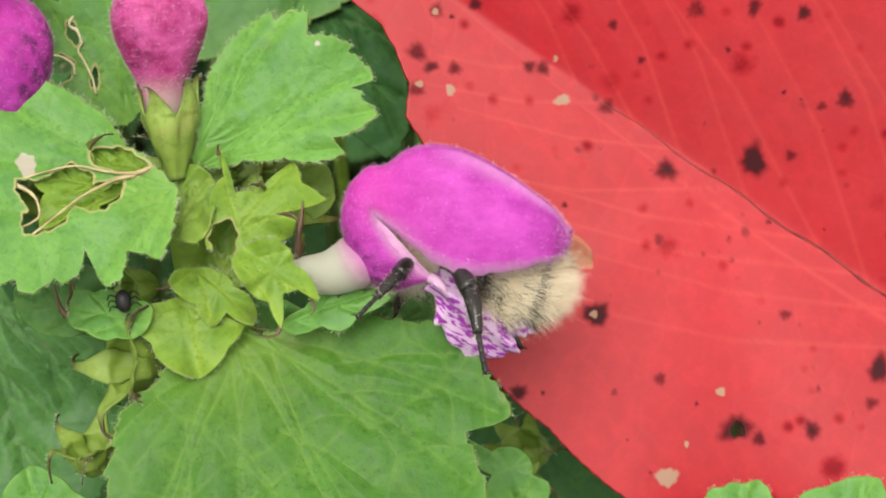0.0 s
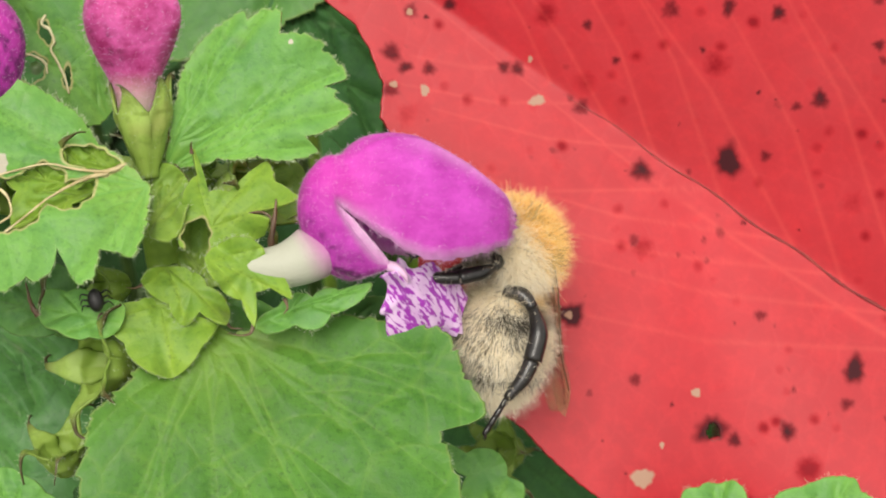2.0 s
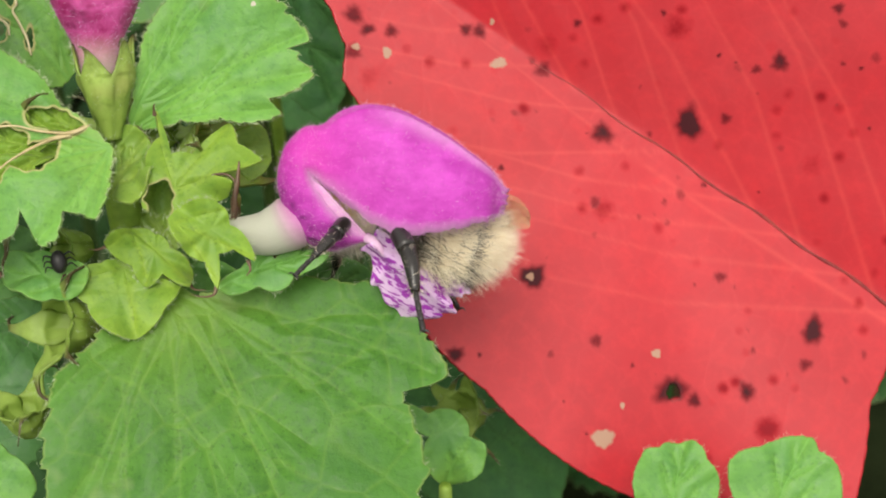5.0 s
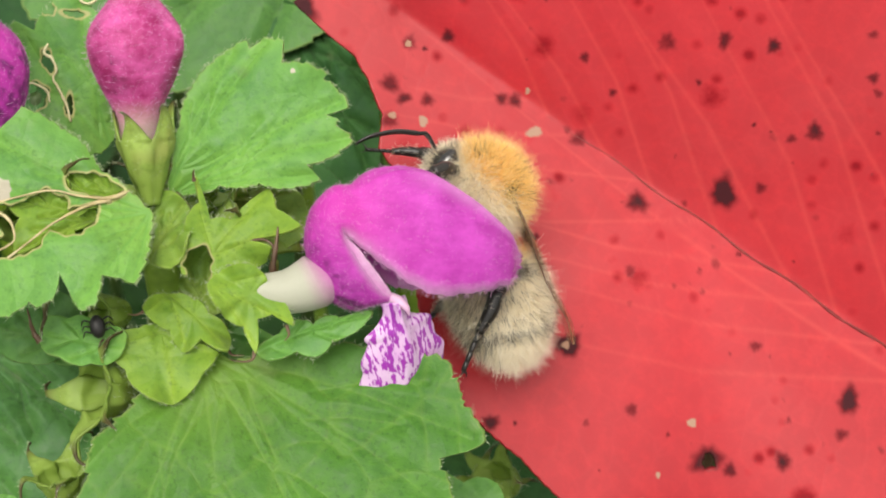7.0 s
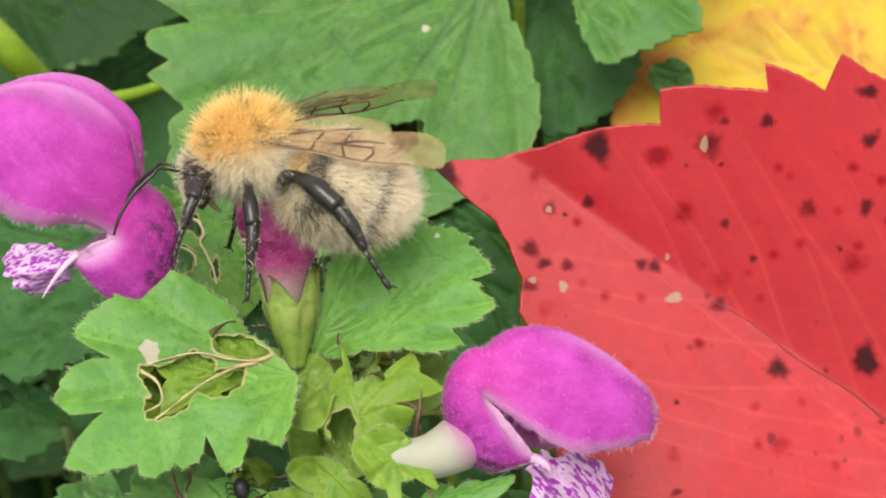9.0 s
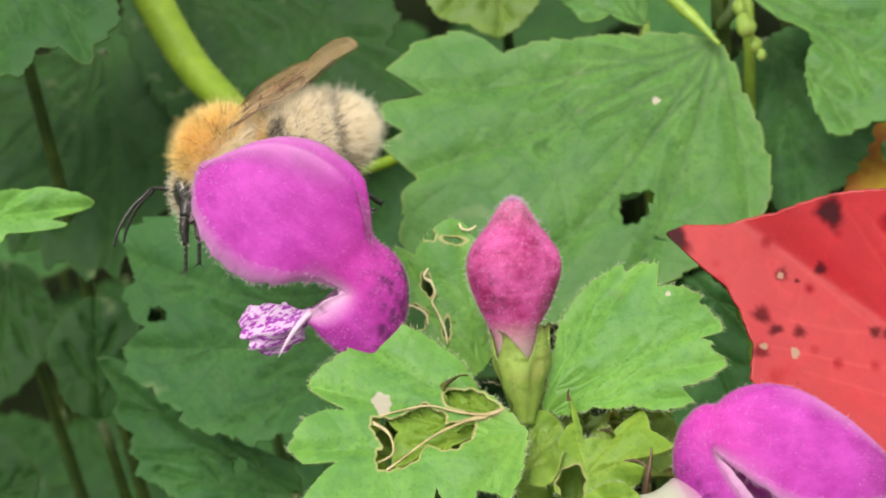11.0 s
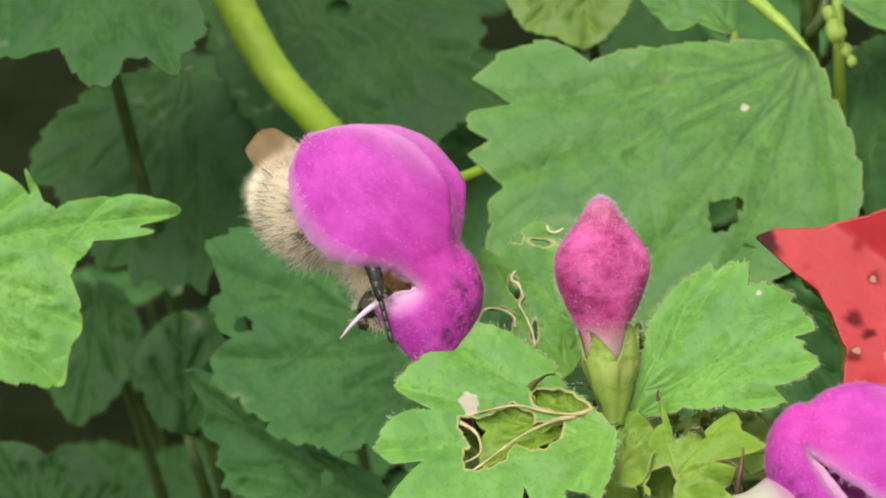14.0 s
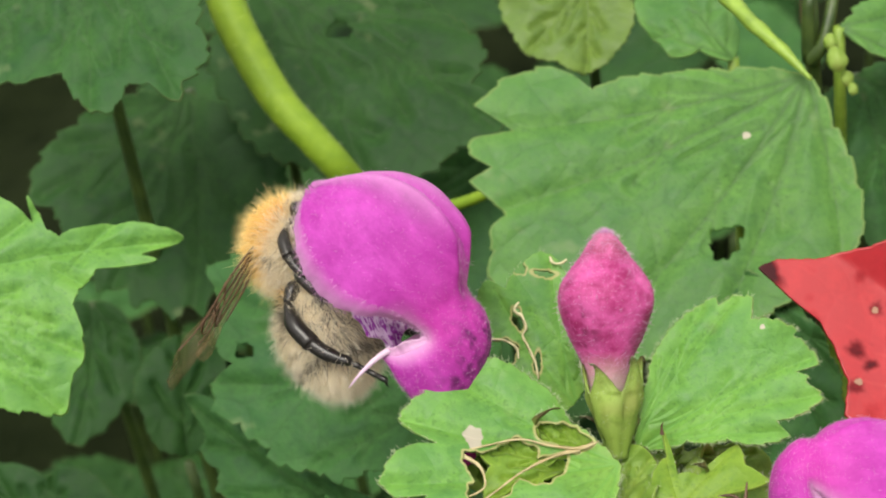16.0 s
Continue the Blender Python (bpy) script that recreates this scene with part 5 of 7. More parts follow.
def petal_down(shell, count, seed):
    """Fine pale hairs over the shell, longer and denser along its margins."""
    rng = np.random.default_rng(seed)
    dx, dy = np.gradient(shell, axis=0), np.gradient(shell, axis=1)
    n = np.cross(dx, dy)
    n /= np.linalg.norm(n, axis=2)[:, :, None] + 1e-9
    mid = shell.reshape(-1, 3).mean(0)
    if ((shell - mid) * n).sum() < 0:
        n = -n
    i, j = rng.integers(0, ROWS, count), rng.integers(0, COLS, count)
    v, f, r = hairs(shell[i, j] + n[i, j] * 0.05 + rng.normal(0, 0.05, (count, 3)), n[i, j], 0.19, 0.012, rng, (0.35, 0, 0), spread=0.45)
    k = count // 4
    i, j = rng.integers(int(ROWS * 0.42), ROWS, k), rng.choice([0, 1, COLS - 2, COLS - 1], k)
    out = shell[i, j] - shell[i, np.where(j < 5, 6, COLS - 7)]
    out /= np.linalg.norm(out, axis=1)[:, None] + 1e-9
    v2, f2, r2 = hairs(shell[i, j] + rng.normal(0, 0.05, (k, 3)), out + n[i, j] * 0.12, 0.30, 0.018, rng, spread=0.5)
    f2 = [tuple(a + len(v) for a in q) for q in f2]
    return mesh_of("down", np.vstack([v, v2]), f + f2, M_PINKDOWN, True, {"tip": np.r_[r, r2]})


HOODDOWN, HOODDOWN_LEFT = petal_down(hood_v, 6000, 21), petal_down(hood_left_v, 7000, 22)
LIP_PARTS = {}


def flower(key, m, lip, label):
    right = key == "right"
    fl = tagged(new("flower", None), label)
    fl.parent = plant
    fl.empty_display_size = 0.002
    fl.matrix_basis = FRAMES[plant.name].inverted() @ m
    FRAMES[fl.name] = m
    shell = hood_v if right else hood_left_v
    thicken(part("hood", HOOD if right else HOOD_LEFT, fl), 0.14, 0)
    part("down", HOODDOWN if right else HOODDOWN_LEFT, fl)["kind"] = "stuff"
    part("flower_tube", TUBE if right else TUBE_LEFT, fl, label="curved white flower tube" if right else "")
    for column, way in ((0, -1), (COLS - 1, 1)):
        thicken(part("throat_rim", rim_mesh(shell, column, way), fl, label="pale pink rim of the throat"), 0.08, 0)
    LIP_PARTS[key] = thicken(part("lower_lip", LIP, fl, m @ lip, "white lip mottled with purple"), 0.12, 0)
    part("side_tooth", SIDE if right else SIDE_LEFT, fl, label="pale pointed side lobe")
    return fl


F1 = (2.01, -8.96, 2.00)
F2 = (-17.52, 0.64, 1.00)
LIP_1 = here(2.7, -2.15, 0.7) @ Matrix.Rotation(radians(-46), 4, "Z") @ Matrix.Rotation(radians(6), 4, "X") @ Matrix.Rotation(radians(14), 4, "Y") @ Matrix.Scale(1.1, 4)
LIP_2 = here(0.2, -1.5, -0.4) @ Matrix.Rotation(radians(-62), 4, "Z") @ Matrix.Rotation(radians(160), 4, "X") @ Matrix.Scale(0.72, 4)


def flower_pose(at, side, dx, dy, ry, rz, roll):
    """A flower's pose: moved by (dx, dy) mm from its place, turned by ry about its height, rz in the picture and roll about its length."""
    m = here(at[0] + dx, at[1] + dy, at[2]) @ Matrix.Rotation(radians(rz), 4, "Z") @ Matrix.Rotation(radians(ry + (180 if side < 0 else 0)), 4, "Y")
    return m @ Matrix.Rotation(radians(roll * side), 4, "X")


flower_right = flower("right", flower_pose(F1, 1, 0, 0, 20, 0, -3), LIP_1, "magenta hooded flower in full bloom")
flower_left = flower("left", flower_pose(F2, -1, 0, 0, 6, -50, 8), LIP_2, "magenta hooded flower in full bloom")


def bud():
    m = here(*(-8.54, -2.27, -1.00), 0, 0, 1)
    prof = [(-1.6, 0.6), (-0.8, 0.85), (0, 1.0), (0.6, 1.12), (1.4, 1.4), (2.6, 2.0), (3.9, 2.45), (5.0, 2.35), (5.9, 1.85), (6.7, 1.25), (7.4, 0.85), (7.9, 0.45), (8.05, 0.05)]
    line = spline([(p[1], p[0], 0) for p in prof], 50)
    cols, verts, pale, low = 48, [], [], []
    for r, y, _ in line:
        for j in range(cols):
            a = 2 * math.pi * j / cols
            k = 1 + 0.05 * math.cos(2 * a) + 0.035 * math.cos(6 * a + y) * min(1, y / 4)
            verts.append((max(r, 0.03) * k * math.cos(a), y, max(r, 0.03) * k * math.sin(a) * 0.95))
            pale.append(max(0, 1 - y / 1.5) * 0.8 + 0.22 * max(0, (y - 6.2) / 1.8))
            low.append(math.exp(-((y - 2.7) / 1.4) ** 2) * (0.55 + 0.45 * math.sin(3 * a + 1.2)) * (0.75 + 0.25 * math.sin(17 * a + y)))
    fb = part("bud", mesh_of("bud", verts, grid_faces(50, cols, True), M_BUD, True, {"pale": pale, "low": low}), plant, m, "closed downy crimson flower bud")
    rng = np.random.default_rng(30)
    vv = np.array(verts)
    pick = rng.integers(0, len(vv), 5000)
    n = vv[pick] * np.array([1, 0.0, 1])
    n[:, 1] = 0.35
    n /= np.linalg.norm(n, axis=1)[:, None]
    h, f, r = hairs(vv[pick] + rng.normal(0, 0.05, (len(pick), 3)), n, 0.26, 0.014, rng, spread=0.45)
    part("down", mesh_of("down", h, f, M_PINKDOWN, True, {"tip": r}), fb)["kind"] = "stuff"
    calyx(CALYX_SLIM, (-7.84, -6.31, -0.50), 4, 4, 0, 1.0, "slim green cup under the bud")


CALYX_SLIM = calyx_mesh(3.5, 1.45, 4.2, 9, 0.5, 0.5, 0.10, 1.5)
bud()


# ---- shoot tip, scraps and a small beetle ----
def shoot_tip():
    foot = to_soil((3.18, 19.76, -27.00), 5)
    ob = thing("nettle_shoot", here(*foot), "nettle shoot tip with small pale buds", "plant")
    q = Vector(foot)

    def run_tube(name, line, radii, mat, label=""):
        pts = [tuple(Vector(p) - q) for p in line]
        v, f, _ = tube(pts, radii, 30, 9, 0.2)
        return part(name, mesh_of(name, v, f, mat), ob, label=label)
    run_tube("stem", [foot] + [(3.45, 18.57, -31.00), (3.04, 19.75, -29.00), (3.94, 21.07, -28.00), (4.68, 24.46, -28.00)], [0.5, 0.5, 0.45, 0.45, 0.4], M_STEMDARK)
    run_tube("leaf_stalk", [(2.96, 17.77, -23.80), (1.40, 19.61, -24.50), (-0.49, 21.58, -25.50), (-2.72, 24.19, -27.00)], [0.12, 0.38, 0.5, 0.55], M_STEM)
    run_tube("dry_stem", [foot] + [(3.26, 20.50, -31.00), (2.97, 22.83, -31.00), (3.27, 25.15, -31.00)], [0.5, 0.5, 0.45, 0.4], M_DRY, "dry brown stem")
    for p, r in zip([(4.6, 19.3, -25.0), (5.3, 18.2, -26.0), (4.3, 20.6, -26.0), (5.7, 17.5, -26.0)], (0.62, 0.4, 0.45, 0.32)):
        v, f = [], []
        for i in range(14):
            a = math.pi * i / 13
            for j in range(16):
                b = 2 * math.pi * j / 16
                k = 1 + 0.12 * math.cos(5 * b) + 0.25 * noise.noise((p[0] + a, b, r * 9))
                v.append((r * k * math.sin(a) * math.cos(b), r * 1.35 * math.cos(a), r * k * math.sin(a) * math.sin(b)))
        part("small_bud", mesh_of("small_bud", v, grid_faces(14, 16, True), M_CALYX, True, {"tip": np.zeros(len(v))}), ob, here(*p, 0, 0, 20 * r), "small pale green bud")


shoot_tip()
for line, r in (([(-1.12, -7.4, 1.5), (-1.22, -8.3, 1.7), (-1.4, -9.4, 1.6), (-1.5, -10.5, 1.2)], 0.15), ([(-14.39, -11.71, -0.00), (-13.97, -12.78, 1.00), (-13.61, -13.39, 1.00)], 0.12)):
    v, f, run = tube([tuple(Vector(p) - Vector(line[0])) for p in line], [r * 0.25, r * 0.7, r * 1.1, r * 1.4], 24, 8, 0.6)
    part("withered_spike", mesh_of("withered_spike", v, f, M_DRY), plant, here(*line[0]), "withered brown spike")


def beetle():
    m = here(*(-10.56, -12.56, 1.50), 0, 0, 10)
    ob = thing("small_beetle", m, "tiny glossy black beetle on the stem", "beetle")
    v, f = [], []
    for i in range(16):
        a = math.pi * i / 15
        for j in range(18):
            b = 2 * math.pi * j / 18
            v.append((0.42 * math.sin(a) * math.cos(b), 0.62 * math.cos(a), 0.4 * math.sin(a) * math.sin(b)))
    part("body", mesh_of("body", v, grid_faces(16, 18, True), M_SHINE), ob)
    for s in (-1, 1):
        for k in (-0.3, 0.0, 0.3):
            w, g, _ = tube([(s * 0.3, k, 0), (s * 0.65, k + 0.15, 0.15), (s * 0.85, k - 0.15, -0.2)], [0.05, 0.045, 0.03], 8, 6)
            part("leg", mesh_of("leg", w, g, M_SHINE), ob)


beetle()


# ---- the bumblebee: head along +x, back along +y, its right side along +z ----
def fur_material():
    k = Nodes("bee_fur")
    t = k.attr("tip")
    # Shade deep in the fur is put into the darker hair roots.
    cream = k.mix(t, (0.84, 0.74, 0.53), (0.98, 0.93, 0.80))
    orange = k.mix(t, (0.88, 0.52, 0.09), (1.0, 0.84, 0.38))
    black = k.mix(t, (0.012, 0.010, 0.009), (0.06, 0.048, 0.036))
    c = k.mix(k.attr("orange"), cream, orange)
    c = k.mix(k.attr("dark"), c, black)
    isle = k.add("NewGeometry").outputs["Random Per Island"]
    c = k.mix(k.math("MULTIPLY", k.ramp(isle, 0.5, 1, 0, 0.3), k.ramp(k.attr("dark"), 0, 0.5, 1, 0)), c, (0.97, 0.92, 0.76))
    return k.finish(c, 0.45, None, 0.45, specular=0.5)


def shell_material(name, a, b, rough, spec=0.5):
    k = Nodes(name)
    c = k.mix(k.ramp(k.noise(1500, 3), 0.35, 0.7), a, b)
    return k.finish(c, rough, k.bump(k.noise(4000, 3), 0.25, 0.00004), specular=spec)


def wing_material():
    k = Nodes("wing_membrane")
    c = k.mix(k.ramp(k.noise(500, 3), 0.35, 0.7), (0.30, 0.18, 0.08), (0.48, 0.33, 0.18))
    return k.finish(c, 0.28, k.bump(k.noise(1600, 2), 0.25, 0.00005), 0.0, specular=0.45, alpha=k.ramp(k.noise(900, 2), 0.3, 0.7, 0.30, 0.52))


M_FUR = fur_material()
M_SKIN = shell_material("bee_skin", (0.16, 0.11, 0.06), (0.28, 0.20, 0.11), 0.6)
M_BLACK = shell_material("bee_black", (0.008, 0.007, 0.007), (0.022, 0.019, 0.017), 0.32)
M_EYE = shell_material("bee_eye", (0.006, 0.005, 0.006), (0.012, 0.010, 0.012), 0.15, 0.8)
M_WING = wing_material()
M_WINGVEIN = shell_material("wing_vein", (0.07, 0.035, 0.018), (0.12, 0.06, 0.03), 0.4)


def ellipsoid(c, r, rows=28, cols=36, squeeze=0.0):
    """A rounded body about c; squeeze narrows it towards -x."""
    v = []
    for i in range(rows):
        a = math.pi * i / (rows - 1)
        for j in range(cols):
            b = 2 * math.pi * j / cols
            x, y, z = math.cos(a), math.sin(a) * math.cos(b), math.sin(a) * math.sin(b)
            k = 1 + squeeze * x
            v.append((c[0] + r[0] * x, c[1] + r[1] * y * k, c[2] + r[2] * z * k))
    return v, grid_faces(rows, cols, True)


def fur_on(c, r, count, length, width, rng, lean, tint, spread=0.3, keep=None, squeeze=0.0):
    """Fur on a rounded body. tint(points from -1 to 1) gives (orange, dark) for each hair."""
    n = rng.normal(0, 1, (count, 3))
    n /= np.linalg.norm(n, axis=1)[:, None]
    if keep:
        n = n[keep(n)]
    k = 1 + squeeze * n[:, :1]
    p = np.asarray(c) + n * np.asarray(r) * np.c_[np.ones(len(n)), k, k]
    nn = n / np.asarray(r)
    nn /= np.linalg.norm(nn, axis=1)[:, None]
    tuft = np.array([noise.noise_vector(Vector(q) * 1.7) for q in p])
    v, f, run = hairs(p - nn * 0.05, nn + tuft * 0.55, length, width, rng, lean, spread, 0.22, True)
    o, d = tint(n, rng)
    return v, f, {"tip": run, "orange": np.repeat(o, 5), "dark": np.repeat(d, 5)}


def pelt(name, c, r, tint, rng, squeeze=0.0):
    """The body under the fur, tinted as the fur is."""
    v, f = ellipsoid(c, r, 60, 72, squeeze)
    n = (np.array(v) - np.asarray(c)) / np.asarray(r)
    o, d = tint(n, rng)
    return mesh_of(name, v, f, M_FUR, True, {"tip": np.full(len(v), 0.9), "orange": o, "dark": d * 0.35})


def tint_thorax(n, rng):
    o = np.clip((n[:, 1] + 0.02 + 0.42 * n[:, 0] + rng.normal(0, 0.10, len(n))) / 0.25, 0, 1)
    patch = np.array([noise.noise(Vector(q) * 2.3 + Vector((8, 2, 5))) for q in n])
    d = (rng.random(len(n)) < np.where(n[:, 1] > 0.5, np.clip(patch * 1.6 - 0.1, 0.03, 0.5), np.clip(patch * 1.2 - 0.25, 0.02, 0.4))) * 0.8
    d = np.maximum(d, np.clip((-n[:, 1] - 0.75) * 4, 0, 0.6))
    return o, d


def tint_abdomen(n, rng):
    x = n[:, 0]
    o = np.clip((x - 0.60) / 0.2, 0, 1) * np.clip((n[:, 1] + 0.1) / 0.3, 0, 1)
    band = np.zeros(len(n))
    for b, depth in ((0.48, 0.22), (0.14, 0.22), (-0.2, 0.25), (-0.46, 0.8)):
        band = np.maximum(band, depth * np.exp(-((x - b + 0.1 * n[:, 1]) / 0.055) ** 2))
    belly = np.clip((-n[:, 1] - 0.36) / 0.34, 0, 1) * np.clip((x + 0.85) / 0.3, 0, 1)
    flank = np.exp(-((x - 0.45) / 0.26) ** 2) * np.clip((0.75 - np.abs(n[:, 1] - 0.1)) / 0.4, 0, 1) * np.array([0.5 + 1.3 * noise.noise(Vector(q) * 2.6 + Vector((3, 1, 7))) for q in n])
    d = (rng.random(len(n)) < band + np.clip(flank, 0, 0.8) + belly * 0.16) * 0.9
    return o, d


def shifted(me):
    """A mesh of the head, moved so that the neck is its origin."""
    me.transform(Matrix.Translation(-NECK))
    return me


def tint_head(n, rng):
    return np.zeros(len(n)), (rng.random(len(n)) < 0.25) * 0.9


def leg_mesh(length, thick, hairy, seed):
    """A jointed leg from the hip at the origin to the foot at (0, -length, 0), its knee bowed out along +z."""
    L = length
    joints = [(0, 0, 0), (0, -0.10 * L, 0.22 * L), (0, -0.46 * L, 0.26 * L), (0, -0.74 * L, 0.12 * L), (0, -L, 0)]
    parts = [tube([joints[0], (0, -0.02 * L, 0.13 * L), joints[1]], [thick * 0.8, thick * 1.15, thick * 0.75], 12, 10),
             tube([joints[1], (0.02 * L, -0.27 * L, 0.28 * L), joints[2]], [thick * 0.7, thick * 1.25, thick * 1.3], 14, 10),
             tube([joints[2], (0, -0.6 * L, 0.21 * L), joints[3]], [thick * 1.1, thick * 1.0, thick * 0.6], 12, 10)]
    last = [np.array(joints[3]) + (np.array(joints[4]) - np.array(joints[3])) * s for s in (0, 0.25, 0.5, 0.75, 1.0)]
    for i in range(4):
        parts.append(tube([last[i], (last[i] + last[i + 1]) / 2, last[i + 1]], [thick * 0.35, thick * 0.42, thick * 0.34], 6, 8))
    for s in (-1, 1):
        parts.append(tube([last[4], last[4] + np.array((s * 0.18, -0.12, 0.1)), last[4] + np.array((s * 0.3, -0.32, 0.0))], [thick * 0.22, thick * 0.15, 0.01], 6, 6))
    v, f, dark, run, orange = [], [], [], [], []
    for a, b, _ in parts:
        f += [tuple(i + len(v) for i in q) for q in b]
        v += list(a)
    body = mesh_of("leg", v, f, M_BLACK)
    rng = np.random.default_rng(seed)
    c = spline(joints[:4], 40)
    n = rng.normal(0, 1, (hairy, 3))
    n /= np.linalg.norm(n, axis=1)[:, None]
    pick = c[rng.integers(0, 40, hairy)] + n * thick * 0.7
    hv, hf, hr = hairs(pick, n, 0.48, 0.028, rng, (0, -0.5, 0))
    dk = np.repeat((rng.random(hairy) < 0.35) * 0.95, 5)
    fur = mesh_of("leg_fur", hv, hf, M_FUR, True, {"tip": hr, "orange": np.zeros(len(hr)), "dark": dk})
    return body, fur


def wing_mesh():
    """Fore and hind wing in one plane, hinge at the origin, reaching back along -x and out along +z; thin membrane and raised veins."""
    def blade(outline, cols=26):
        v, f = [], []
        rows = len(outline)
        for x, a, b in outline:
            for j in range(cols):
                q = j / (cols - 1)
                v.append((x, 0.10 * math.sin(q * 9 + x) * 0.5 + 0.12 * math.sin(x * 1.3), a + (b - a) * q))
        return v, grid_faces(rows, cols)
    s = np.sin(np.linspace(0, math.pi / 2, 46))
    half = 1.55 * s ** 0.75 * np.sqrt(np.maximum(0.0, 1 - s ** 7)) + 0.12
    lead = 0.55 - 0.25 * s - 0.9 * s ** 7
    fore = [(-10.2 * t, e - 2 * h, e) for t, h, e in zip(s, half, lead)]
    half = 1.05 * s ** 0.7 * np.sqrt(np.maximum(0.0, 1 - s ** 6)) + 0.1
    hind = [(-7.0 * t - 0.3, -0.3 - 1.1 * t - 2 * h, -0.3 - 1.1 * t) for t, h in zip(s, half)]
    v, f = blade(fore)
    w, g = blade(hind)
    w = [(a, b - 0.12, c) for a, b, c in w]
    f += [tuple(i + len(v) for i in q) for q in g]
    membrane = mesh_of("wing", v + w, f, M_WING)
    veins = []
    lines = [[(0, 0, 0.5), (-3, 0, 0.35), (-6.2, 0, 0.1), (-8.6, 0, -0.15)], [(0, 0, 0.4), (-2.5, 0, -0.1), (-4.6, 0, -0.5), (-6.4, 0, -0.9)], [(-0.3, 0, 0.2), (-2.6, 0, -0.7), (-4.4, 0, -1.4), (-5.6, 0, -2.0)],
             [(-3.6, 0, 0.3), (-3.7, 0, -0.4), (-3.9, 0, -1.1)], [(-5.3, 0, 0.15), (-5.0, 0, -0.6), (-5.2, 0, -1.6)], [(-6.3, 0, 0.1), (-6.6, 0, -0.5), (-6.4, 0, -1.0)], [(-4.6, 0, -0.5), (-5.8, 0, -1.2), (-7.0, 0, -1.3)],
             [(-0.3, -0.1, -0.2), (-2.5, -0.1, -1.0), (-5.2, -0.1, -1.5)], [(-0.4, -0.1, -0.4), (-2.4, -0.1, -1.7), (-4.0, -0.1, -2.4)]]
    for ln in lines:
        a, b, _ = tube([(p[0], p[1] + 0.12 * math.sin(p[0] * 1.3), p[2]) for p in ln], [0.075, 0.06, 0.04], 16, 6)
        veins.append(mesh_of("wing_vein", a, b, M_WINGVEIN))
    return membrane, veins


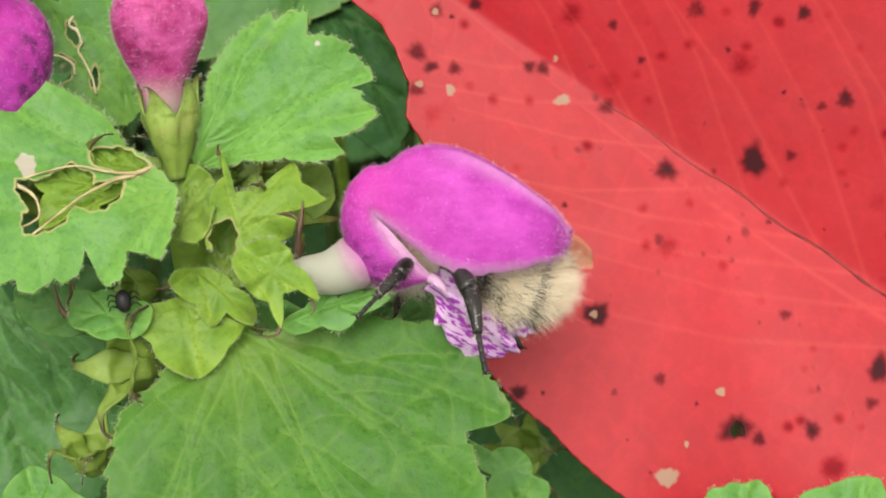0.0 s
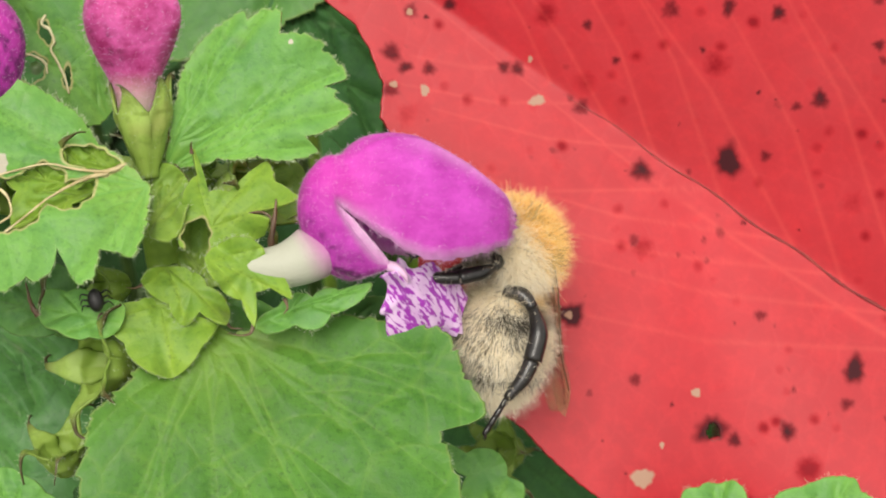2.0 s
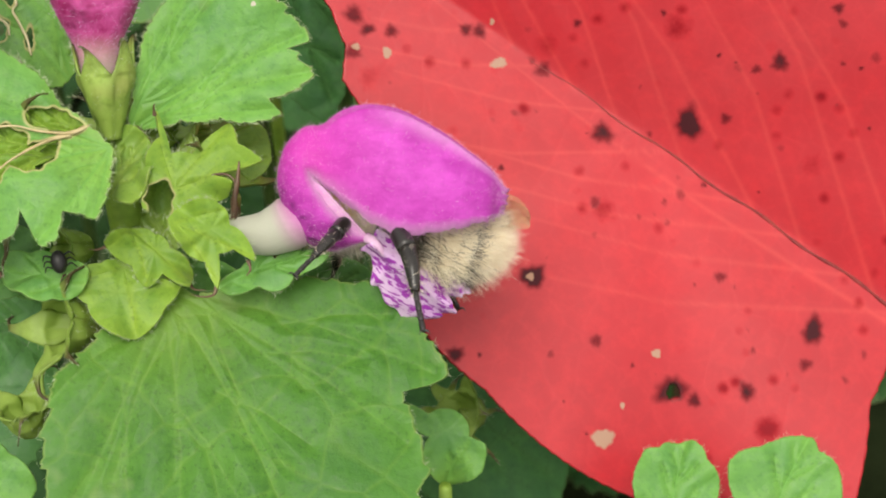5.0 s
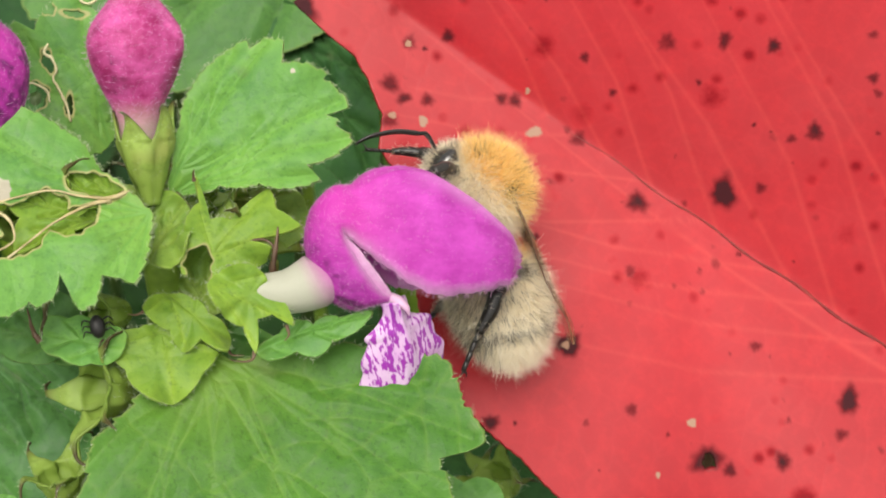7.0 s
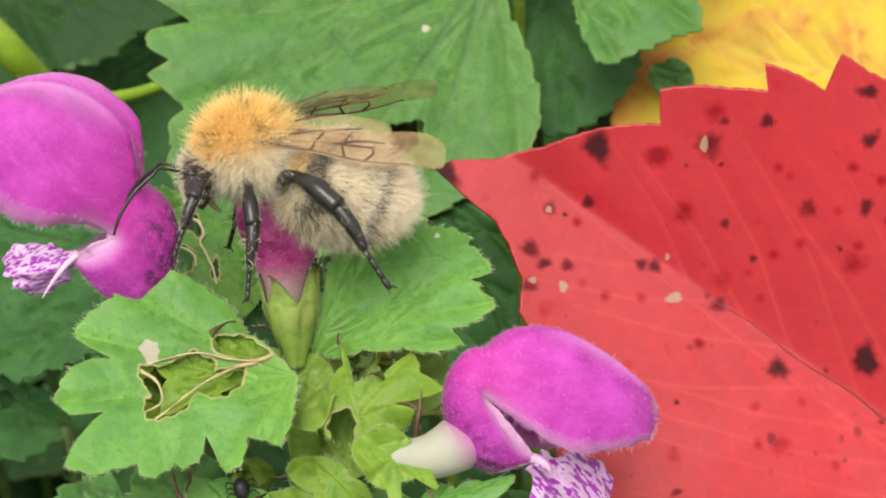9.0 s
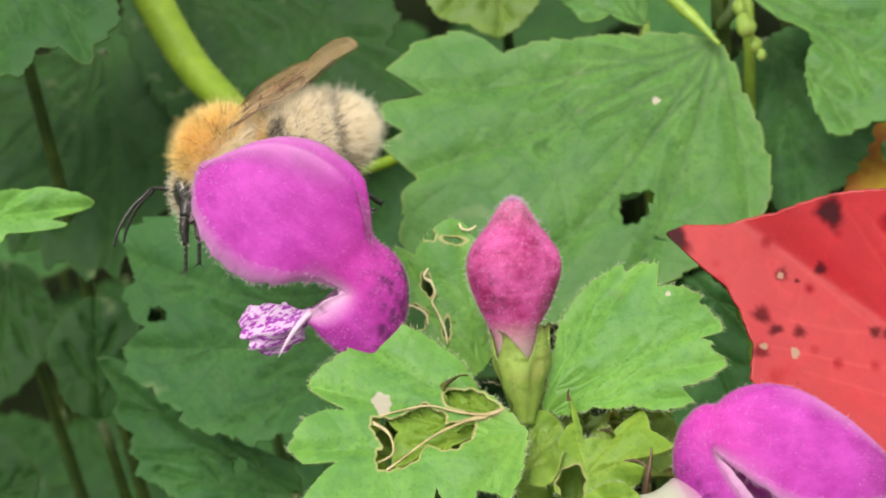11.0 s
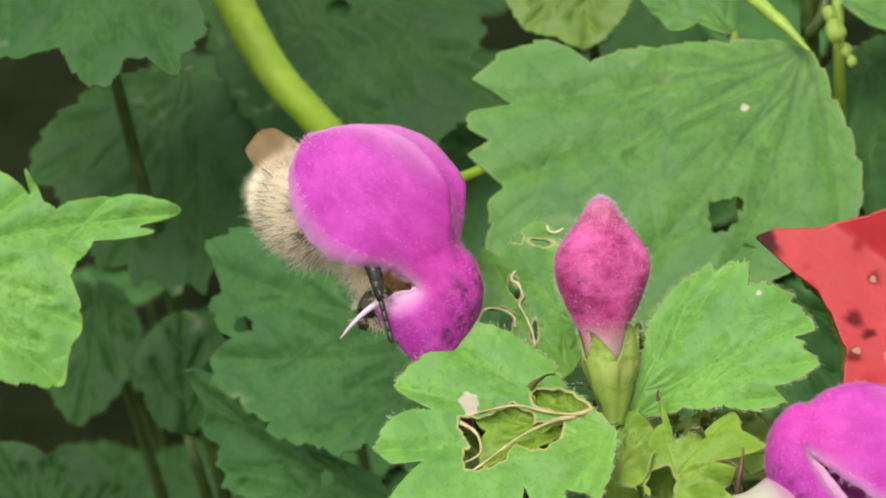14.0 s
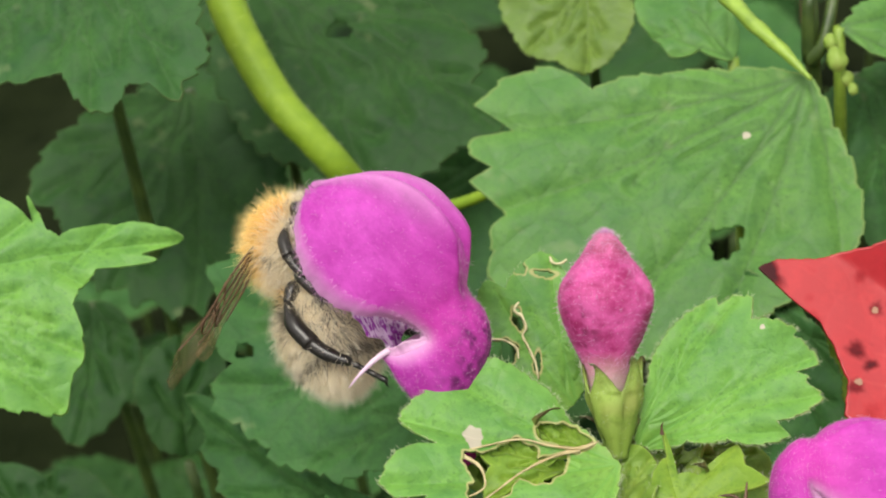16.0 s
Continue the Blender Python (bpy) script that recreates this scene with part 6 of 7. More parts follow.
BEE_ROWS = [
        (0, 4.42, -9.74, 0.30, 174.3, -0.0, 173.0),
        (0.5, 4.36, -9.77, 0.30, 174.3, -0.0, 173.0),
        (0.8, 4.19, -9.80, 0.30, 174.3, -0.0, 171.3),
        (1, 5.15, -9.45, 0.30, 171.4, -2.9, 165.0),
        (1.2, 10.25, -11.23, -0.00, 163.4, -14.4, 140.4),
        (1.4, 12.47, -10.39, -3.50, -167.9, -5.9, 94.7),
        (1.5, 12.34, -10.59, -4.00, -160.8, -5.8, 92.9),
        (1.7, 12.19, -10.60, -4.00, -157.7, -5.8, 93.5),
        (2, 11.82, -10.64, -4.00, -155.1, -5.8, 94.7),
        (2.2, 11.97, -10.92, -3.50, -158.9, -5.8, 95.8),
        (2.4, 11.32, -11.43, -0.50, 157.4, -14.6, 117.9),
        (2.5, 9.38, -12.70, -0.50, 123.1, -25.5, 138.7),
        (2.6, 10.13, -12.24, -0.50, 129.5, -23.0, 139.5),
        (2.8, 9.69, -12.06, -0.20, 158.5, -17.7, 146.3),
        (3, 7.14, -10.10, -0.60, 177.5, -9.0, 157.8),
        (3.2, 4.46, -9.75, 0.30, 168.7, -0.0, 173.0),
        (3.5, 4.37, -9.76, 0.30, 174.3, -0.0, 173.0),
        (4, 4.44, -9.69, 0.30, 174.3, -0.0, 173.0),
        (4.2, 4.41, -9.70, 0.30, 174.3, -0.0, 173.0),
        (5.9, 4.56, -9.70, 0.30, 174.3, -0.0, 173.0),
        (6.3, 6.74, -10.56, 0.30, 168.6, -2.9, 163.6),
        (6.5, 11.50, -10.23, -4.00, -167.2, -5.8, 94.7),
        (6.6, 11.59, -9.64, -4.50, -164.3, -2.9, 92.9),
        (6.8, 10.62, -8.07, -5.00, -171.0, 2.9, 106.4),
        (7, 10.26, -5.84, -6.00, -177.3, 2.9, 108.8),
        (7.5, 8.39, -4.51, -6.00, -177.2, 2.9, 111.2),
        (7.8, 6.64, -0.50, -3.00, 180.0, -0.0, 136.6),
        (8, 4.09, 0.90, -0.50, 173.3, -11.8, 150.0),
        (8.5, -0.06, 4.13, 2.00, 171.4, -8.9, 154.0),
        (8.8, -4.79, 5.17, 4.00, 169.6, -7.0, 165.1),
        (9, -9.96, 5.15, 4.50, 168.4, -5.8, 173.0),
        (9.2, -9.79, 5.30, 4.50, 168.4, -5.8, 177.1),
        (9.5, -11.90, 6.82, 4.50, 168.4, -5.8, 177.1),
        (9.6, -13.40, 5.44, 4.00, 168.4, -5.8, -172.9),
        (9.8, -14.35, 5.97, 2.00, 162.4, -2.9, -171.2),
        (10, -15.91, 6.63, -0.50, 159.4, -0.0, -177.1),
        (10.2, -16.33, 6.39, -2.00, 162.2, 2.9, 177.1),
        (10.7, -21.98, 9.01, -8.50, 174.2, 5.9, 174.1),
        (11.1, -27.09, 8.55, -7.00, 168.5, -5.8, -139.1),
        (11.4, -27.86, 5.37, -4.00, 165.1, -17.5, -93.0),
        (11.8, -24.91, 3.83, -2.50, 18.0, -5.9, -38.7),
        (12.3, -20.24, 3.06, -0.40, 14.0, -14.0, -66.0),
        (12.5, -20.21, 3.04, -0.40, 14.0, -14.0, -66.0),
        (13, -20.30, 3.10, -0.40, 14.0, -14.0, -66.0),
        (13.5, -20.35, 3.10, -0.40, 14.0, -14.0, -66.0),
        (13.7, -20.31, 3.31, -0.40, 14.0, -14.0, -66.0),
        (14, -20.34, 3.13, -0.40, 14.0, -14.0, -66.0),
        (14.5, -20.29, 3.08, -0.40, 14.0, -14.0, -66.0),
        (15, -20.23, 3.00, -0.40, 14.0, -14.0, -66.0),
        (15.3, -20.62, 3.22, -0.40, 14.0, -14.0, -66.0),
        (15.4, -21.3, 2.6, -1.00, 12.0, -16.0, -34.0),
        (15.5, -23.7, 1.1, -1.50, 6.0, -38.0, 46.0),
        (15.6, -23.7, 0.9, -1.50, 2.9, -28.0, 70.0),
        (15.8, -26.4, 4.5, -3.00, -22.3, -5.9, 96.0),
        (16, -26.4, 5.2, -3.50, -24.8, -5.9, 98.0),
]
BEE_START = here(*BEE_ROWS[0][1:])
bee = thing("bumblebee", BEE_START, "furry bumblebee with orange back, buff tail and smoky wings", "bee")
rng = np.random.default_rng(77)


def bee_part(name, me, parent=None, label="", m=None):
    ob = tagged(new(name, me), label)
    ob.parent = parent or bee
    ob.matrix_basis = m or Matrix()
    return ob


TH, TR = (0, 0, 0), (2.25, 2.05, 2.05)
thorax = bee_part("thorax", pelt("thorax", TH, TR, tint_thorax, rng), label="thorax with dense orange fur on top")
v, f, at = fur_on(TH, TR, 26000, 1.15, 0.030, rng, (-0.35, 0.1, 0), tint_thorax, 0.5)
bee_part("fur", mesh_of("fur", v, f, M_FUR, True, at), thorax)["kind"] = "stuff"
WAIST = Vector((-2.0, -0.5, 0)) * MM
AC, AR = (-3.1, -0.8, 0), (3.3, 2.6, 2.6)
abdomen = bee_part("abdomen", pelt("abdomen", AC, AR, tint_abdomen, rng, 0.12), label="abdomen with buff fur and thin dark bands", m=Matrix.Translation(WAIST))
v, f, at = fur_on(AC, AR, 30000, 1.05, 0.030, rng, (-0.95, -0.1, 0), tint_abdomen, squeeze=0.12)
bee_part("fur", mesh_of("fur", v, f, M_FUR, True, at), abdomen)["kind"] = "stuff"

HC, HR = (2.6, -1.55, 0), (0.95, 1.4, 1.25)
v, f = ellipsoid(HC, HR)
NECK = Vector((1.9, -0.5, 0)) * MM
head = bee_part("head", mesh_of("head", v, f, M_BLACK), label="black head with pale face hair", m=Matrix.Translation(NECK))
head.data.transform(Matrix.Translation(-NECK))
v, f, at = fur_on(HC, HR, 3600, 0.6, 0.03, rng, (0.1, 0.2, 0), tint_head, keep=lambda n: (np.abs(n[:, 2]) < 0.62) & (n[:, 1] > -0.75))
bee_part("fur", shifted(mesh_of("fur", v, f, M_FUR, True, at)), head)["kind"] = "stuff"
ANTENNAE = []
for side in (-1, 1):
    v, f = ellipsoid((2.7, -1.45, side * 0.95), (0.52, 1.05, 0.42), 18, 20)
    bee_part("eye", shifted(mesh_of("eye", v, f, M_EYE)), head, "glossy black compound eye")
    v, f, _ = tube([(3.3, -1.15, side * 0.3), (4.4, -0.55, side * 0.75), (4.9, -0.75, side * 0.95), (6.0, -1.35, side * 1.25), (7.0, -2.3, side * 1.5), (7.5, -3.1, side * 1.6)], [0.08, 0.075, 0.10, 0.105, 0.10, 0.07], 40, 8, 0.15)
    ANTENNAE.append((side, bee_part("antenna", shifted(mesh_of("antenna", v, f, M_BLACK)), head, "jointed black antenna")))
    v, f, _ = tube([(2.7, -2.7, side * 0.3), (2.95, -3.0, side * 0.3), (2.95, -3.2, side * 0.12)], [0.3, 0.22, 0.08], 10, 8)
    bee_part("jaw", shifted(mesh_of("jaw", v, f, M_BLACK)), head)
v, f, _ = tube([(2.5, -2.7, 0), (2.4, -3.2, 0), (2.1, -3.6, 0)], [0.22, 0.16, 0.06], 12, 8)
bee_part("tongue", shifted(mesh_of("tongue", v, f, M_SKIN)), head)

LEG_SIZES = {"F": (5.2, 0.29, 260), "M": (6.2, 0.33, 380), "H": (7.9, 0.41, 520)}
HIPS = {"F": (1.3, -1.7, 0.75), "M": (0.1, -2.0, 0.9), "H": (-1.9, -1.75, 1.3)}
LEGS = {}
for kind, (size, thick, hairy) in LEG_SIZES.items():
    body, fur = leg_mesh(size, thick, hairy, 90 + ord(kind))
    for side in ("R", "L"):
        leg = bee_part("leg", body if side == "R" else flipped(body, "leg"), label="black jointed leg")
        bee_part("fur", fur if side == "R" else flipped(fur, "leg_fur"), leg)["kind"] = "stuff"
        LEGS[side + kind] = leg
membrane, veins = wing_mesh()
WINGS = {}
for side in ("R", "L"):
    w = bee_part("wing", membrane if side == "R" else flipped(membrane, "wing"), label="smoky brown see-through wing")
    for vein in veins:
        bee_part("wing_vein", vein if side == "R" else flipped(vein, "wing_vein"), w)
    WINGS[side] = w


def leg_pose(key, way):
    """The pose of a leg whose foot points along way from its hip, its knee outwards."""
    s = 1 if key[0] == "R" else -1
    h = HIPS[key[1]]
    y = -Vector(way).normalized()
    out = Vector((0.25 if key[1] == "F" else -0.25, 0.9, s * 0.8)) * s
    z = (out - y * out.dot(y)).normalized()
    x = y.cross(z)
    m = Matrix((x, y, z)).transposed().to_4x4()
    return Matrix.Translation(Vector((h[0], h[1], h[2] * s)) * MM) @ m


def wing_pose(side, spread, lift, fold):
    s = 1 if side == "R" else -1
    return Matrix.Translation(Vector((0.3, 1.05, s * 1.5)) * MM) @ Matrix.Rotation(radians(s * (spread - 6)), 4, "Y") @ Matrix.Rotation(radians(-lift), 4, "Z") @ Matrix.Rotation(radians(s * fold), 4, "X")


FEET = {
    "LF": [
        (0, 0.20, -0.30, 0.93),
        (0.5, 0.20, -0.30, 0.93),
        (0.8, 0.20, -0.30, 0.93),
        (0.9, 0.92, -0.36, 0.12),
        (1, 0.56, 0.00, -0.83),
        (1.2, 0.85, -0.35, -0.40),
        (1.4, -0.15, -0.93, -0.35),
        (1.5, -0.12, -0.99, -0.11),
        (1.7, -0.10, -0.99, -0.05),
        (2, -0.10, -1.00, -0.01),
        (2.2, -0.14, -0.98, -0.13),
        (2.4, 0.53, -0.54, -0.65),
        (2.5, 0.95, 0.00, -0.30),
        (2.6, 0.92, -0.05, -0.38),
        (2.8, 0.93, -0.15, -0.34),
        (3, 0.74, -0.21, -0.64),
        (3.2, 0.35, 0.28, -0.89),
        (3.35, 1.00, -0.04, 0.07),
        (3.5, 0.20, -0.30, 0.93),
        (4, 0.20, -0.30, 0.93),
        (4.2, 0.20, -0.30, 0.93),
        (5.9, 0.20, -0.30, 0.93),
        (6.1, 0.94, -0.27, 0.21),
        (6.3, 0.67, 0.05, -0.74),
        (6.4, 0.29, -0.66, -0.70),
        (6.5, -0.28, -0.94, -0.20),
        (6.6, -0.35, -0.90, -0.25),
        (6.8, 0.55, -0.63, -0.54),
        (7, 0.07, -0.78, -0.62),
        (7.5, -0.03, -0.71, -0.70),
        (7.8, 0.37, -0.65, -0.66),
        (8, 0.43, -0.77, -0.47),
        (8.5, 0.64, -0.45, -0.62),
        (8.8, 0.36, -0.57, -0.74),
        (9, 0.32, -0.67, -0.67),
        (9.2, 0.30, -0.58, -0.76),
        (9.5, 0.16, -0.51, -0.85),
        (9.6, -0.01, -0.47, -0.88),
        (9.8, 0.12, 0.05, -0.99),
        (10, 0.64, -0.25, -0.73),
        (10.2, 0.48, -0.34, -0.81),
        (10.7, 0.57, -0.72, -0.41),
        (11.1, 0.57, -0.72, -0.41),
        (11.4, 0.57, -0.72, -0.41),
        (11.8, 0.57, -0.72, -0.41),
        (12.05, -0.20, -0.82, -0.53),
        (12.3, -0.85, -0.40, -0.32),
        (12.5, -0.85, -0.40, -0.32),
        (13, -0.85, -0.40, -0.32),
        (13.5, -0.85, -0.40, -0.32),
        (13.7, -0.85, -0.40, -0.32),
        (14, -0.85, -0.40, -0.32),
        (14.5, -0.85, -0.40, -0.32),
        (15, -0.85, -0.40, -0.32),
        (15.3, -0.85, -0.40, -0.32),
        (15.35, -0.20, -0.82, -0.53),
        (15.4, 0.57, -0.72, -0.41),
        (15.5, 0.57, -0.72, -0.41),
        (15.6, 0.57, -0.72, -0.41),
        (15.8, -0.25, -0.90, -0.35),
        (16, -0.25, -0.90, -0.35),
    ],
    "LM": [
        (0, 0.36, -0.12, -0.92),
        (0.5, 0.36, -0.12, -0.92),
        (0.8, 0.36, -0.12, -0.92),
        (1, 0.50, 0.12, -0.86),
        (1.2, 0.87, -0.28, -0.41),
        (1.4, -0.02, -0.99, -0.12),
        (1.5, -0.03, -1.00, -0.04),
        (1.7, -0.02, -1.00, 0.01),
        (2, -0.01, -1.00, 0.04),
        (2.2, 0.03, -1.00, -0.05),
        (2.4, 0.47, -0.59, -0.66),
        (2.5, 0.92, 0.02, -0.38),
        (2.6, 0.89, -0.01, -0.47),
        (2.8, 0.92, -0.09, -0.39),
        (3, 0.76, -0.15, -0.64),
        (3.2, 0.29, 0.27, -0.92),
        (3.5, 0.36, -0.12, -0.92),
        (4, 0.36, -0.12, -0.92),
        (4.2, 0.36, -0.12, -0.92),
        (5.9, 0.36, -0.12, -0.92),
        (6.3, 0.54, 0.13, -0.83),
        (6.4, 0.29, -0.65, -0.70),
        (6.5, -0.16, -0.98, -0.09),
        (6.6, -0.31, -0.94, -0.12),
        (6.8, -0.36, -0.91, -0.19),
        (7, -0.42, -0.87, -0.24),
        (7.5, -0.61, -0.74, -0.28),
        (7.8, 0.16, -0.75, -0.64),
        (8, 0.13, -0.66, -0.74),
        (8.5, -0.18, -0.73, -0.66),
        (8.8, 0.08, -0.67, -0.73),
        (9, -0.16, -0.77, -0.62),
        (9.2, -0.05, -0.74, -0.67),
        (9.5, -0.39, -0.61, -0.69),
        (9.6, -0.19, -0.51, -0.84),
        (9.8, 0.16, -0.52, -0.84),
        (10, -0.16, -0.55, -0.82),
        (10.2, -0.34, -0.39, -0.85),
        (10.7, 0.04, -0.72, -0.70),
        (11.1, 0.04, -0.72, -0.70),
        (11.4, 0.04, -0.72, -0.70),
        (11.8, 0.04, -0.72, -0.70),
        (12.3, -0.85, -0.40, -0.32),
        (12.5, -0.85, -0.40, -0.32),
        (13, -0.85, -0.40, -0.32),
        (13.5, -0.85, -0.40, -0.32),
        (13.7, -0.85, -0.40, -0.32),
        (14, -0.85, -0.40, -0.32),
        (14.5, -0.85, -0.40, -0.32),
        (15, -0.85, -0.40, -0.32),
        (15.3, -0.85, -0.40, -0.32),
        (15.4, 0.04, -0.72, -0.70),
        (15.5, 0.04, -0.72, -0.70),
        (15.6, 0.04, -0.72, -0.70),
        (15.8, 0.04, -0.72, -0.70),
        (16, 0.04, -0.72, -0.70),
    ],
    "LH": [
        (0, -0.30, -0.34, -0.89),
        (0.5, -0.30, -0.34, -0.89),
        (0.8, -0.30, -0.34, -0.89),
        (1, -0.46, -0.43, -0.78),
        (1.2, -0.07, -0.28, -0.96),
        (1.4, -0.84, -0.36, -0.40),
        (1.5, -0.90, -0.38, -0.25),
        (1.7, -0.90, -0.38, -0.25),
        (2, -0.90, -0.38, -0.25),
        (2.2, -0.90, -0.38, -0.25),
        (2.4, -0.45, -0.21, -0.87),
        (2.5, 0.04, 0.52, -0.85),
        (2.6, 0.02, 0.35, -0.94),
        (2.8, -0.00, -0.26, -0.96),
        (3, -0.30, -0.34, -0.89),
        (3.2, -0.50, -0.49, -0.71),
        (3.5, -0.22, -0.70, -0.68),
        (4, -0.30, -0.34, -0.89),
        (4.2, -0.30, -0.34, -0.89),
        (5.9, -0.30, -0.34, -0.89),
        (6.3, -0.27, -0.22, -0.94),
        (6.5, -0.90, -0.38, -0.25),
        (6.6, -0.90, -0.38, -0.25),
        (6.8, -0.90, -0.38, -0.25),
        (7, -0.90, -0.38, -0.25),
        (7.5, -0.90, -0.38, -0.25),
        (7.8, -0.54, -0.55, -0.64),
        (8, -0.48, -0.21, -0.85),
        (8.5, -0.60, -0.46, -0.66),
        (8.8, -0.54, -0.57, -0.62),
        (9, -0.74, -0.43, -0.52),
        (9.2, -0.64, -0.49, -0.59),
        (9.5, -0.58, -0.53, -0.62),
        (9.6, -0.53, -0.61, -0.60),
        (9.8, -0.56, -0.56, -0.61),
        (10, -0.73, -0.41, -0.54),
        (10.2, -0.86, -0.23, -0.45),
        (10.7, -0.65, -0.59, -0.48),
        (11.1, -0.65, -0.59, -0.48),
        (11.4, -0.65, -0.59, -0.48),
        (11.8, -0.65, -0.59, -0.48),
        (12.3, -0.85, -0.40, -0.32),
        (12.5, -0.85, -0.40, -0.32),
        (13, -0.85, -0.40, -0.32),
        (13.5, -0.85, -0.40, -0.32),
        (13.7, -0.85, -0.40, -0.32),
        (14, -0.85, -0.40, -0.32),
        (14.5, -0.85, -0.40, -0.32),
        (15, -0.85, -0.40, -0.32),
        (15.3, -0.85, -0.40, -0.32),
        (15.4, -0.65, -0.59, -0.48),
        (15.5, -0.65, -0.59, -0.48),
        (15.6, -0.65, -0.59, -0.48),
        (15.8, -0.65, -0.59, -0.48),
        (16, -0.65, -0.59, -0.48),
    ],
    "RF": [
        (0, 0.57, -0.72, 0.41),
        (0.5, 0.57, -0.72, 0.41),
        (0.8, 0.57, -0.72, 0.41),
        (1, 0.57, -0.72, 0.41),
        (1.2, 0.57, -0.72, 0.41),
        (1.4, 0.57, -0.72, 0.41),
        (1.5, 0.57, -0.72, 0.41),
        (1.7, 0.57, -0.72, 0.41),
        (2, 0.57, -0.72, 0.41),
        (2.2, 0.57, -0.72, 0.41),
        (2.4, 0.57, -0.72, 0.41),
        (2.5, 0.57, -0.72, 0.41),
        (2.6, 0.57, -0.72, 0.41),
        (2.8, 0.57, -0.72, 0.41),
        (3, 0.57, -0.72, 0.41),
        (3.2, 0.57, -0.72, 0.41),
        (3.5, 0.57, -0.72, 0.41),
        (4, 0.57, -0.72, 0.41),
        (4.2, 0.57, -0.72, 0.41),
        (5.9, 0.57, -0.72, 0.41),
        (6.3, 0.57, -0.72, 0.41),
        (6.5, 0.57, -0.72, 0.41),
        (6.6, 0.57, -0.72, 0.41),
        (6.8, 0.57, -0.72, 0.41),
        (7, 0.57, -0.72, 0.41),
        (7.5, 0.57, -0.72, 0.41),
        (7.8, 0.57, -0.72, 0.41),
        (8, 0.57, -0.72, 0.41),
        (8.5, 0.57, -0.72, 0.41),
        (8.8, 0.57, -0.72, 0.41),
        (8.9, 0.53, -0.77, -0.34),
        (9, 0.19, -0.38, -0.90),
        (9.1, 0.53, -0.77, -0.34),
        (9.2, 0.57, -0.72, 0.41),
        (9.5, 0.57, -0.72, 0.41),
        (9.6, 0.57, -0.72, 0.41),
        (9.8, 0.57, -0.72, 0.41),
        (10, 0.57, -0.72, 0.41),
        (10.2, 0.57, -0.72, 0.41),
        (10.7, 0.57, -0.72, 0.41),
        (11.1, 0.57, -0.72, 0.41),
        (11.4, 0.57, -0.72, 0.41),
        (11.8, 0.57, -0.72, 0.41),
        (12.05, 0.02, -0.99, -0.15),
        (12.3, 0.30, -0.10, -0.95),
        (12.5, 0.30, -0.10, -0.95),
        (13, 0.30, -0.10, -0.95),
        (13.5, 0.30, -0.10, -0.95),
        (13.7, 0.30, -0.10, -0.95),
        (14, 0.30, -0.10, -0.95),
        (14.5, 0.30, -0.10, -0.95),
        (15, 0.30, -0.10, -0.95),
        (15.3, 0.30, -0.10, -0.95),
        (15.35, 0.60, -0.60, -0.10),
        (15.4, 0.29, -0.37, 0.88),
        (15.5, 0.18, -0.73, 0.66),
        (15.6, 0.03, -0.81, 0.59),
        (15.8, -0.48, -0.82, 0.32),
        (16, -0.82, -0.40, 0.41),
    ],
    "RM": [
        (0, 0.04, -0.72, 0.70),
        (0.5, 0.04, -0.72, 0.70),
        (0.8, 0.04, -0.72, 0.70),
        (1, 0.04, -0.72, 0.70),
        (1.2, 0.04, -0.72, 0.70),
        (1.4, 0.04, -0.72, 0.70),
        (1.5, 0.04, -0.72, 0.70),
        (1.7, 0.04, -0.72, 0.70),
        (2, -0.36, -0.93, -0.08),
        (2.2, -0.33, -0.93, -0.15),
        (2.4, 0.04, -0.72, 0.70),
        (2.5, 0.04, -0.72, 0.70),
        (2.6, 0.04, -0.72, 0.70),
        (2.8, 0.04, -0.72, 0.70),
        (3, 0.04, -0.72, 0.70),
        (3.2, 0.04, -0.72, 0.70),
        (3.5, 0.04, -0.72, 0.70),
        (4, 0.04, -0.72, 0.70),
        (4.2, 0.04, -0.72, 0.70),
        (5.9, 0.04, -0.72, 0.70),
        (6.3, 0.04, -0.72, 0.70),
        (6.5, 0.04, -0.72, 0.70),
        (6.6, 0.04, -0.72, 0.70),
        (6.8, 0.04, -0.72, 0.70),
        (7, 0.04, -0.72, 0.70),
        (7.5, 0.04, -0.72, 0.70),
        (7.8, 0.04, -0.72, 0.70),
        (8, 0.04, -0.72, 0.70),
        (8.25, 0.48, -0.84, 0.25),
        (8.5, 0.38, 0.79, -0.48),
        (8.65, 0.48, -0.84, 0.25),
        (8.8, 0.04, -0.72, 0.70),
        (9, 0.04, -0.72, 0.70),
        (9.2, 0.04, -0.72, 0.70),
        (9.5, 0.04, -0.72, 0.70),
        (9.6, 0.04, -0.72, 0.70),
        (9.8, 0.04, -0.72, 0.70),
        (10, 0.04, -0.72, 0.70),
        (10.2, 0.04, -0.72, 0.70),
        (10.7, 0.04, -0.72, 0.70),
        (11.1, 0.04, -0.72, 0.70),
        (11.4, 0.04, -0.72, 0.70),
        (11.8, 0.04, -0.72, 0.70),
        (12.05, 0.91, -0.27, 0.31),
        (12.3, 0.30, 0.45, -0.84),
        (12.5, 0.30, 0.45, -0.84),
        (13, 0.30, 0.45, -0.84),
        (13.5, 0.30, 0.45, -0.84),
        (13.7, 0.30, 0.45, -0.84),
        (14, 0.30, 0.45, -0.84),
        (14.5, 0.30, 0.45, -0.84),
        (15, 0.30, 0.45, -0.84),
        (15.3, 0.30, 0.45, -0.84),
        (15.4, 0.65, -0.50, 0.10),
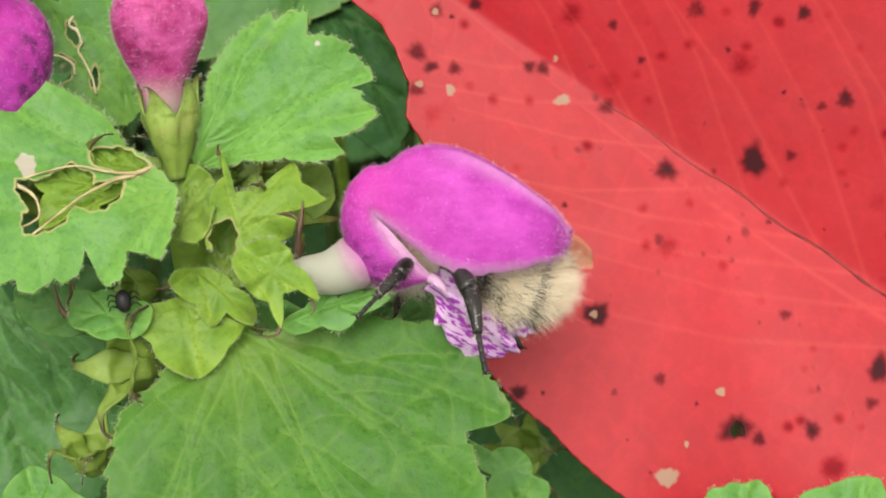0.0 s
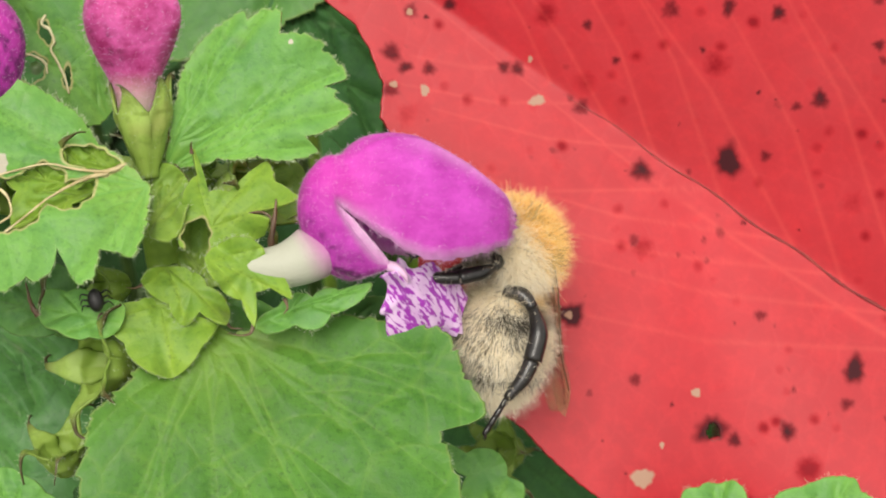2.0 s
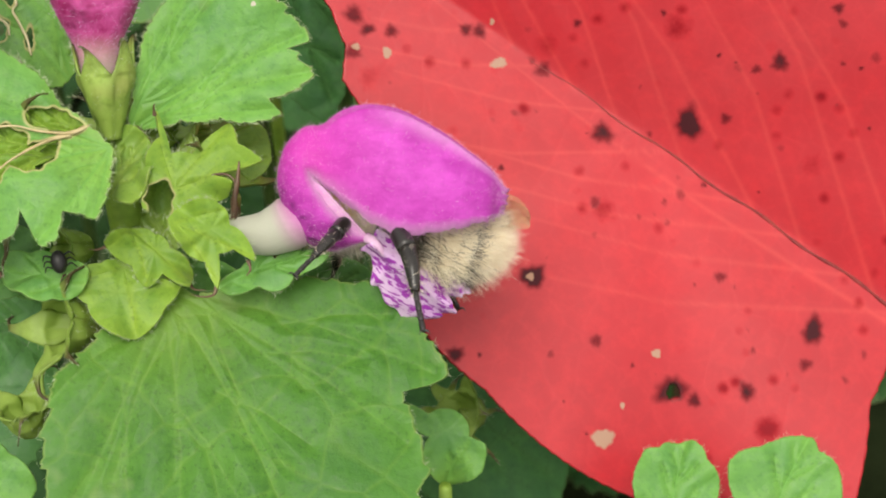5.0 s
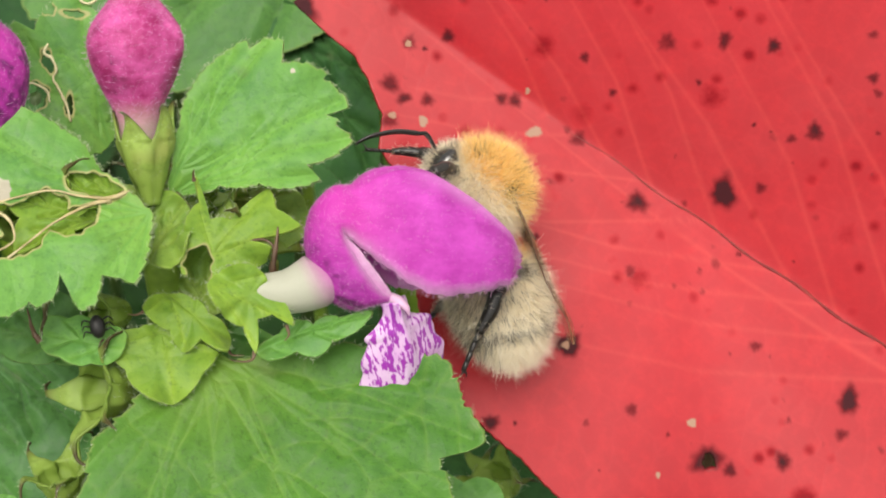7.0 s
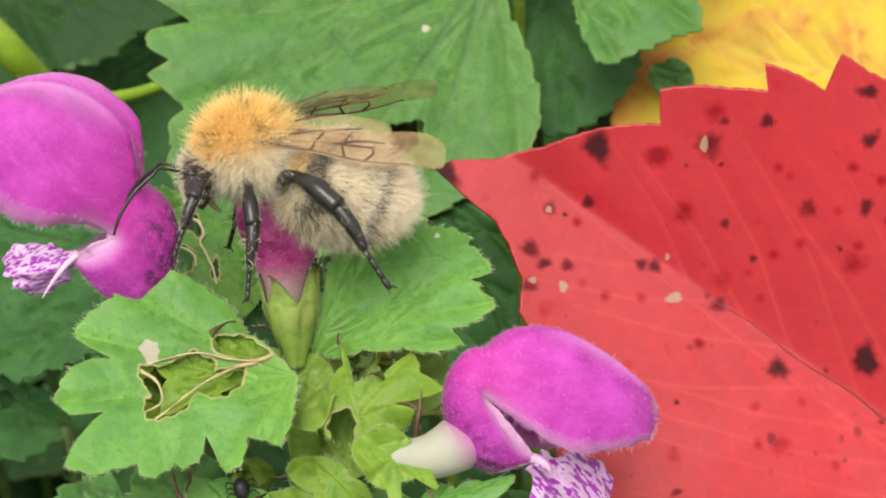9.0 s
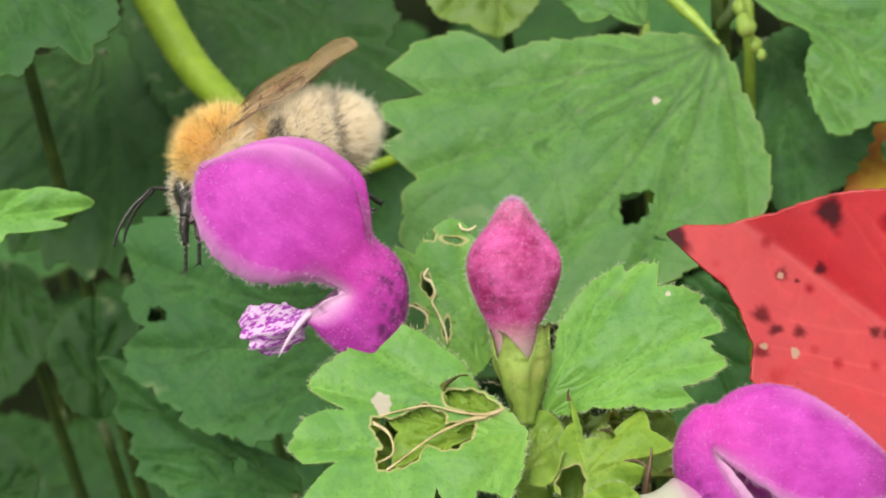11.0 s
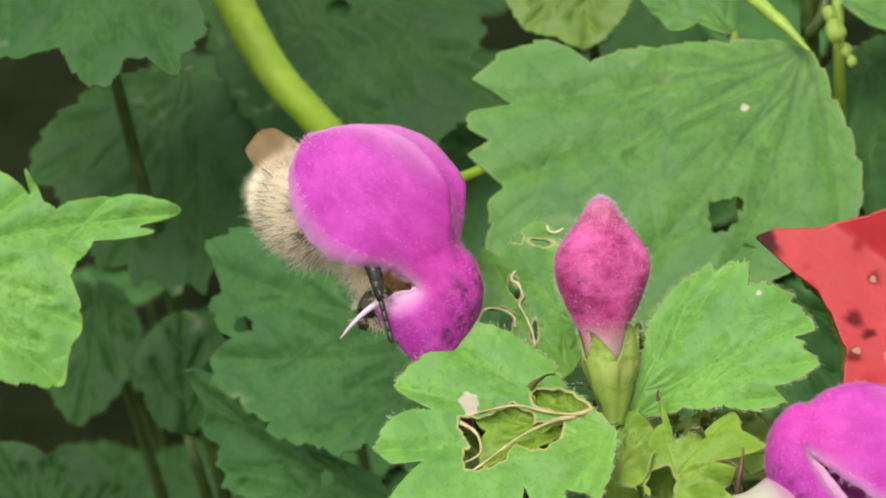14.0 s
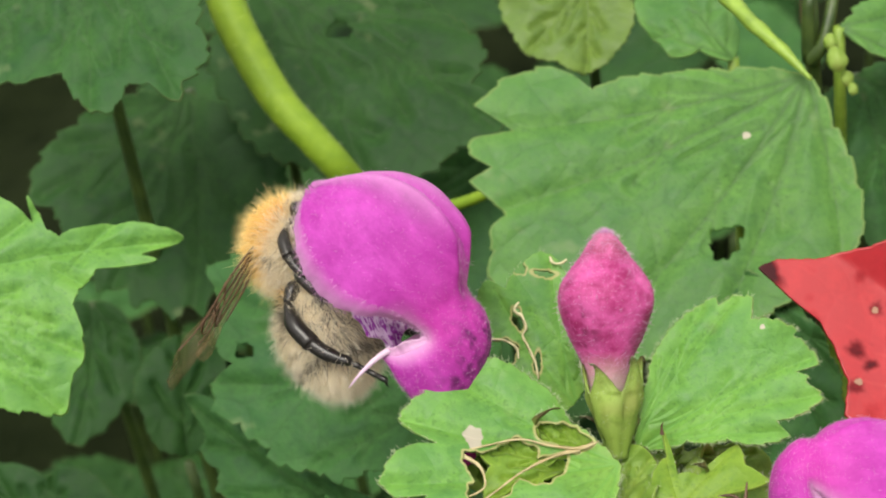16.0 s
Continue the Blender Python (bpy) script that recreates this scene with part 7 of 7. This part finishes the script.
        (15.5, -0.01, -0.68, 0.73),
        (15.6, -0.13, -0.76, 0.63),
        (15.8, -0.52, -0.85, 0.06),
        (16, -0.71, -0.69, 0.13),
    ],
    "RH": [
        (0, -0.65, -0.59, 0.48),
        (0.5, -0.65, -0.59, 0.48),
        (0.8, -0.65, -0.59, 0.48),
        (1, -0.65, -0.59, 0.48),
        (1.2, -0.65, -0.59, 0.48),
        (1.4, -0.65, -0.59, 0.48),
        (1.5, -0.65, -0.59, 0.48),
        (1.7, -0.65, -0.59, 0.48),
        (2, -0.65, -0.59, 0.48),
        (2.2, -0.65, -0.59, 0.48),
        (2.4, -0.65, -0.59, 0.48),
        (2.5, -0.65, -0.59, 0.48),
        (2.6, -0.65, -0.59, 0.48),
        (2.8, -0.65, -0.59, 0.48),
        (3, -0.65, -0.59, 0.48),
        (3.2, -0.65, -0.59, 0.48),
        (3.5, -0.65, -0.59, 0.48),
        (4, -0.65, -0.59, 0.48),
        (4.2, -0.65, -0.59, 0.48),
        (5.9, -0.65, -0.59, 0.48),
        (6.3, -0.65, -0.59, 0.48),
        (6.5, -0.65, -0.59, 0.48),
        (6.6, -0.65, -0.59, 0.48),
        (6.8, -0.65, -0.59, 0.48),
        (7, -0.65, -0.59, 0.48),
        (7.5, -0.65, -0.59, 0.48),
        (7.8, -0.65, -0.59, 0.48),
        (8, -0.65, -0.59, 0.48),
        (8.5, -0.65, -0.59, 0.48),
        (8.8, -0.65, -0.59, 0.48),
        (9, -0.65, -0.59, 0.48),
        (9.2, -0.65, -0.59, 0.48),
        (9.5, -0.65, -0.59, 0.48),
        (9.6, -0.65, -0.59, 0.48),
        (9.8, -0.65, -0.59, 0.48),
        (10, -0.65, -0.59, 0.48),
        (10.2, -0.65, -0.59, 0.48),
        (10.7, -0.65, -0.59, 0.48),
        (11.1, -0.65, -0.59, 0.48),
        (11.4, -0.65, -0.59, 0.48),
        (11.8, -0.65, -0.59, 0.48),
        (12.05, 0.42, -0.79, 0.45),
        (12.3, 0.98, 0.14, 0.11),
        (12.5, 0.98, 0.14, 0.11),
        (13, 0.98, 0.14, 0.11),
        (13.5, 0.98, 0.14, 0.11),
        (13.7, 0.98, 0.14, 0.11),
        (14, 0.98, 0.14, 0.11),
        (14.5, 0.98, 0.14, 0.11),
        (15, 0.98, 0.14, 0.11),
        (15.3, 0.98, 0.14, 0.11),
        (15.4, 0.45, -0.30, 0.84),
        (15.5, -0.09, -0.49, 0.87),
        (15.6, -0.24, -0.59, 0.77),
        (15.8, -0.65, -0.75, 0.15),
        (16, -0.76, -0.64, 0.14),
    ],
}
BENDS = [
        (0, 0, 3, -9),
        (0.5, 0, 3, -9),
        (0.8, 0, 3, -9),
        (1, 8, 14, -12),
        (1.2, 15, 10, 6),
        (1.4, 5, 6, 4),
        (1.5, 5, 6, 4),
        (1.7, 5, 6, 4),
        (2, 6, 6, 4),
        (2.2, 6, 6, 4),
        (2.4, 10, 6, 4),
        (2.5, 4, 6, 3),
        (2.6, 4, 6, 3),
        (2.8, 4, 26, 4),
        (3, 4, 28, 2),
        (3.2, 0, 10, 5),
        (3.5, 0, 3, -9),
        (4, 0, 3, -9),
        (4.2, 0, 3, -9),
        (5.9, 0, 3, -9),
        (6.3, 6, 16, 8),
        (6.5, 4, 6, 4),
        (6.6, 4, 6, 4),
        (6.8, 2, 6, 4),
        (7, 0, 6, 4),
        (7.5, 0, 6, 4),
        (7.8, 8, 12, 6),
        (8, 14, 24, 2),
        (8.5, 14, 28, 3),
        (8.8, 10, 26, 5),
        (9, 4, 20, 12),
        (9.2, 4, 16, 12),
        (9.5, 2, 8, 10),
        (9.6, 2, 14, 18),
        (9.8, 2, 8, 22),
        (10, 2, 5, 10),
        (10.2, 2, 5, 6),
        (10.7, 2, 5, 6),
        (11.1, 4, 8, 8),
        (11.4, 8, 8, 8),
        (11.8, 4, 8, 8),
        (12.3, 36, 14, -37),
        (12.5, 36, 14, -37),
        (13, 36, 14, -37),
        (13.5, 36, 14, -37),
        (13.7, 36, 14, -37),
        (14, 36, 14, -37),
        (14.5, 36, 14, -37),
        (15, 36, 14, -37),
        (15.3, 36, 14, -37),
        (15.4, 5, 10, 10),
        (15.5, 6, 14, 8),
        (15.6, 6, 20, 8),
        (15.8, 8, 40, 8),
        (16, 10, 60, 6),
]


FOLD_TIMES = (1.1, 1.35, 2.3, 2.5, 6.3, 6.5, 7.6, 8.0, 9.0, 9.4, 9.7, 10.0, 10.4, 11.4, 12.3, 15.3, 15.5)
FOLDS = (38, 8, 8, 38, 38, 8, 8, 20, 38, 26, 24, 10, 14, 38, 80, 80, 30)


def motions():
    walk(bee, [(r[0], BASE @ here(*r[1:])) for r in BEE_ROWS])
    walk(abdomen, [(t, Matrix.Translation(WAIST) @ here(-np.interp(t, (6.3, 6.6, 7.5, 8.0), (0, 1.2, 1.2, 0)), 0, 0) @ Matrix.Rotation(radians(b), 4, "Z")) for t, b, s, l in BENDS])
    nods = [(0, 0), (1.2, -10), (1.5, -55), (2.2, -50), (2.5, -10), (3.0, 0), (6.3, 0), (6.6, -35), (7.0, -38), (7.5, -34), (7.8, -20), (8.0, 0), (8.5, -5), (9.0, -22), (9.5, -25), (10.2, -10), (12.3, 12), (15.3, 12), (15.6, -50), (16, -62)]
    walk(head, [(t, Matrix.Translation(NECK) @ Matrix.Rotation(radians(a), 4, "Z")) for t, a in nods])
    for side, feeler in ANTENNAE:
        root = here(1.4, -0.65, side * 0.3)
        walk(feeler, [(t, root @ Matrix.Rotation(radians(a), 4, "Z") @ root.inverted()) for t, a in ((0, 160), (1.0, 160), (1.15, 80), (1.3, 0), (2.6, 0), (2.75, 80), (2.9, 160), (6.2, 160), (6.35, 80), (6.5, 0), (11.7, 0), (12.0, 80), (12.3, 160), (15.25, 160), (15.4, 80), (15.55, 0), (16, 0))])
    for side in ("R", "L"):
        walk(WINGS[side], [(t, wing_pose(side, s, l + (np.interp(t, (7.8, 8.0, 8.8, 9.0), (0, 15, 15, 0)) if side == "R" else np.interp(t, (8.8, 9.0, 9.3, 9.5), (0, -15, -10, 0))), np.interp(t, FOLD_TIMES, FOLDS))) for t, b, s, l in BENDS])
    for key, rows in FEET.items():
        walk(LEGS[key], [(r[0], leg_pose(key, r[1:])) for r in rows])
    back_plant = FRAMES[plant.name].inverted()
    right = [(0, 0.85, -0.45, 0, 0), (0.8, 0.85, -0.45, 0, 0), (1.0, 0.6, -0.3, 5, 0), (1.4, 0.1, 0, 17, 0), (2.5, 0, 0, 20, 0), (3.0, 0.1, -0.05, 17, 0), (3.4, 0.8, -0.4, 2, 0), (4.2, 0.85, -0.45, 0, 0),
             (5.9, 0.85, -0.45, 0, 0), (6.3, 0.6, -0.3, 6, 0), (6.5, 0.15, 0, 18, 0), (7.0, 0.2, -0.1, 18, -3), (7.5, 0.1, -0.1, 19, -2), (8.0, 0, 0, 20, 0), (16, 0, 0, 20, 0)]
    walk(flower_right, [(t, back_plant @ flower_pose(F1, 1, dx, dy, ry, rz, -3)) for t, dx, dy, ry, rz in right])
    left = [(0, -0.4, 0, 8, -42), (8.5, -0.4, 0, 8, -42), (9.5, -0.4, 0, 8, -38), (10.2, -0.7, 0, 8, -36), (11.4, -0.5, -0.2, 8, -40), (12.3, -1.2, 0.1, 4, -50), (15.3, -1.2, 0.1, 4, -50), (15.5, -0.9, -0.3, 6, -49), (16, -1.0, -0.7, 6, -49)]
    walk(flower_left, [(t, back_plant @ flower_pose(F2, -1, dx, dy, ry, rz, 8)) for t, dx, dy, ry, rz in left])
    hang = [(0, 8), (1.0, 8), (1.2, 4), (1.5, 0), (2.0, -2), (2.5, 0), (3.4, 4), (4.2, 8), (5.9, 8), (6.5, -8), (7.0, -24), (7.5, -4), (8.0, 5), (16, 5)]
    walk(LIP_PARTS["left"], [(t, here(0, 0, a / 70) @ LIP_2 @ Matrix.Rotation(radians(-a), 4, "Z")) for t, a in ((0, 0), (10.2, 0), (11.2, 0), (11.7, 50), (12.2, 105), (15.3, 105), (15.6, 85), (16, 85))])
    walk(LIP_PARTS["right"], [(t, LIP_1 @ Matrix.Rotation(radians(a), 4, "Z")) for t, a in hang])


motions()
